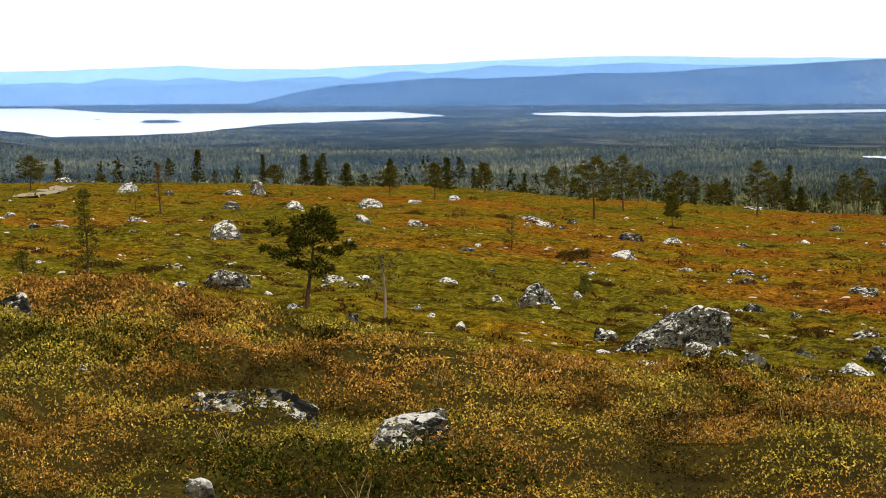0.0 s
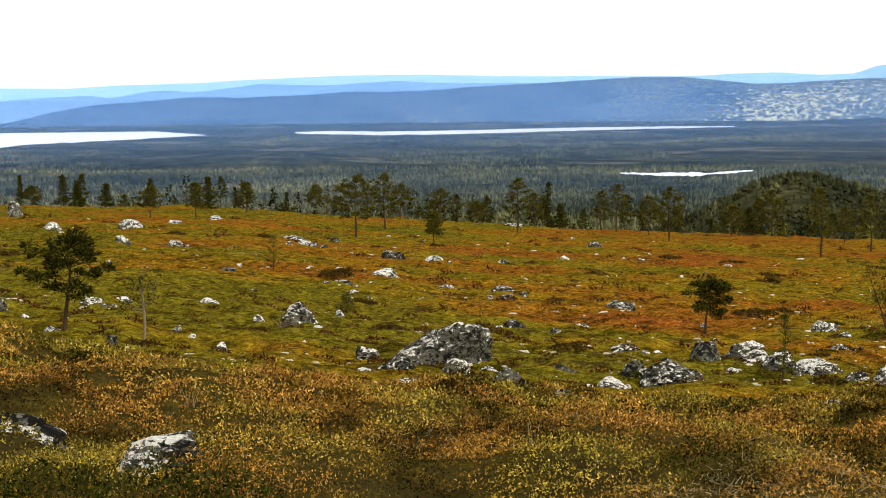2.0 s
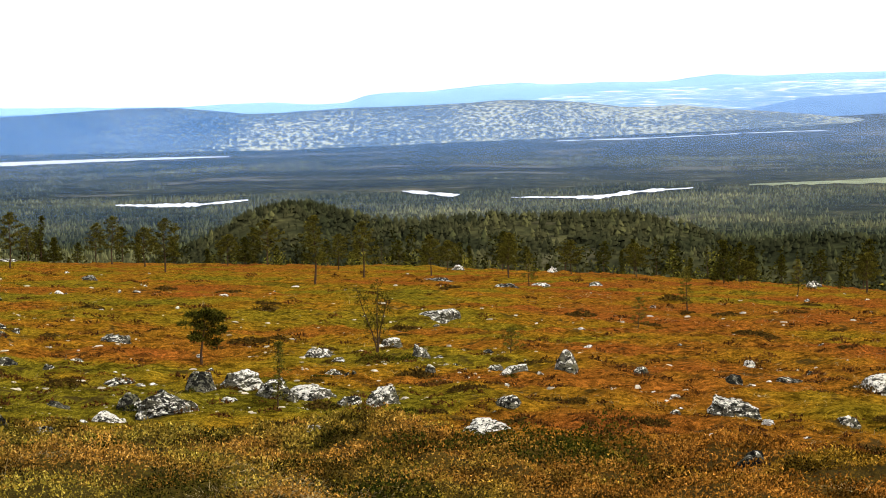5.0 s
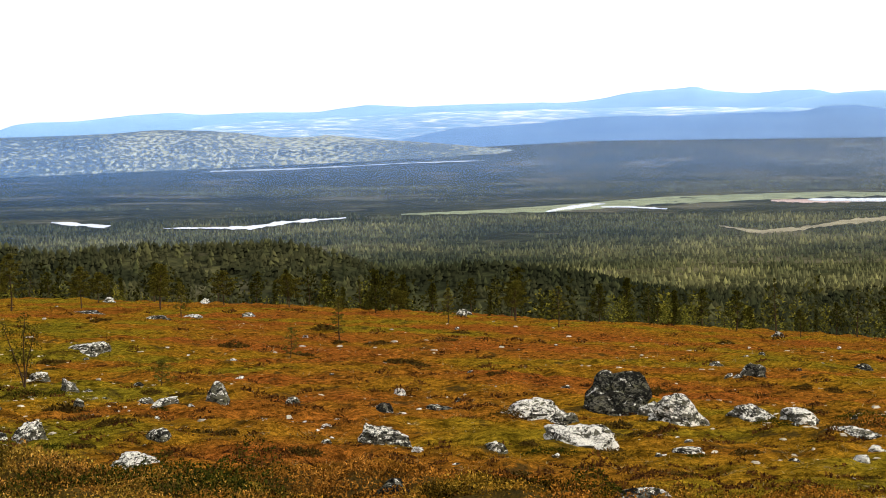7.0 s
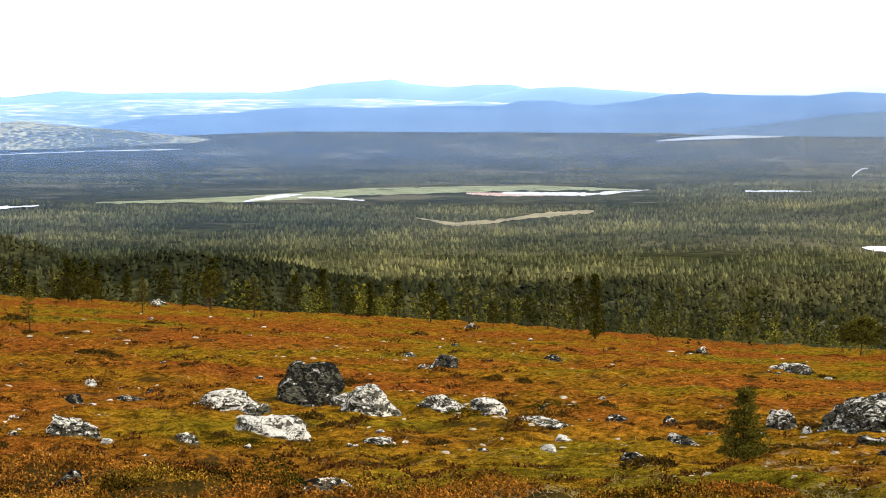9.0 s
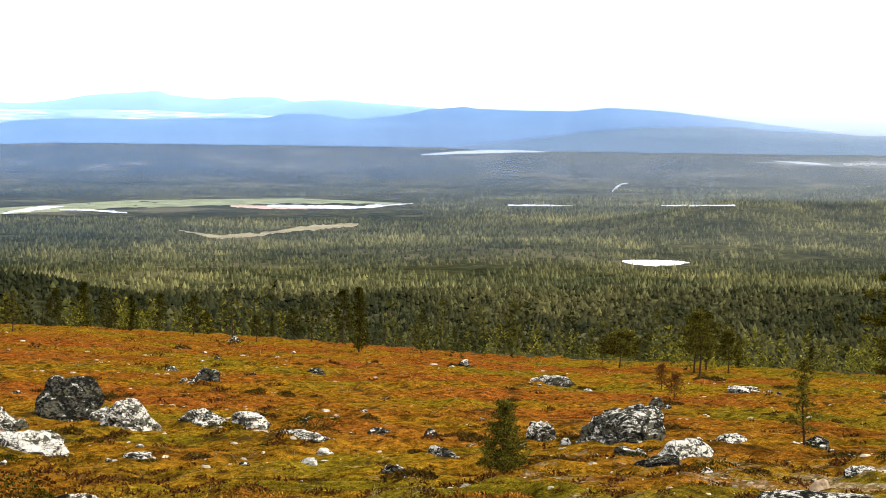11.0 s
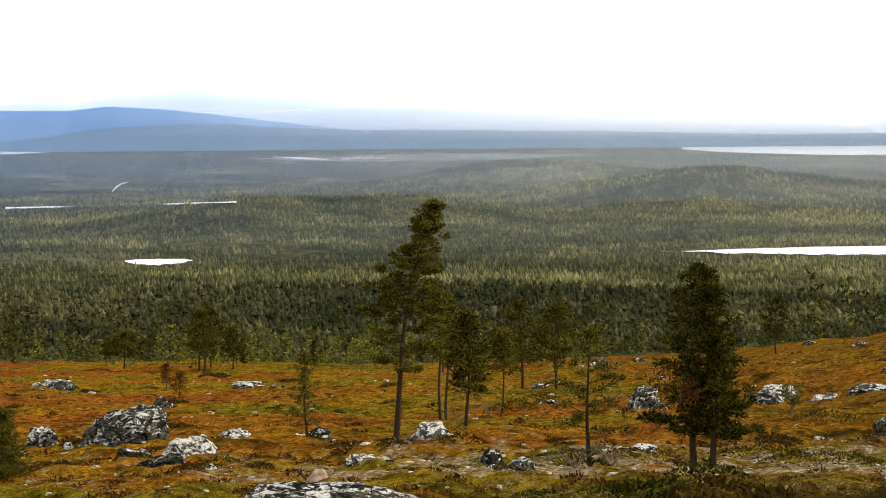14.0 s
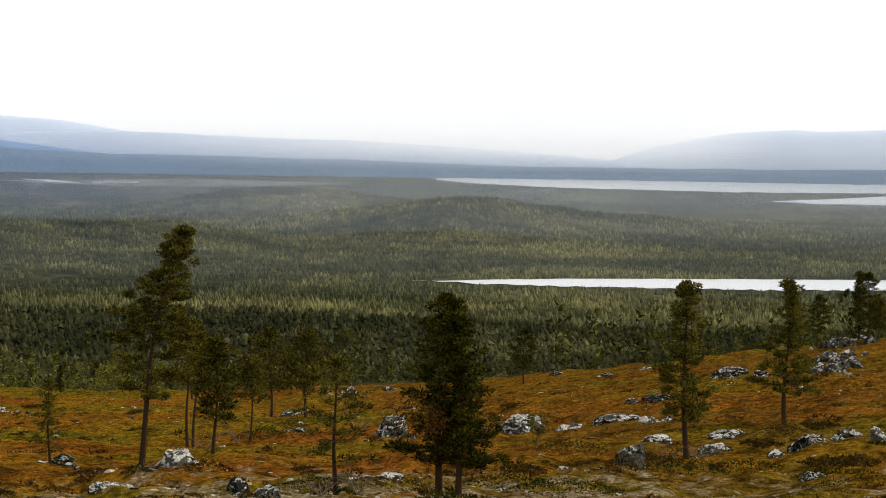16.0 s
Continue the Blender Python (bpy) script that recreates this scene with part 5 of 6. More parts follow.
# ---- trees ----
def tube(path, radii, sides=7):
    """A tapering tube along a path; its verts and faces."""
    path, radii = np.asarray(path, float), np.asarray(radii, float)
    along = np.gradient(path, axis=0)
    along /= np.linalg.norm(along, axis=1, keepdims=True) + 1e-9
    ref = np.where(np.abs(along[:, 2:3]) > 0.9, [[1.0, 0, 0]], [[0, 0, 1.0]])
    u = np.cross(along, ref)
    u /= np.linalg.norm(u, axis=1, keepdims=True) + 1e-9
    v = np.cross(along, u)
    t = np.linspace(0, 2 * math.pi, sides, endpoint=False)
    ring = path[:, None] + radii[:, None, None] * (np.cos(t)[None, :, None] * u[:, None] + np.sin(t)[None, :, None] * v[:, None])
    n = len(path)
    i, j = np.meshgrid(np.arange(n - 1), np.arange(sides), indexing="ij")
    k = (j + 1) % sides
    f = np.stack([i * sides + j, i * sides + k, (i + 1) * sides + k, (i + 1) * sides + j], -1).reshape(-1, 4)
    return ring.reshape(-1, 3), f


def join(parts):
    vs, fs, at = [], [], 0
    for v, f in parts:
        vs.append(v)
        fs.append(f + at)
        at += len(v)
    return np.concatenate(vs), np.concatenate(fs)


def blades(rng, p, way, length, width, spread, corners=4):
    """One slim four-cornered leaf at each point p, pointing roughly along way."""
    n = len(p)
    d = way + spread * rng.normal(size=(n, 3))
    d /= np.linalg.norm(d, axis=1, keepdims=True) + 1e-9
    s = np.cross(d, rng.normal(size=(n, 3)))
    s /= np.linalg.norm(s, axis=1, keepdims=True) + 1e-9
    L = (length * rng.uniform(0.6, 1.3, n))[:, None]
    W = (width * rng.uniform(0.7, 1.3, n))[:, None] / 2
    if corners == 3:
        return np.stack([p + s * W, p - s * W, p + d * L], 1).reshape(-1, 3), np.arange(3 * n).reshape(-1, 3)
    v = np.stack([p, p + d * L * 0.5 + s * W, p + d * L, p + d * L * 0.5 - s * W], 1)
    return v.reshape(-1, 3), np.arange(4 * n).reshape(-1, 4)


def conifer_parts(seed, h, w, habit):
    """Meshes of trunk, branches and crown for a pine or spruce of height h and crown width w."""
    rng = np.random.RandomState(seed)
    steps = 12
    s = np.linspace(0, 1, steps)
    lean = {"tall": 0.17, "bushy": 0.10, "thin": 0.03}.get(habit, 0.02) * h
    side = 1 if habit in ("tall", "bushy") else rng.choice([-1, 1])
    bow = 0.012 * h
    path = np.stack([side * lean * s**1.6 + bow * np.sin(s * 6 + seed), bow * np.cos(s * 5 + seed), s * h - 0.04], -1)
    r0 = max(0.0145 * h, 0.018) * {"bushy": 1.7, "fir": 0.9, "thin": 0.85, "tall": 0.92, "slim": 1.0, "sapling": 0.8, "dense": 1.25}.get(habit, 1.15)
    trunk = tube(path, r0 * (1 - 0.93 * s) ** 1.15 + 0.005, 8)
    low, power, count, rise, droop = {
        "bushy": (0.36, 0.3, 17, 0.40, 0.1), "tall": (0.30, 0.62, 66, 0.16, 0.25), "dense": (0.16, 0.85, 46, 0.22, 0.2), "fir": (0.03, 0.8, 60, 0.25, 0.1),
        "slender": (0.22, 0.7, 44, 0.22, 0.15), "slim": (0.20, 0.6, 26, 0.25, 0.2), "thin": (0.50, 0.5, 20, 0.25, 0.2), "scrub": (0.25, 0.4, 22, 0.4, 0.1),
        "sapling": (0.10, 0.5, 18, 0.7, 0.0), "pine": (0.30, 0.45, 30, 0.35, 0.1), "spruce": (0.08, 0.85, 44, 0.05, 0.25), "red": (0.2, 0.6, 22, 0.3, 0.1),
    }[habit]
    ball = {"bushy": 0.18, "tall": 0.17, "dense": 0.16, "slender": 0.17, "fir": 0.11, "sapling": 0.09, "slim": 0.12, "thin": 0.19, "scrub": 0.15, "red": 0.15}.get(habit, 0.24)
    gap = {"bushy": 0.27, "tall": 0.24, "dense": 0.18, "slender": 0.2, "fir": 0.11, "sapling": 0.12, "slim": 0.17, "thin": 0.22, "scrub": 0.24}.get(habit, 0.32)
    per = {"bushy": 120, "tall": 115, "dense": 80, "slender": 84, "fir": 44, "slim": 55, "sapling": 34, "thin": 70, "scrub": 46, "red": 26}.get(habit, 62)
    first = 0.3 if habit in ("dense", "fir", "spruce") else 0.5
    limbs, pts, dirs = [], [], []
    for k in range(count):
        f = low + (1 - low) * ((k + rng.uniform(0, 0.8)) / count)
        q = (f - low) / (1 - low)
        reach_out = w / 2 * max(0.14, (1 - q) ** power) * rng.uniform(*((0.35, 1.3) if habit in ("dense", "slender") else (0.55, 1.15)))
        if habit in ("bushy", "pine", "scrub"):
            reach_out = w / 2 * max(0.2, math.sin(math.pi * min(1, 0.30 + 0.72 * q)) ** 0.7) * rng.uniform(0.5, 1.12)
        if habit == "tall":
            reach_out = w / 2 * np.interp(q, [0, 0.12, 0.35, 0.7, 1], [0.4, 0.9, 0.85, 0.45, 0.10]) * rng.uniform(0.45, 1.15)
        if habit == "tall" and q < 0.3 and k % 2:
            continue
        az = k * 2.4 + rng.uniform(-0.5, 0.5)
        base = np.array([np.interp(f, s, path[:, c]) for c in range(3)])
        out = np.array([math.cos(az), math.sin(az), 0])
        t = np.linspace(0, 1, 5)[:, None]
        bend = rise * (0.6 + 0.8 * q)
        limb = base + out * reach_out * t + np.array([0, 0, 1.0]) * reach_out * (bend * t - droop * t * (1 - t) * 1.5) + rng.normal(size=(5, 3)) * 0.03 * reach_out * t
        limbs.append(tube(limb, np.linspace(max(0.22 * r0, 0.006), 0.003, 5), 4))
        m = max(2, int(round(reach_out / gap)))
        tt = np.linspace(first, 1.0, m) + rng.uniform(-0.08, 0.08, m)
        pts.append(np.stack([np.interp(tt, t[:, 0], limb[:, c]) for c in range(3)], -1) + rng.normal(size=(m, 3)) * ball * np.array([0.55, 0.55, 0.25]))
        dirs.append(np.tile(out * 0.5 + np.array([0, 0, 0.35]), (m, 1)))
    tip = path[-1] + np.array([[0, 0, -0.5], [0, 0, 0.0], [0.3, 0, -0.9], [-0.3, 0, -0.8]]) * ball
    pts.append(tip)
    dirs.append(np.tile([0, 0, 1.0], (4, 1)))
    P, Dn = np.concatenate(pts), np.concatenate(dirs)
    own = rng.uniform(0.7, 1.25, len(P))
    P, Dn, own = np.repeat(P, per, 0), np.repeat(Dn, per, 0), np.repeat(own, per)[:, None]
    r = rng.normal(size=P.shape)
    r /= np.linalg.norm(r, axis=1, keepdims=True)
    r *= rng.uniform(0.15, 1.0, (len(P), 1)) ** 0.6 * np.array([1.1, 1.1, 0.5])
    crown = blades(rng, P + r * own * ball * 0.9, Dn + 0.9 * r, ball * 0.7, ball * 0.22, 0.4)
    return trunk, limbs, crown


def grow(name, seed, h, w, habit, leaf, bark):
    """One tree of its own: trunk, branches and crown under an empty at its foot."""
    trunk, limbs, crown = conifer_parts(seed, h, w, habit)
    root = new(name)
    child("trunk", mesh_of("trunk", *trunk, [bark], None, True), root)
    if habit in ("bushy", "tall", "dense", "slender", "scrub", "fir", "thin"):
        for limb in limbs:
            child("limb", mesh_of("limb", *limb, [bark]), root)
    else:
        tagged(child("branchwork", mesh_of("branchwork", *join(limbs), [bark]), root), kind="stuff")
    child("crown", mesh_of("crown", *crown, [leaf]), root)
    return root


WORDS = {
    "bushy": ("pine_tree", "stunted bushy pine with a flat crown on heath"), "tall": ("pine_tree", "tall wind-leaned pine with ragged dark crown"),
    "dense": ("pine_tree", "dense dark pine with full needle crown"), "fir": ("young_pine", "small bushy young pine beside boulders"),
    "slender": ("pine_tree", "slender pine standing alone on the slope"), "slim": ("young_pine", "thin young pine with sparse needles"),
    "thin": ("pine_tree", "thin bare-stemmed pine with small ragged crown"), "scrub": ("pine_tree", "scraggly half-bare pine with twisted branches"),
    "sapling": ("pine_sapling", "low sparse pine sapling in heath"), "pine": ("pine_tree", "fell-edge pine with loose olive-green crown"),
    "spruce": ("spruce_tree", "dark narrow spruce at the fell edge"), "red": ("pine_tree", "dying pine with rust-brown needles"),
}


def stand(root, x, y, turn, size=(1, 1, 1)):
    root.matrix_world = Matrix.Translation((x, y, float(land(x, y)))) @ Matrix.Rotation(turn, 4, "Z") @ Matrix.Diagonal((*size, 1))
    return root


def tree(habit, x, y, h, w, seed):
    name, label = WORDS[habit]
    leaf = {"dense": M_DARK, "bushy": M_DARK, "spruce": M_DARK, "red": M_RUST, "pine": M_PINE, "fir": M_YOUNG, "sapling": M_YOUNG}.get(habit, M_NEEDLE)
    root = grow(name, seed, h, w, habit, leaf, M_BARK)
    if habit == "dense":
        rng = np.random.RandomState(seed + 5)
        P = np.array([-0.30 * w, -0.22 * w, 0.42 * h]) + rng.normal(size=(170, 3)) * np.array([0.07 * w, 0.06 * w, 0.05 * h])
        child("dead_needles", mesh_of("dead_needles", *blades(rng, P, np.tile([-0.4, -0.2, -0.3], (170, 1)), 0.13, 0.035, 0.6), [M_RUST]), root, "brown withered needles")
    stand(root, x, y, facing(x, y))
    return tagged(root, label, "tree", "trees on the fell")


def dead_pine(x, y, h, w, seed):
    """A broken silver stem with a few living low twigs."""
    rng = np.random.RandomState(seed)
    s = np.linspace(0, 1, 8)
    path = np.stack([0.02 * np.sin(s * 5) * h, 0.01 * np.cos(s * 4) * h, s * h], -1)
    root = new("dead_pine")
    child("trunk", mesh_of("trunk", *tube(path, 0.032 * h * (1 - 0.45 * s) ** 1.2 * 0.8, 8), [M_DEAD], None, True), root, "bleached broken stem")
    limbs, P, Dn = [], [], []
    for k in range(11):
        f = rng.uniform(0.35, 0.95)
        az = k * 2.4
        out = np.array([math.cos(az), 0.6 * math.sin(az), 0.12])
        base = np.array([np.interp(f, s, path[:, c]) for c in range(3)])
        L = w / 2 * rng.uniform(0.5, 1.05)
        t = np.linspace(0, 1, 5)[:, None]
        limb = base + out * L * t + np.array([0, 0, 0.25]) * L * t**2
        limbs.append(tube(limb, np.linspace(0.012, 0.003, 5), 4))
        m = 9
        P.append(limb[rng.randint(2, 5, m)] + rng.normal(size=(m, 3)) * 0.06)
        Dn.append(np.tile([0, 0, 0.6], (m, 1)))
    for limb in limbs:
        child("limb", mesh_of("limb", *limb, [M_DEAD]), root)
    P, Dn = np.repeat(np.concatenate(P), 5, 0), np.repeat(np.concatenate(Dn), 5, 0)
    child("foliage", mesh_of("foliage", *blades(rng, P + rng.normal(size=P.shape) * 0.03, Dn, 0.11, 0.03, 0.9), [M_NEEDLE]), root, "sparse olive needles")
    stand(root, x, y, facing(x, y))
    return tagged(root, "dead pine stem with sparse low branches", "tree", "trees on the fell")


def mountain_birch(x, y, h, w, seed):
    """Two or three thin leaning stems with small leaves."""
    rng = np.random.RandomState(seed)
    root = new("mountain_birch")
    P = []
    for k in range(3):
        s = np.linspace(0, 1, 8)
        tilt = (-0.28, 0.02, 0.16)[k]
        path = np.stack([tilt * h * s**1.1 + 0.02 * np.sin(7 * s + k), 0.05 * (k - 1) * s, s * h * (0.9, 1.0, 0.82)[k]], -1)
        child("stem", mesh_of("stem", *tube(path, 0.03 * (1 - 0.85 * s) + 0.004, 6), [M_BARK], None, True), root)
        for _ in range(42):
            f = rng.uniform(0.35, 1.0)
            P.append([np.interp(f, s, path[:, c]) for c in range(3)] + rng.normal(size=3) * np.array([0.13, 0.13, 0.09]) * w)
    P = np.repeat(np.array(P), 7, 0)
    P += rng.normal(size=P.shape) * 0.05
    child("crown", mesh_of("crown", *blades(rng, P, np.tile([0, 0, 0.3], (len(P), 1)), 0.085, 0.045, 1.0), [M_BIRCH]), root)
    stand(root, x, y, facing(x, y))
    return tagged(root, "leaning thin-stemmed mountain birch with sparse leaves", "tree", "trees on the fell")


def bare_scrub(x, y, high, wide, seed):
    """A bush of dead, twisted twigs."""
    rng = np.random.RandomState(seed)
    root = new("dead_scrub")
    for k in range(12):
        t = np.linspace(0, 1, 7)
        out = rng.uniform(-1, 1, 2) * wide / 2
        lift = high * rng.uniform(0.35, 1.0)
        wig = rng.uniform(0.04, 0.12, 2) * wide
        path = np.stack([out[0] * t ** 0.8 + wig[0] * np.sin(6 * t + k) * t, out[1] * t * 0.7 + wig[1] * np.sin(8 * t + 2 * k) * t, lift * np.sin(1.9 * t) * rng.uniform(0.5, 0.9)], -1)
        child("twig", mesh_of("twig", *tube(path, np.linspace(0.011, 0.003, 7), 5), [M_DEAD]), root)
    stand(root, x, y, facing(x, y))
    return tagged(root, "dead grey twigs at the foot of pines", "shrub", "dead scrub under the pines")


# habit, place, height and crown width of each tree
for n, (habit, x, y, h, w) in enumerate([
    ("bushy", -3.41, 52.82, 2.38, 2.14),
    ("slim", -10.22, 60.20, 2.65, 0.74),
    ("sapling", -11.61, 57.89, 0.67, 0.56),
    ("red", -19.69, 145.41, 3.34, 1.03),
    ("sapling", -21.63, 147.12, 2.09, 2.01),
    ("pine", -45.52, 230.93, 3.63, 3.19),
    ("spruce", -34.26, 291.60, 4.70, 2.49),
    ("spruce", -19.24, 291.78, 4.28, 2.48),
    ("spruce", -17.26, 291.74, 3.17, 1.98),
    ("spruce", -13.46, 291.63, 3.17, 2.48),
    ("pine", -5.04, 199.22, 2.81, 2.36),
    ("pine", -0.72, 197.23, 3.31, 1.68),
    ("spruce", 0.46, 252.57, 3.90, 2.56),
    ("pine", 5.09, 251.94, 3.55, 2.56),
    ("sapling", 3.16, 96.47, 1.49, 0.91),
    ("pine", 12.08, 167.48, 4.73, 4.26),
]):
    tree(habit, x, y, h, w, 520 + n)
for n, (habit, x, y, h, w) in enumerate([
    ("pine", 17.80, 206.33, 5.33, 2.80),
    ("pine", 18.11, 164.54, 2.56, 1.40),
    ("pine", 32.36, 286.19, 4.46, 3.91),
    ("pine", 15.42, 289.08, 3.93, 3.44),
    ("pine", 34.63, 229.63, 5.92, 3.54),
    ("pine", 45.12, 283.39, 4.60, 2.43),
    ("spruce", 46.81, 282.93, 6.38, 2.43),
    ("pine", 53.57, 279.25, 5.33, 2.90),
    ("pine", 54.85, 274.72, 6.23, 3.33),
    ("pine", 25.44, 270.95, 4.57, 3.69),
    ("pine", 37.27, 285.19, 2.89, 3.90),
    ("spruce", 48.43, 282.50, 3.27, 2.43),
    ("pine", -23.60, 291.81, 2.70, 2.98),
    ("sapling", 4.68, 69.07, 0.66, 0.45),
    ("bushy", 16.91, 69.49, 1.82, 1.36),
    ("sapling", 14.75, 52.29, 1.68, 0.44),
]):
    tree(habit, x, y, h, w, 536 + n)
for n, (habit, x, y, h, w) in enumerate([
    ("pine", 51.64, 170.96, 5.76, 2.54),
    ("pine", 62.31, 190.39, 5.27, 2.71),
    ("pine", 49.46, 219.43, 5.61, 3.43),
    ("pine", 54.22, 251.62, 4.68, 3.49),
    ("pine", 66.86, 260.15, 3.79, 3.64),
    ("pine", 73.22, 264.02, 5.72, 4.65),
    ("spruce", 70.20, 264.23, 3.34, 3.71),
    ("pine", 75.91, 241.74, 4.26, 2.58),
    ("pine", 71.23, 196.05, 4.07, 2.48),
    ("pine", 82.27, 220.90, 3.32, 2.40),
    ("pine", 76.69, 188.89, 4.26, 2.41),
    ("slim", 67.16, 160.80, 2.93, 1.42),
    ("sapling", 29.01, 71.33, 0.88, 0.83),
    ("pine", 78.71, 193.83, 3.91, 2.12),
    ("pine", 103.30, 215.67, 3.70, 3.65),
    ("pine", 95.50, 216.41, 3.66, 3.21),
]):
    tree(habit, x, y, h, w, 552 + n)
for n, (habit, x, y, h, w) in enumerate([
    ("slim", 61.44, 120.77, 2.83, 1.10),
    ("spruce", 98.33, 185.08, 4.21, 3.20),
    ("sapling", 46.73, 97.37, 1.58, 1.02),
    ("slim", 92.00, 159.57, 3.10, 1.75),
    ("slim", 97.70, 150.53, 3.51, 1.95),
    ("pine", 102.47, 187.98, 2.15, 2.17),
    ("pine", 108.83, 175.60, 3.76, 2.80),
    ("fir", 34.41, 32.83, 1.60, 1.29),
    ("pine", 121.33, 96.27, 4.50, 2.62),
    ("pine", 120.56, 102.87, 2.67, 3.23),
    ("pine", 122.74, 94.29, 3.03, 2.10),
    ("tall", 48.16, 31.43, 6.53, 2.89),
    ("slim", 48.59, 34.70, 2.38, 0.89),
    ("thin", 62.69, 38.96, 4.49, 1.20),
    ("thin", 61.63, 38.02, 4.15, 1.18),
    ("pine", 55.53, 33.52, 3.47, 1.21),
]):
    tree(habit, x, y, h, w, 568 + n)
for n, (habit, x, y, h, w) in enumerate([
    ("thin", 68.99, 40.08, 3.12, 1.52),
    ("pine", 92.64, 52.66, 4.46, 2.54),
    ("pine", 85.54, 46.82, 3.94, 2.65),
    ("scrub", 39.86, 21.02, 2.95, 1.53),
    ("dense", 41.35, 19.23, 4.34, 2.25),
    ("dense", 40.90, 18.55, 3.85, 1.85),
    ("pine", 115.54, 91.23, 4.36, 2.00),
    ("red", 79.72, 64.52, 1.17, 0.84),
    ("red", 88.57, 72.59, 1.40, 0.81),
    ("slender", 55.56, 18.38, 4.87, 1.74),
    ("slender", 66.29, 18.56, 4.64, 1.86),
    ("slender", 122.37, 28.62, 2.45, 2.04),
]):
    tree(habit, x, y, h, w, 584 + n)
dead_pine(-1.44, 50.83, 1.67, 1.10, 500)
mountain_birch(23.13, 69.25, 2.57, 1.09, 501)
dead_pine(57.73, 23.70, 0.96, 0.68, 502)
bare_scrub(57.40, 34.93, 0.73, 1.28, 1700)
bare_scrub(62.61, 36.83, 0.89, 1.18, 1701)
bare_scrub(44.23, 28.66, 0.43, 0.86, 1702)
bare_scrub(37.44, 20.07, 0.69, 1.27, 1703)
bare_scrub(41.70, 21.43, 0.89, 1.14, 1704)
bare_scrub(54.87, 18.67, 0.63, 1.10, 1705)
bare_scrub(54.65, 17.63, 0.54, 0.93, 1706)
bare_scrub(73.67, 37.74, 0.79, 1.35, 1707)
bare_scrub(2.11, 57.25, 0.46, 0.93, 1708)


# ---- belt of pines and spruces along the brow ----
def brow_belt(count):
    rng = np.random.RandomState(12)
    stock = []
    for k in range(7):
        habit = ("pine", "spruce", "pine", "slim", "pine", "spruce", "slim")[k]
        name, label = WORDS[habit]
        root = grow(name, 700 + k, 5.0, (2.2, 1.5, 1.9, 1.3, 2.4, 1.8, 1.6)[k], habit, M_DARK, M_BARK)
        tagged(root, label, "tree", "trees along the brow of the fell")
        stock.append(root)
    for k in range(count):
        az = -13.5 + 56 * (k + rng.uniform(0, 1)) / (count - 16) if k < count - 16 else rng.uniform(44, 80)
        b = float(np.interp(az, *BROW_FAR))
        d = b * rng.uniform(0.97, 1.18)
        x, y = (float(q) for q in polar(az, d))
        size = rng.uniform(0.38, 1.08)
        m = Matrix.Translation((x, y, float(land(x, y)) - 0.1)) @ Matrix.Rotation(rng.uniform(0, 6.28), 4, "Z")
        root = stock[k] if k < 7 else copy_thing(stock[k % 7], m)
        root.matrix_world = m @ Matrix.Diagonal((size, size, size * rng.uniform(0.9, 1.15), 1))


brow_belt(120)


# ---- a far hamlet on the valley floor ----
def hamlet():
    rng = np.random.RandomState(90)
    for k in range(9):
        az = 55.6 + 1.1 * k / 9 + rng.uniform(-0.04, 0.04)
        d = reach(az, -0.80 + rng.uniform(-0.03, 0.03))
        x, y = (float(q) for q in polar(az, d))
        w, dp, h = rng.uniform(9, 15), 8.0, rng.uniform(3.5, 5.5)
        root = new("house")
        bm = bmesh.new()
        bmesh.ops.create_cube(bm, size=1.0, matrix=Matrix.Translation((0, 0, h / 2)) @ Matrix.Diagonal((w, dp, h, 1)))
        me = bpy.data.meshes.new("wall")
        bm.to_mesh(me)
        bm.free()
        me.materials.append(M_WALL)
        child("wall", me, root)
        v = [(sx * (w / 2 + 0.4), sy * (dp / 2 + 0.5), h) for sx in (-1, 1) for sy in (-1, 1)] + [(-w / 2 - 0.4, 0, h + 2.4), (w / 2 + 0.4, 0, h + 2.4)]
        roof = bpy.data.meshes.new("roof")
        roof.from_pydata(v, [], [(0, 2, 5, 4), (1, 4, 5, 3), (0, 4, 1), (2, 3, 5), (0, 1, 3, 2)])
        roof.materials.append(M_ROOF)
        child("roof", roof, root)
        root.matrix_world = Matrix.Translation((x, y, float(land(x, y)) - 0.5)) @ Matrix.Rotation(facing(x, y) + rng.uniform(-0.4, 0.4), 4, "Z")
        tagged(root, "small pale house with grey roof in the far valley", "house", "houses of the hamlet")


hamlet()


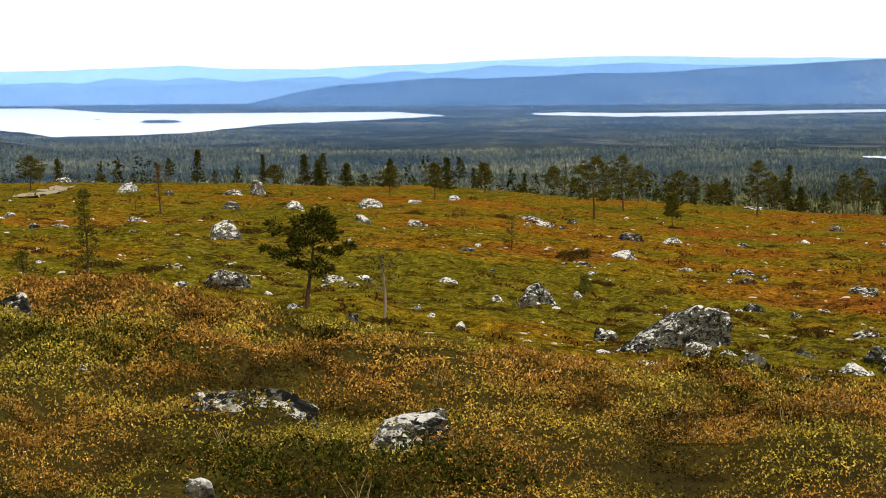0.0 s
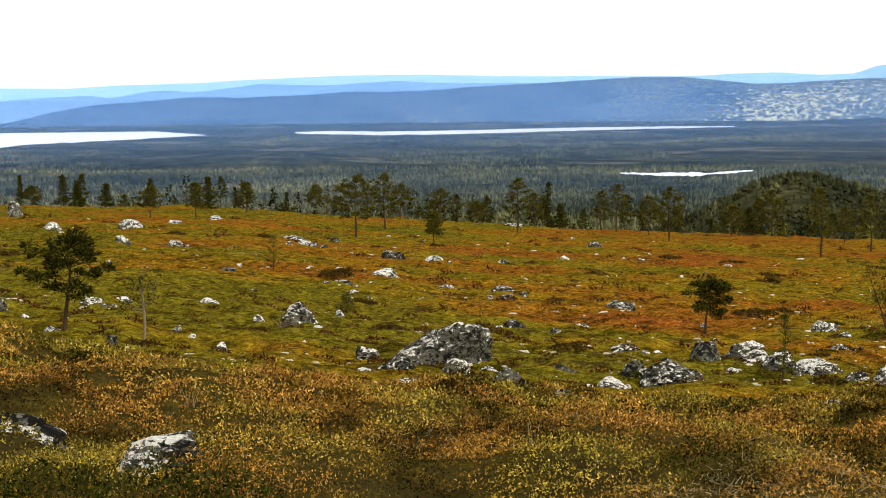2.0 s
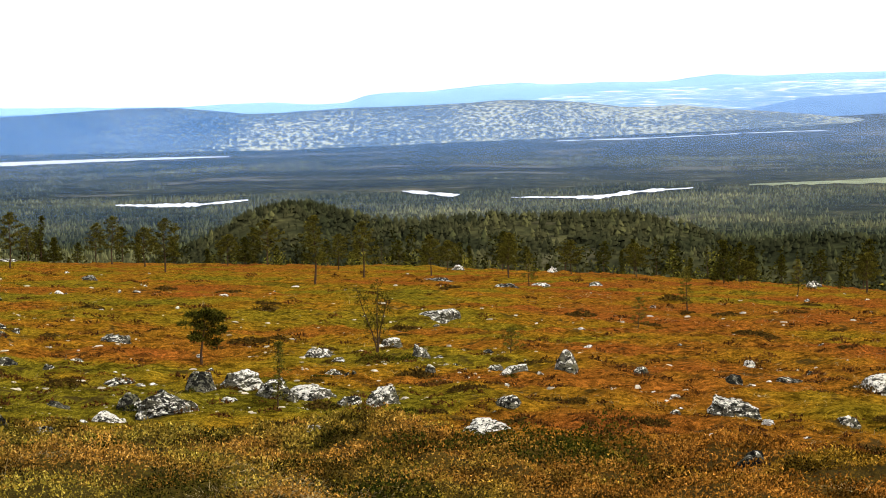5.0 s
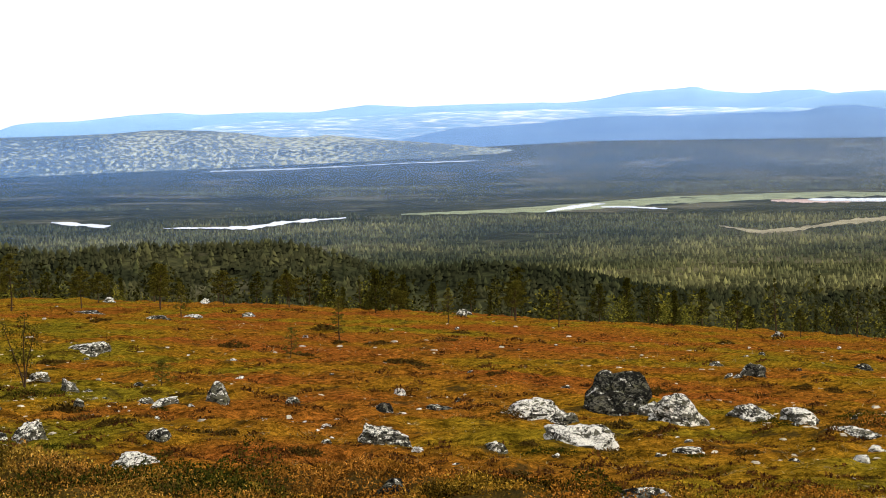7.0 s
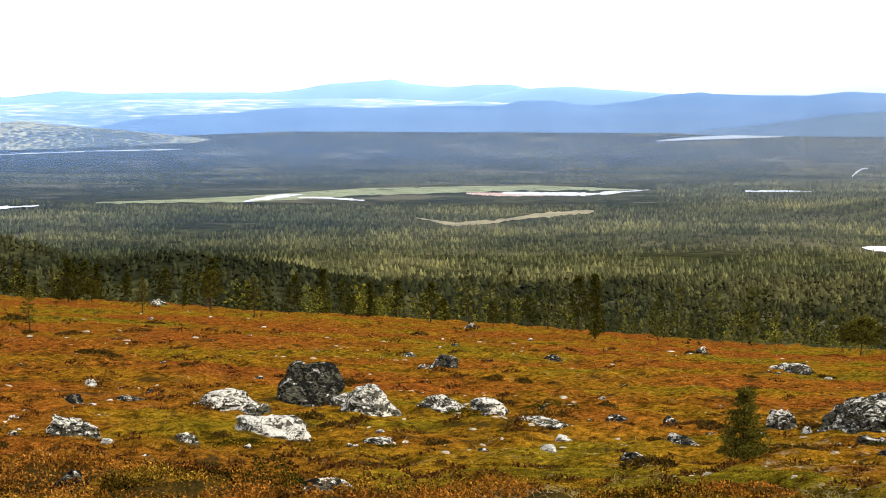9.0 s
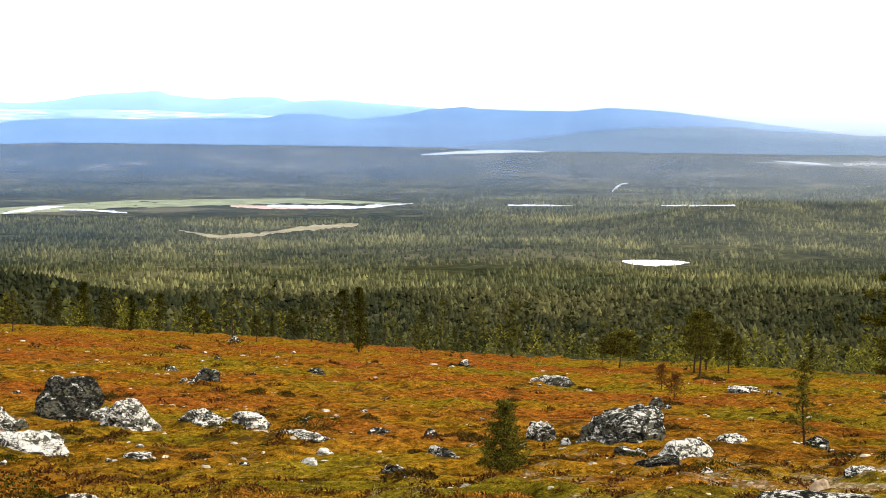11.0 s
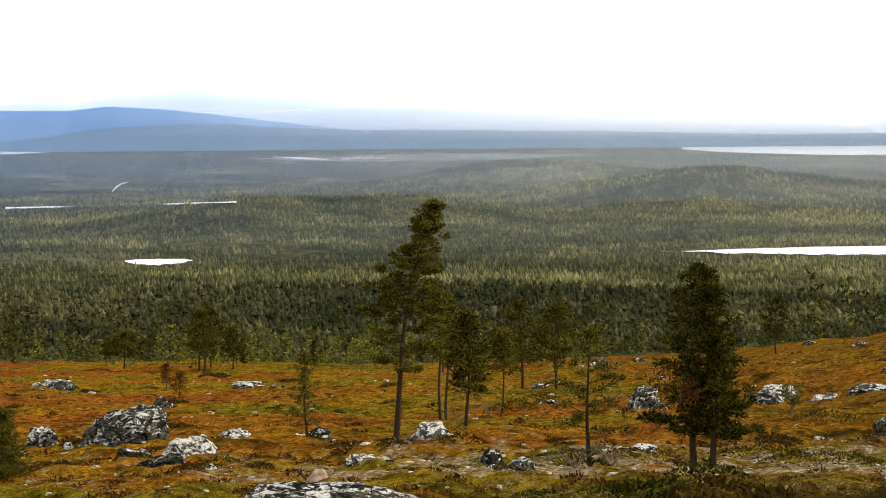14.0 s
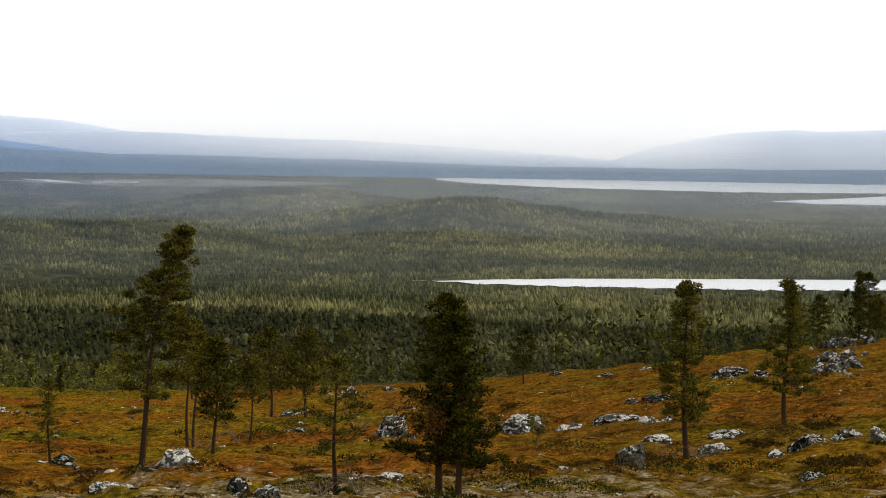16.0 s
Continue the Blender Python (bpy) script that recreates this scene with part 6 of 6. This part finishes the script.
# ---- woods on the slope and the valley floor ----
def woods(name, label, mat, seed, count, az0, az1, d0, d1, tall, tiers, sides, keep):
    """Many small conifers and birches in one mesh."""
    rng = np.random.RandomState(seed)
    az = rng.uniform(az0, az1, count * 3)
    d = np.sqrt(rng.uniform(d0**2, d1**2, count * 3))
    x, y = polar(az, d)
    ok = keep(x, y, az, d) & (d > 1.15 * np.interp(np.clip(az, -14, 80), *BROW_FAR))
    x, y = x[ok][:count], y[ok][:count]
    n = len(x)
    h = tall * rng.uniform(0.5, 1.25, n)
    wd = h * rng.uniform(0.20, 0.40, n)
    bluff = rng.uniform(0, 1, n) ** 0.7
    z = land(x, y) - 0.3
    t = np.linspace(0, 2 * math.pi, sides, endpoint=False)
    spin = rng.uniform(0, 6.28, n)
    V, Fc, at = [], [], 0
    for q in range(tiers):
        lo, hi = 0.05 + 0.80 * q / tiers, min(1.0, 0.08 + 0.85 * (q + 1.45) / tiers)
        rad = wd * ((1 - 0.78 * q / tiers) * (1 - bluff) + bluff * (0.75, 1.0, 0.8)[q % 3])
        ring = np.stack([x[:, None] + rad[:, None] * np.cos(t + spin[:, None] + q) * rng.uniform(0.65, 1.3, (n, sides)), y[:, None] + rad[:, None] * np.sin(t + spin[:, None] + q) * rng.uniform(0.65, 1.3, (n, sides)),
                         z[:, None] + h[:, None] * lo * rng.uniform(0.7, 1.3, (n, sides))], -1)
        tip = np.stack([x + rng.normal(size=n) * 0.04 * h, y, z + h * (hi if q < tiers - 1 else 1.0 - 0.12 * bluff)], -1)[:, None]
        V.append(np.concatenate([ring, tip], 1).reshape(-1, 3))
        b = at + np.arange(n)[:, None] * (sides + 1)
        j = np.arange(sides)
        Fc.append(np.stack([b + j, b + (j + 1) % sides, b + sides + 0 * j], -1).reshape(-1, 3))
        if q:
            Fc.append(np.stack([b[:, 0] - n * (sides + 1) + sides, b[:, 0], b[:, 0] + 1], -1))
        at += n * (sides + 1)
    me = mesh_of(name, np.concatenate(V), np.concatenate(Fc), [mat], None, True)
    return tagged(new(name, me), label, "forest", kind="stuff")


def dry_land(x, y, az, d):
    return bumps(x, y, 90, 21) + 0.5 * bumps(x, y, 30, 22) > -1.0


def clear_of_sheets(az, d, z, tall):
    """False on water and meadows, and where a tree would stand up in front of them."""
    el = np.degrees(np.arctan2(z - EYE, d))
    head = np.degrees(tall / d)
    ok = np.ones(len(az), bool)
    for azs, near, far in SHEETS:
        lo, hi = np.interp(az, azs, near), np.interp(az, azs, far)
        ok &= ~((az > azs[0]) & (az < azs[-1]) & (el > lo - 0.22 * head) & (el < hi + 0.01))
    return ok


def off_water(x, y, az, d):
    return (bumps(x, y, 160, 23) + 0.6 * bumps(x, y, 55, 24) > -0.95) & clear_of_sheets(az, d, land(x, y), 8.0)


def hill_woods(x, y, az, d):
    return off_water(x, y, az, d) & (az - 50 + 5 * bumps(x, y, 170, 33) + 4 * bumps(x, y, 50, 34) > 0)


def open_valley(x, y, az, d):
    el = np.degrees(np.arctan2(land(x, y) - EYE, d))
    ok = off_water(x, y, az, d) & (bumps(x, y, 260, 25) + 0.5 * bumps(x, y, 90, 26) > -0.1)
    return ok & ~((az > 10) & (az < 44) & (el > -3.05) & (el < -1.9) & (bumps(x, y, 120, 27) < 0.35))


def ragged_woods(label, mat, seed, count, per, near, far, az0, az1, tall, slim):
    """Nearest rows of the slope forest, each tree a heap of small sprays round its stem; near is a multiple of the brow's distance."""
    rng = np.random.RandomState(seed)
    az = rng.uniform(az0, az1, count * 4)
    d = np.sqrt(rng.uniform(150**2, far**2, count * 4))
    x, y = polar(az, d)
    ok = d > near * np.interp(np.clip(az, -14, 80), *BROW_FAR)
    if far < 500:
        ok &= bumps(x, y, 22, seed) > rng.uniform(-0.5, 0.6, len(x))
    x, y = x[ok][:count], y[ok][:count]
    n = len(x)
    h = tall * rng.uniform(0.45, 1.2, n)
    round_top = rng.rand(n)[:, None] < 0.45
    f = rng.uniform(0, 1, (n, per)) ** 0.9
    wide = h[:, None] * slim * rng.uniform(0.13, 0.23, (n, 1)) * np.where(round_top, 0.35 + np.sin(math.pi * (0.15 + 0.8 * f)), 0.12 + 1.1 * (1 - f))
    wide = wide * (0.75 + 0.4 * np.sin(f * 19 + rng.uniform(0, 6, (n, 1))))
    t = rng.uniform(0, 2 * math.pi, (n, per))
    r = wide * np.sqrt(rng.uniform(0.1, 1, (n, per)))
    P = np.stack([x[:, None] + r * np.cos(t), y[:, None] + r * np.sin(t), (land(x, y) - 0.2)[:, None] + h[:, None] * (0.10 + 0.9 * f)], -1).reshape(-1, 3)
    way = np.stack([np.cos(t), np.sin(t), 0.5 + 0 * t], -1).reshape(-1, 3)
    size = np.repeat(h * 0.085, per)
    v, fc = blades(rng, P, way, size * 1.3, size * 0.8, 0.5, 3)
    tagged(new("woods", mesh_of("woods", v, fc, [mat])), label, "forest", kind="stuff")


ragged_woods("ragged spruce, pine and birch below the brow", M_RAGGED, 40, 9600, 44, 1.03, 780, -15, 82, 4.8, 1.0)
ragged_woods("yellow-green young birches along the brow", M_BIRCHWOOD, 46, 1100, 60, 1.0, 400, 14, 62, 3.0, 1.5)
woods("woods", "dense slope forest of spruce, pine and yellowing birch", M_FOREST, 41, 40000, -15, 82, 600, 1150, 4.8, 2, 5, dry_land)
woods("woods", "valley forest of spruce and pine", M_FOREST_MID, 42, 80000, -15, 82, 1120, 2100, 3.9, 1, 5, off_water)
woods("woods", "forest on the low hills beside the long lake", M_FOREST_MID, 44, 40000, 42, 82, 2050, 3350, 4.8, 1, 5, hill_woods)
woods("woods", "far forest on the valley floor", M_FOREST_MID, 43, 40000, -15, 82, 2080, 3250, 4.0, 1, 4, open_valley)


# ---- heath: leafy dwarf shrubs on the near hump, tufts over the slope ----
def near_shrubs(count, per):
    """Low domed cushions of crowberry and bilberry, each a heap of small leaves, with dark gaps between."""
    rng = np.random.RandomState(61)
    az = rng.uniform(-14, 47, count * 3)
    d = np.sqrt(rng.uniform(6.8**2, 19**2, count * 3))
    x, y = polar(az, d)
    keep = (bumps(x, y, 1.3, 62) + 0.6 * bumps(x, y, 0.4, 63) > rng.uniform(-2.2, -0.2, len(x))) & (d > np.interp(az, [-14, 0, 20, 40], [6.8, 6.8, 8.0, 10.5]))
    x, y, d = x[keep][:count], y[keep][:count], d[keep][:count]
    n = len(x)
    wide, high = rng.uniform(0.08, 0.22, n), rng.uniform(0.03, 0.12, n)
    r, t = np.sqrt(rng.uniform(0, 1, (n, per))), rng.uniform(0, 2 * math.pi, (n, per))
    px, py = x[:, None] + r * np.cos(t) * wide[:, None] * 1.15, y[:, None] + r * np.sin(t) * wide[:, None]
    pz = land(px, py) + high[:, None] * (1 - r**2) * rng.uniform(0.55, 1.1, (n, per))
    P = np.stack([px, py, pz], -1).reshape(-1, 3)
    way = np.stack([0.7 * r * np.cos(t), 0.7 * r * np.sin(t), 0.55 + 0 * r], -1).reshape(-1, 3)
    size = np.repeat(0.0015 * d, per)
    v, f = blades(rng, P, way, size, size * 0.62, 0.55, 3)
    tagged(new("heath_shrubs", mesh_of("heath_shrubs", v, f, [M_LEAF])), "low leafy crowberry and bilberry shrubs turning red", "heath", kind="stuff")


def dry_grass(count):
    """Bleached grass blades and fallen twigs."""
    rng = np.random.RandomState(69)
    az, d = rng.uniform(-14, 79, count * 3), 8 / (1 - rng.uniform(0, 0.95, count * 3))
    x, y = polar(az, d)
    keep = (d < np.interp(az, *BROW_FAR)) & (bumps(x, y, 3.0, 68) + 0.5 * bumps(x, y, 0.9, 69) > 0.25)
    x, y, d = x[keep][:count], y[keep][:count], d[keep][:count]
    P = np.repeat(np.stack([x, y, land(x, y) + 0.01], -1), 3, 0)
    size = np.repeat(0.025 + 0.0024 * d, 3)
    P += rng.normal(size=P.shape) * size[:, None] * np.array([0.5, 0.5, 0.02])
    v, f = blades(rng, P, np.tile([0, 0, 0.22], (len(P), 1)), size, size * 0.085, 0.5 * np.array([1, 1, 0.4]), 3)
    tagged(new("dry_grass", mesh_of("dry_grass", v, f, [M_STRAW])), "bleached dry grass and twigs among the heath", "grass", kind="stuff")


def slope_tufts(count):
    rng = np.random.RandomState(64)
    az = rng.uniform(-14, 80, count * 2)
    d = np.interp(az, [36, 46], [30, 10]) / (1 - rng.uniform(0, 0.92, count * 2))
    x, y = polar(az, d)
    thick = bumps(x, y, 2.2, 65) + 0.7 * bumps(x, y, 0.8, 66)
    keep = (rng.uniform(-0.6, 1.0, len(x)) < thick) & (d < np.interp(az, *BROW_FAR))
    x, y, d = x[keep][:count], y[keep][:count], d[keep][:count]
    per = 6
    P = np.repeat(np.stack([x, y, land(x, y)], -1), per, 0)
    big = np.repeat(0.012 + d / 1500, per)
    P += rng.normal(size=P.shape) * (big * 1.3)[:, None] * np.array([1.4, 1.4, 0.1])
    v, f = blades(rng, P, np.tile([0, 0, 0.22], (len(P), 1)), big * 1.6, big * 0.7, 0.6 * np.array([1, 1, 0.35]), 3)
    tagged(new("heath_tufts", mesh_of("heath_tufts", v, f, [M_TUFT])), "low tufts of heather and dwarf birch", "heath", kind="stuff")


def shrub_mound(x, y, wide, high, seed, mat, label, leaf=0.022):
    """A dense low shrub: a heap of small leaves over dark stems."""
    rng = np.random.RandomState(seed)
    n = int(3.4 * wide / leaf**1.1 * 4)
    n = min(n, 9000)
    r, t = np.sqrt(rng.uniform(0, 1, n)), rng.uniform(0, 6.28, n)
    px, py = r * np.cos(t) * wide / 2, r * np.sin(t) * wide / 2 * 0.7
    top = high * (1 - r**2) * (0.75 + 0.35 * bumps(px, py, 0.16, seed))
    P = np.stack([px, py, top * np.sqrt(rng.uniform(0.25, 1, n))], -1)
    v, f = blades(rng, P, np.tile([0, 0, 0.7], (n, 1)), leaf, leaf * 0.6, 0.8, 3)
    root = new("dwarf_shrub", mesh_of("dwarf_shrub", v, f, [mat]))
    root.matrix_world = Matrix.Translation((x, y, float(land(x, y)) - 0.01)) @ Matrix.Rotation(facing(x, y), 4, "Z")
    return tagged(root, label, "shrub", "dwarf shrubs on the fell")


shrub_mound(-0.83, 8.34, 0.71, 0.30, 900, M_SHRUB, "dark green crowberry mat on the hump")
shrub_mound(-0.27, 8.52, 0.83, 0.35, 901, M_SHRUB, "dark green crowberry mat on the hump")
shrub_mound(0.17, 8.43, 0.43, 0.22, 902, M_SHRUB, "dark green crowberry mat on the hump")
shrub_mound(-2.04, 12.46, 0.86, 0.30, 903, M_SHRUB, "dark green crowberry mat on the hump")
shrub_mound(-1.64, 12.16, 0.64, 0.26, 904, M_SHRUB, "dark green crowberry mat on the hump")
shrub_mound(-0.57, 8.36, 0.71, 0.30, 905, M_SHRUB, "dark green crowberry mat on the hump")
shrub_mound(-0.06, 8.33, 0.51, 0.27, 906, M_SHRUB, "dark green crowberry mat on the hump")
shrub_mound(-0.81, 8.65, 0.45, 0.18, 907, M_SHRUB, "dark green crowberry mat on the hump")
shrub_mound(2.34, 16.26, 0.83, 0.19, 908, M_SHRUB, "dark green crowberry mat on the hump")
shrub_mound(-2.05, 12.05, 0.64, 0.18, 909, M_SHRUB, "dark green crowberry mat on the hump")
shrub_mound(4.37, 12.37, 0.75, 0.27, 910, M_SHRUB, "dark green crowberry mat on the hump")
shrub_mound(4.88, 11.98, 1.12, 0.30, 911, M_SHRUB, "dark green crowberry mat on the hump")
shrub_mound(5.06, 11.33, 0.78, 0.39, 912, M_SHRUB, "dark green crowberry mat on the hump")
shrub_mound(6.43, 14.04, 0.69, 0.36, 913, M_SHRUB, "dark green crowberry mat on the hump")
shrub_mound(7.64, 11.45, 0.43, 0.29, 914, M_SHRUB, "dark green crowberry mat on the hump")
shrub_mound(4.94, 11.58, 0.85, 0.39, 915, M_SHRUB, "dark green crowberry mat on the hump")
shrub_mound(3.13, 9.26, 0.61, 0.20, 916, M_SHRUB, "dark green crowberry mat on the hump")
shrub_mound(2.11, 10.49, 0.42, 0.17, 917, M_SHRUB, "dark green crowberry mat on the hump")
shrub_mound(12.43, 5.59, 0.86, 0.12, 950, M_TUSSOCK, "low brown clump of dwarf birch", 0.06)
shrub_mound(12.31, 6.07, 0.72, 0.11, 951, M_SHRUB, "low green juniper and dwarf birch clump", 0.06)
shrub_mound(19.60, 10.84, 0.90, 0.13, 952, M_SHRUB, "low green juniper and dwarf birch clump", 0.06)
shrub_mound(43.30, 21.27, 2.88, 0.39, 953, M_TUSSOCK, "low brown clump of dwarf birch", 0.06)
shrub_mound(44.72, 19.06, 2.11, 0.34, 954, M_SHRUB, "low green juniper and dwarf birch clump", 0.06)
shrub_mound(42.91, 23.13, 2.11, 0.34, 955, M_SHRUB, "low green juniper and dwarf birch clump", 0.06)
shrub_mound(56.99, 22.33, 2.32, 0.40, 956, M_TUSSOCK, "low brown clump of dwarf birch", 0.06)
shrub_mound(52.47, 15.55, 2.22, 0.36, 957, M_SHRUB, "low green juniper and dwarf birch clump", 0.06)
shrub_mound(43.28, 17.03, 2.77, 0.35, 958, M_SHRUB, "low green juniper and dwarf birch clump", 0.06)
shrub_mound(51.35, 17.89, 2.36, 0.32, 959, M_TUSSOCK, "low brown clump of dwarf birch", 0.06)
shrub_mound(48.99, 12.19, 2.73, 0.38, 960, M_SHRUB, "low green juniper and dwarf birch clump", 0.06)
shrub_mound(50.33, 16.83, 2.59, 0.65, 961, M_SHRUB, "low green juniper and dwarf birch clump", 0.06)
shrub_mound(48.24, 17.57, 0.97, 0.42, 962, M_TUSSOCK, "low brown clump of dwarf birch", 0.06)
shrub_mound(22.85, 10.50, 1.08, 0.27, 963, M_SHRUB, "low green juniper and dwarf birch clump", 0.06)
shrub_mound(39.81, 21.00, 0.98, 0.34, 964, M_SHRUB, "low green juniper and dwarf birch clump", 0.06)
shrub_mound(38.61, 44.52, 2.08, 0.35, 965, M_TUSSOCK, "low brown clump of dwarf birch", 0.06)
shrub_mound(42.87, 48.95, 1.94, 0.35, 966, M_SHRUB, "low green juniper and dwarf birch clump", 0.06)
shrub_mound(36.99, 35.05, 0.83, 0.28, 967, M_SHRUB, "low green juniper and dwarf birch clump", 0.06)
shrub_mound(4.96, 55.65, 0.91, 0.27, 968, M_TUSSOCK, "low brown clump of dwarf birch", 0.06)
shrub_mound(10.60, 50.64, 0.98, 0.31, 969, M_SHRUB, "low green juniper and dwarf birch clump", 0.06)
shrub_mound(22.57, 67.29, 1.73, 0.35, 970, M_SHRUB, "low green juniper and dwarf birch clump", 0.06)
shrub_mound(22.54, 67.36, 1.73, 0.31, 971, M_TUSSOCK, "low brown clump of dwarf birch", 0.06)
shrub_mound(27.68, 43.03, 1.53, 0.22, 972, M_SHRUB, "low green juniper and dwarf birch clump", 0.06)
shrub_mound(43.90, 28.70, 0.85, 0.26, 973, M_SHRUB, "low green juniper and dwarf birch clump", 0.06)
shrub_mound(62.01, 17.33, 1.22, 0.38, 974, M_TUSSOCK, "low brown clump of dwarf birch", 0.06)
shrub_mound(68.93, 40.18, 1.30, 0.65, 975, M_SHRUB, "low green juniper and dwarf birch clump", 0.06)
shrub_mound(70.98, 39.35, 1.32, 0.88, 976, M_SHRUB, "low green juniper and dwarf birch clump", 0.06)
shrub_mound(-6.15, 56.37, 0.76, 0.38, 977, M_TUSSOCK, "low brown clump of dwarf birch", 0.06)
shrub_mound(71.78, 41.02, 1.35, 0.45, 978, M_SHRUB, "low green juniper and dwarf birch clump", 0.06)
for n, (x, y, w, h) in enumerate([
    (-6.66, 59.79, 1.27, 0.24),
    (2.27, 61.44, 0.85, 0.35),
    (6.61, 50.57, 2.54, 0.35),
    (-9.18, 97.13, 1.07, 0.35),
    (-1.21, 130.31, 0.71, 0.13),
    (-3.67, 65.95, 0.46, 0.07),
    (13.12, 87.36, 1.15, 0.10),
    (19.34, 132.01, 0.88, 0.14),
    (12.80, 54.35, 0.71, 0.34),
    (13.88, 55.16, 1.05, 0.22),
    (16.12, 52.19, 0.56, 0.17),
    (17.55, 50.51, 0.96, 0.29),
    (21.25, 68.45, 0.79, 0.15),
    (18.74, 61.70, 0.73, 0.12),
    (23.84, 68.01, 0.72, 0.29),
    (36.68, 103.61, 2.07, 0.23),
    (24.43, 60.33, 0.62, 0.19),
    (16.20, 42.53, 1.24, 0.20),
]):
    shrub_mound(x, y, w, h, 1500 + n, M_SHRUB if n % 3 else M_TUSSOCK, "dark dwarf shrubs hugging the foot of a boulder", 0.055)
for n, (x, y, w, h) in enumerate([
    (32.44, 52.93, 1.13, 0.35),
    (38.58, 48.27, 1.16, 0.35),
    (38.89, 47.75, 1.05, 0.30),
    (28.82, 42.31, 1.74, 0.28),
    (29.94, 40.26, 0.64, 0.05),
    (35.84, 42.59, 0.94, 0.12),
    (42.97, 45.81, 0.68, 0.08),
    (98.45, 97.11, 0.65, 0.17),
    (39.11, 30.43, 1.36, 0.31),
    (37.63, 30.01, 0.94, 0.11),
    (41.06, 34.46, 0.75, 0.20),
    (45.92, 28.07, 1.01, 0.34),
    (35.79, 20.85, 0.54, 0.16),
    (48.42, 34.30, 0.59, 0.22),
    (68.56, 33.00, 0.95, 0.35),
    (43.48, 21.94, 0.72, 0.07),
]):
    shrub_mound(x, y, w, h, 1518 + n, M_SHRUB if n % 3 else M_TUSSOCK, "dark dwarf shrubs hugging the foot of a boulder", 0.055)


def tussocks(count):
    """Dark cushions of heather and dwarf birch on the slope."""
    rng = np.random.RandomState(67)
    kinds = []
    for k in range(6):
        n = 420
        r, t = np.sqrt(rng.uniform(0, 1, n)), rng.uniform(0, 6.28, n)
        x, y = r * np.cos(t) * 0.5, r * np.sin(t) * 0.4
        P = np.stack([x, y, 0.16 * (1 - r**2) * rng.uniform(0.3, 1, n) * (1 + 0.6 * bumps(x, y, 0.2, k))], -1)
        v, f = blades(rng, P, np.tile([0, 0, 0.4], (n, 1)), 0.085, 0.05, 0.7, 3)
        kinds.append(mesh_of("tussock", v, f, [M_TUSSOCK]))
    made = 0
    while made < count:
        az, d = rng.uniform(-13, 79), 43 / (1 - rng.uniform(0, 0.74))
        if d > 0.95 * np.interp(az, *BROW_FAR):
            continue
        x, y = (float(q) for q in polar(az, d))
        size = rng.uniform(0.5, 1.5) * (0.7 + d / 150)
        ob = new("heather_tussock", kinds[made % 6])
        ob.matrix_world = Matrix.Translation((x, y, float(land(x, y)) - 0.02)) @ Matrix.Rotation(rng.uniform(0, 6.28), 4, "Z") @ Matrix.Diagonal((size, size, size * rng.uniform(0.5, 0.9), 1))
        tagged(ob, "dark brown cushion of heather and dwarf birch", "shrub", "heather tussocks on the slope")
        made += 1


def cushions(count, per):
    """Small dark-red cushions too many to count."""
    rng = np.random.RandomState(81)
    az = rng.uniform(-14, 80, count * 3)
    d = np.interp(az, [36, 46], [34, 16]) / (1 - rng.uniform(0, 0.85, count * 3))
    x, y = polar(az, d)
    ok = (d < np.interp(az, *BROW_FAR)) & (bumps(x, y, 5.0, 82) > rng.uniform(-0.8, 0.8, len(x)))
    x, y, d = x[ok][:count], y[ok][:count], d[ok][:count]
    n = len(x)
    wide = rng.uniform(0.08, 0.30, n) * np.interp(d, [16, 45, 200], [0.4, 0.9, 2.2])
    r, t = np.sqrt(rng.uniform(0, 1, (n, per))), rng.uniform(0, 2 * math.pi, (n, per))
    px, py = x[:, None] + r * np.cos(t) * wide[:, None] * 1.4, y[:, None] + r * np.sin(t) * wide[:, None]
    P = np.stack([px, py, land(px, py) + wide[:, None] * 0.42 * (1 - r**2) * rng.uniform(0.4, 1.1, (n, per))], -1).reshape(-1, 3)
    size = np.repeat(wide * 0.42, per)
    v, f = blades(rng, P, np.tile([0, 0, 0.4], (len(P), 1)), size, size * 0.6, 0.7, 3)
    tagged(new("heath_cushions", mesh_of("heath_cushions", v, f, [M_CUSHION])), "dark red-brown cushions of heather and bilberry", "heath", kind="stuff")


def grass_tuft(x, y, tall, seed):
    """A tuft of thin bleached stems leaning apart."""
    rng = np.random.RandomState(seed)
    root = new("grass_tuft")
    for k in range(7):
        t = np.linspace(0, 1, 6)
        lean = rng.uniform(-0.45, 0.45, 2)
        h = tall * rng.uniform(0.55, 1.0)
        path = np.stack([0.03 * rng.uniform(-1, 1) + lean[0] * h * t**1.6, 0.03 * rng.uniform(-1, 1) + lean[1] * h * t**1.6, h * t], -1)
        child("stem", mesh_of("stem", *tube(path, np.linspace(0.0022, 0.0008, 6), 4), [M_STRAW]), root)
    stand(root, x, y, 0.0)
    return tagged(root, "tuft of thin bleached grass stems in crowberry", "grass", "grass tufts on the hump")


tussocks(260)
cushions(3000, 36)
grass_tuft(-0.30, 8.07, 0.19, 1800)
grass_tuft(-1.00, 9.99, 0.13, 1801)
grass_tuft(0.41, 7.85, 0.11, 1802)
grass_tuft(-0.03, 12.18, 0.12, 1803)
grass_tuft(1.53, 9.86, 0.12, 1804)
near_shrubs(8800, 108)
dry_grass(16000)
slope_tufts(70000)
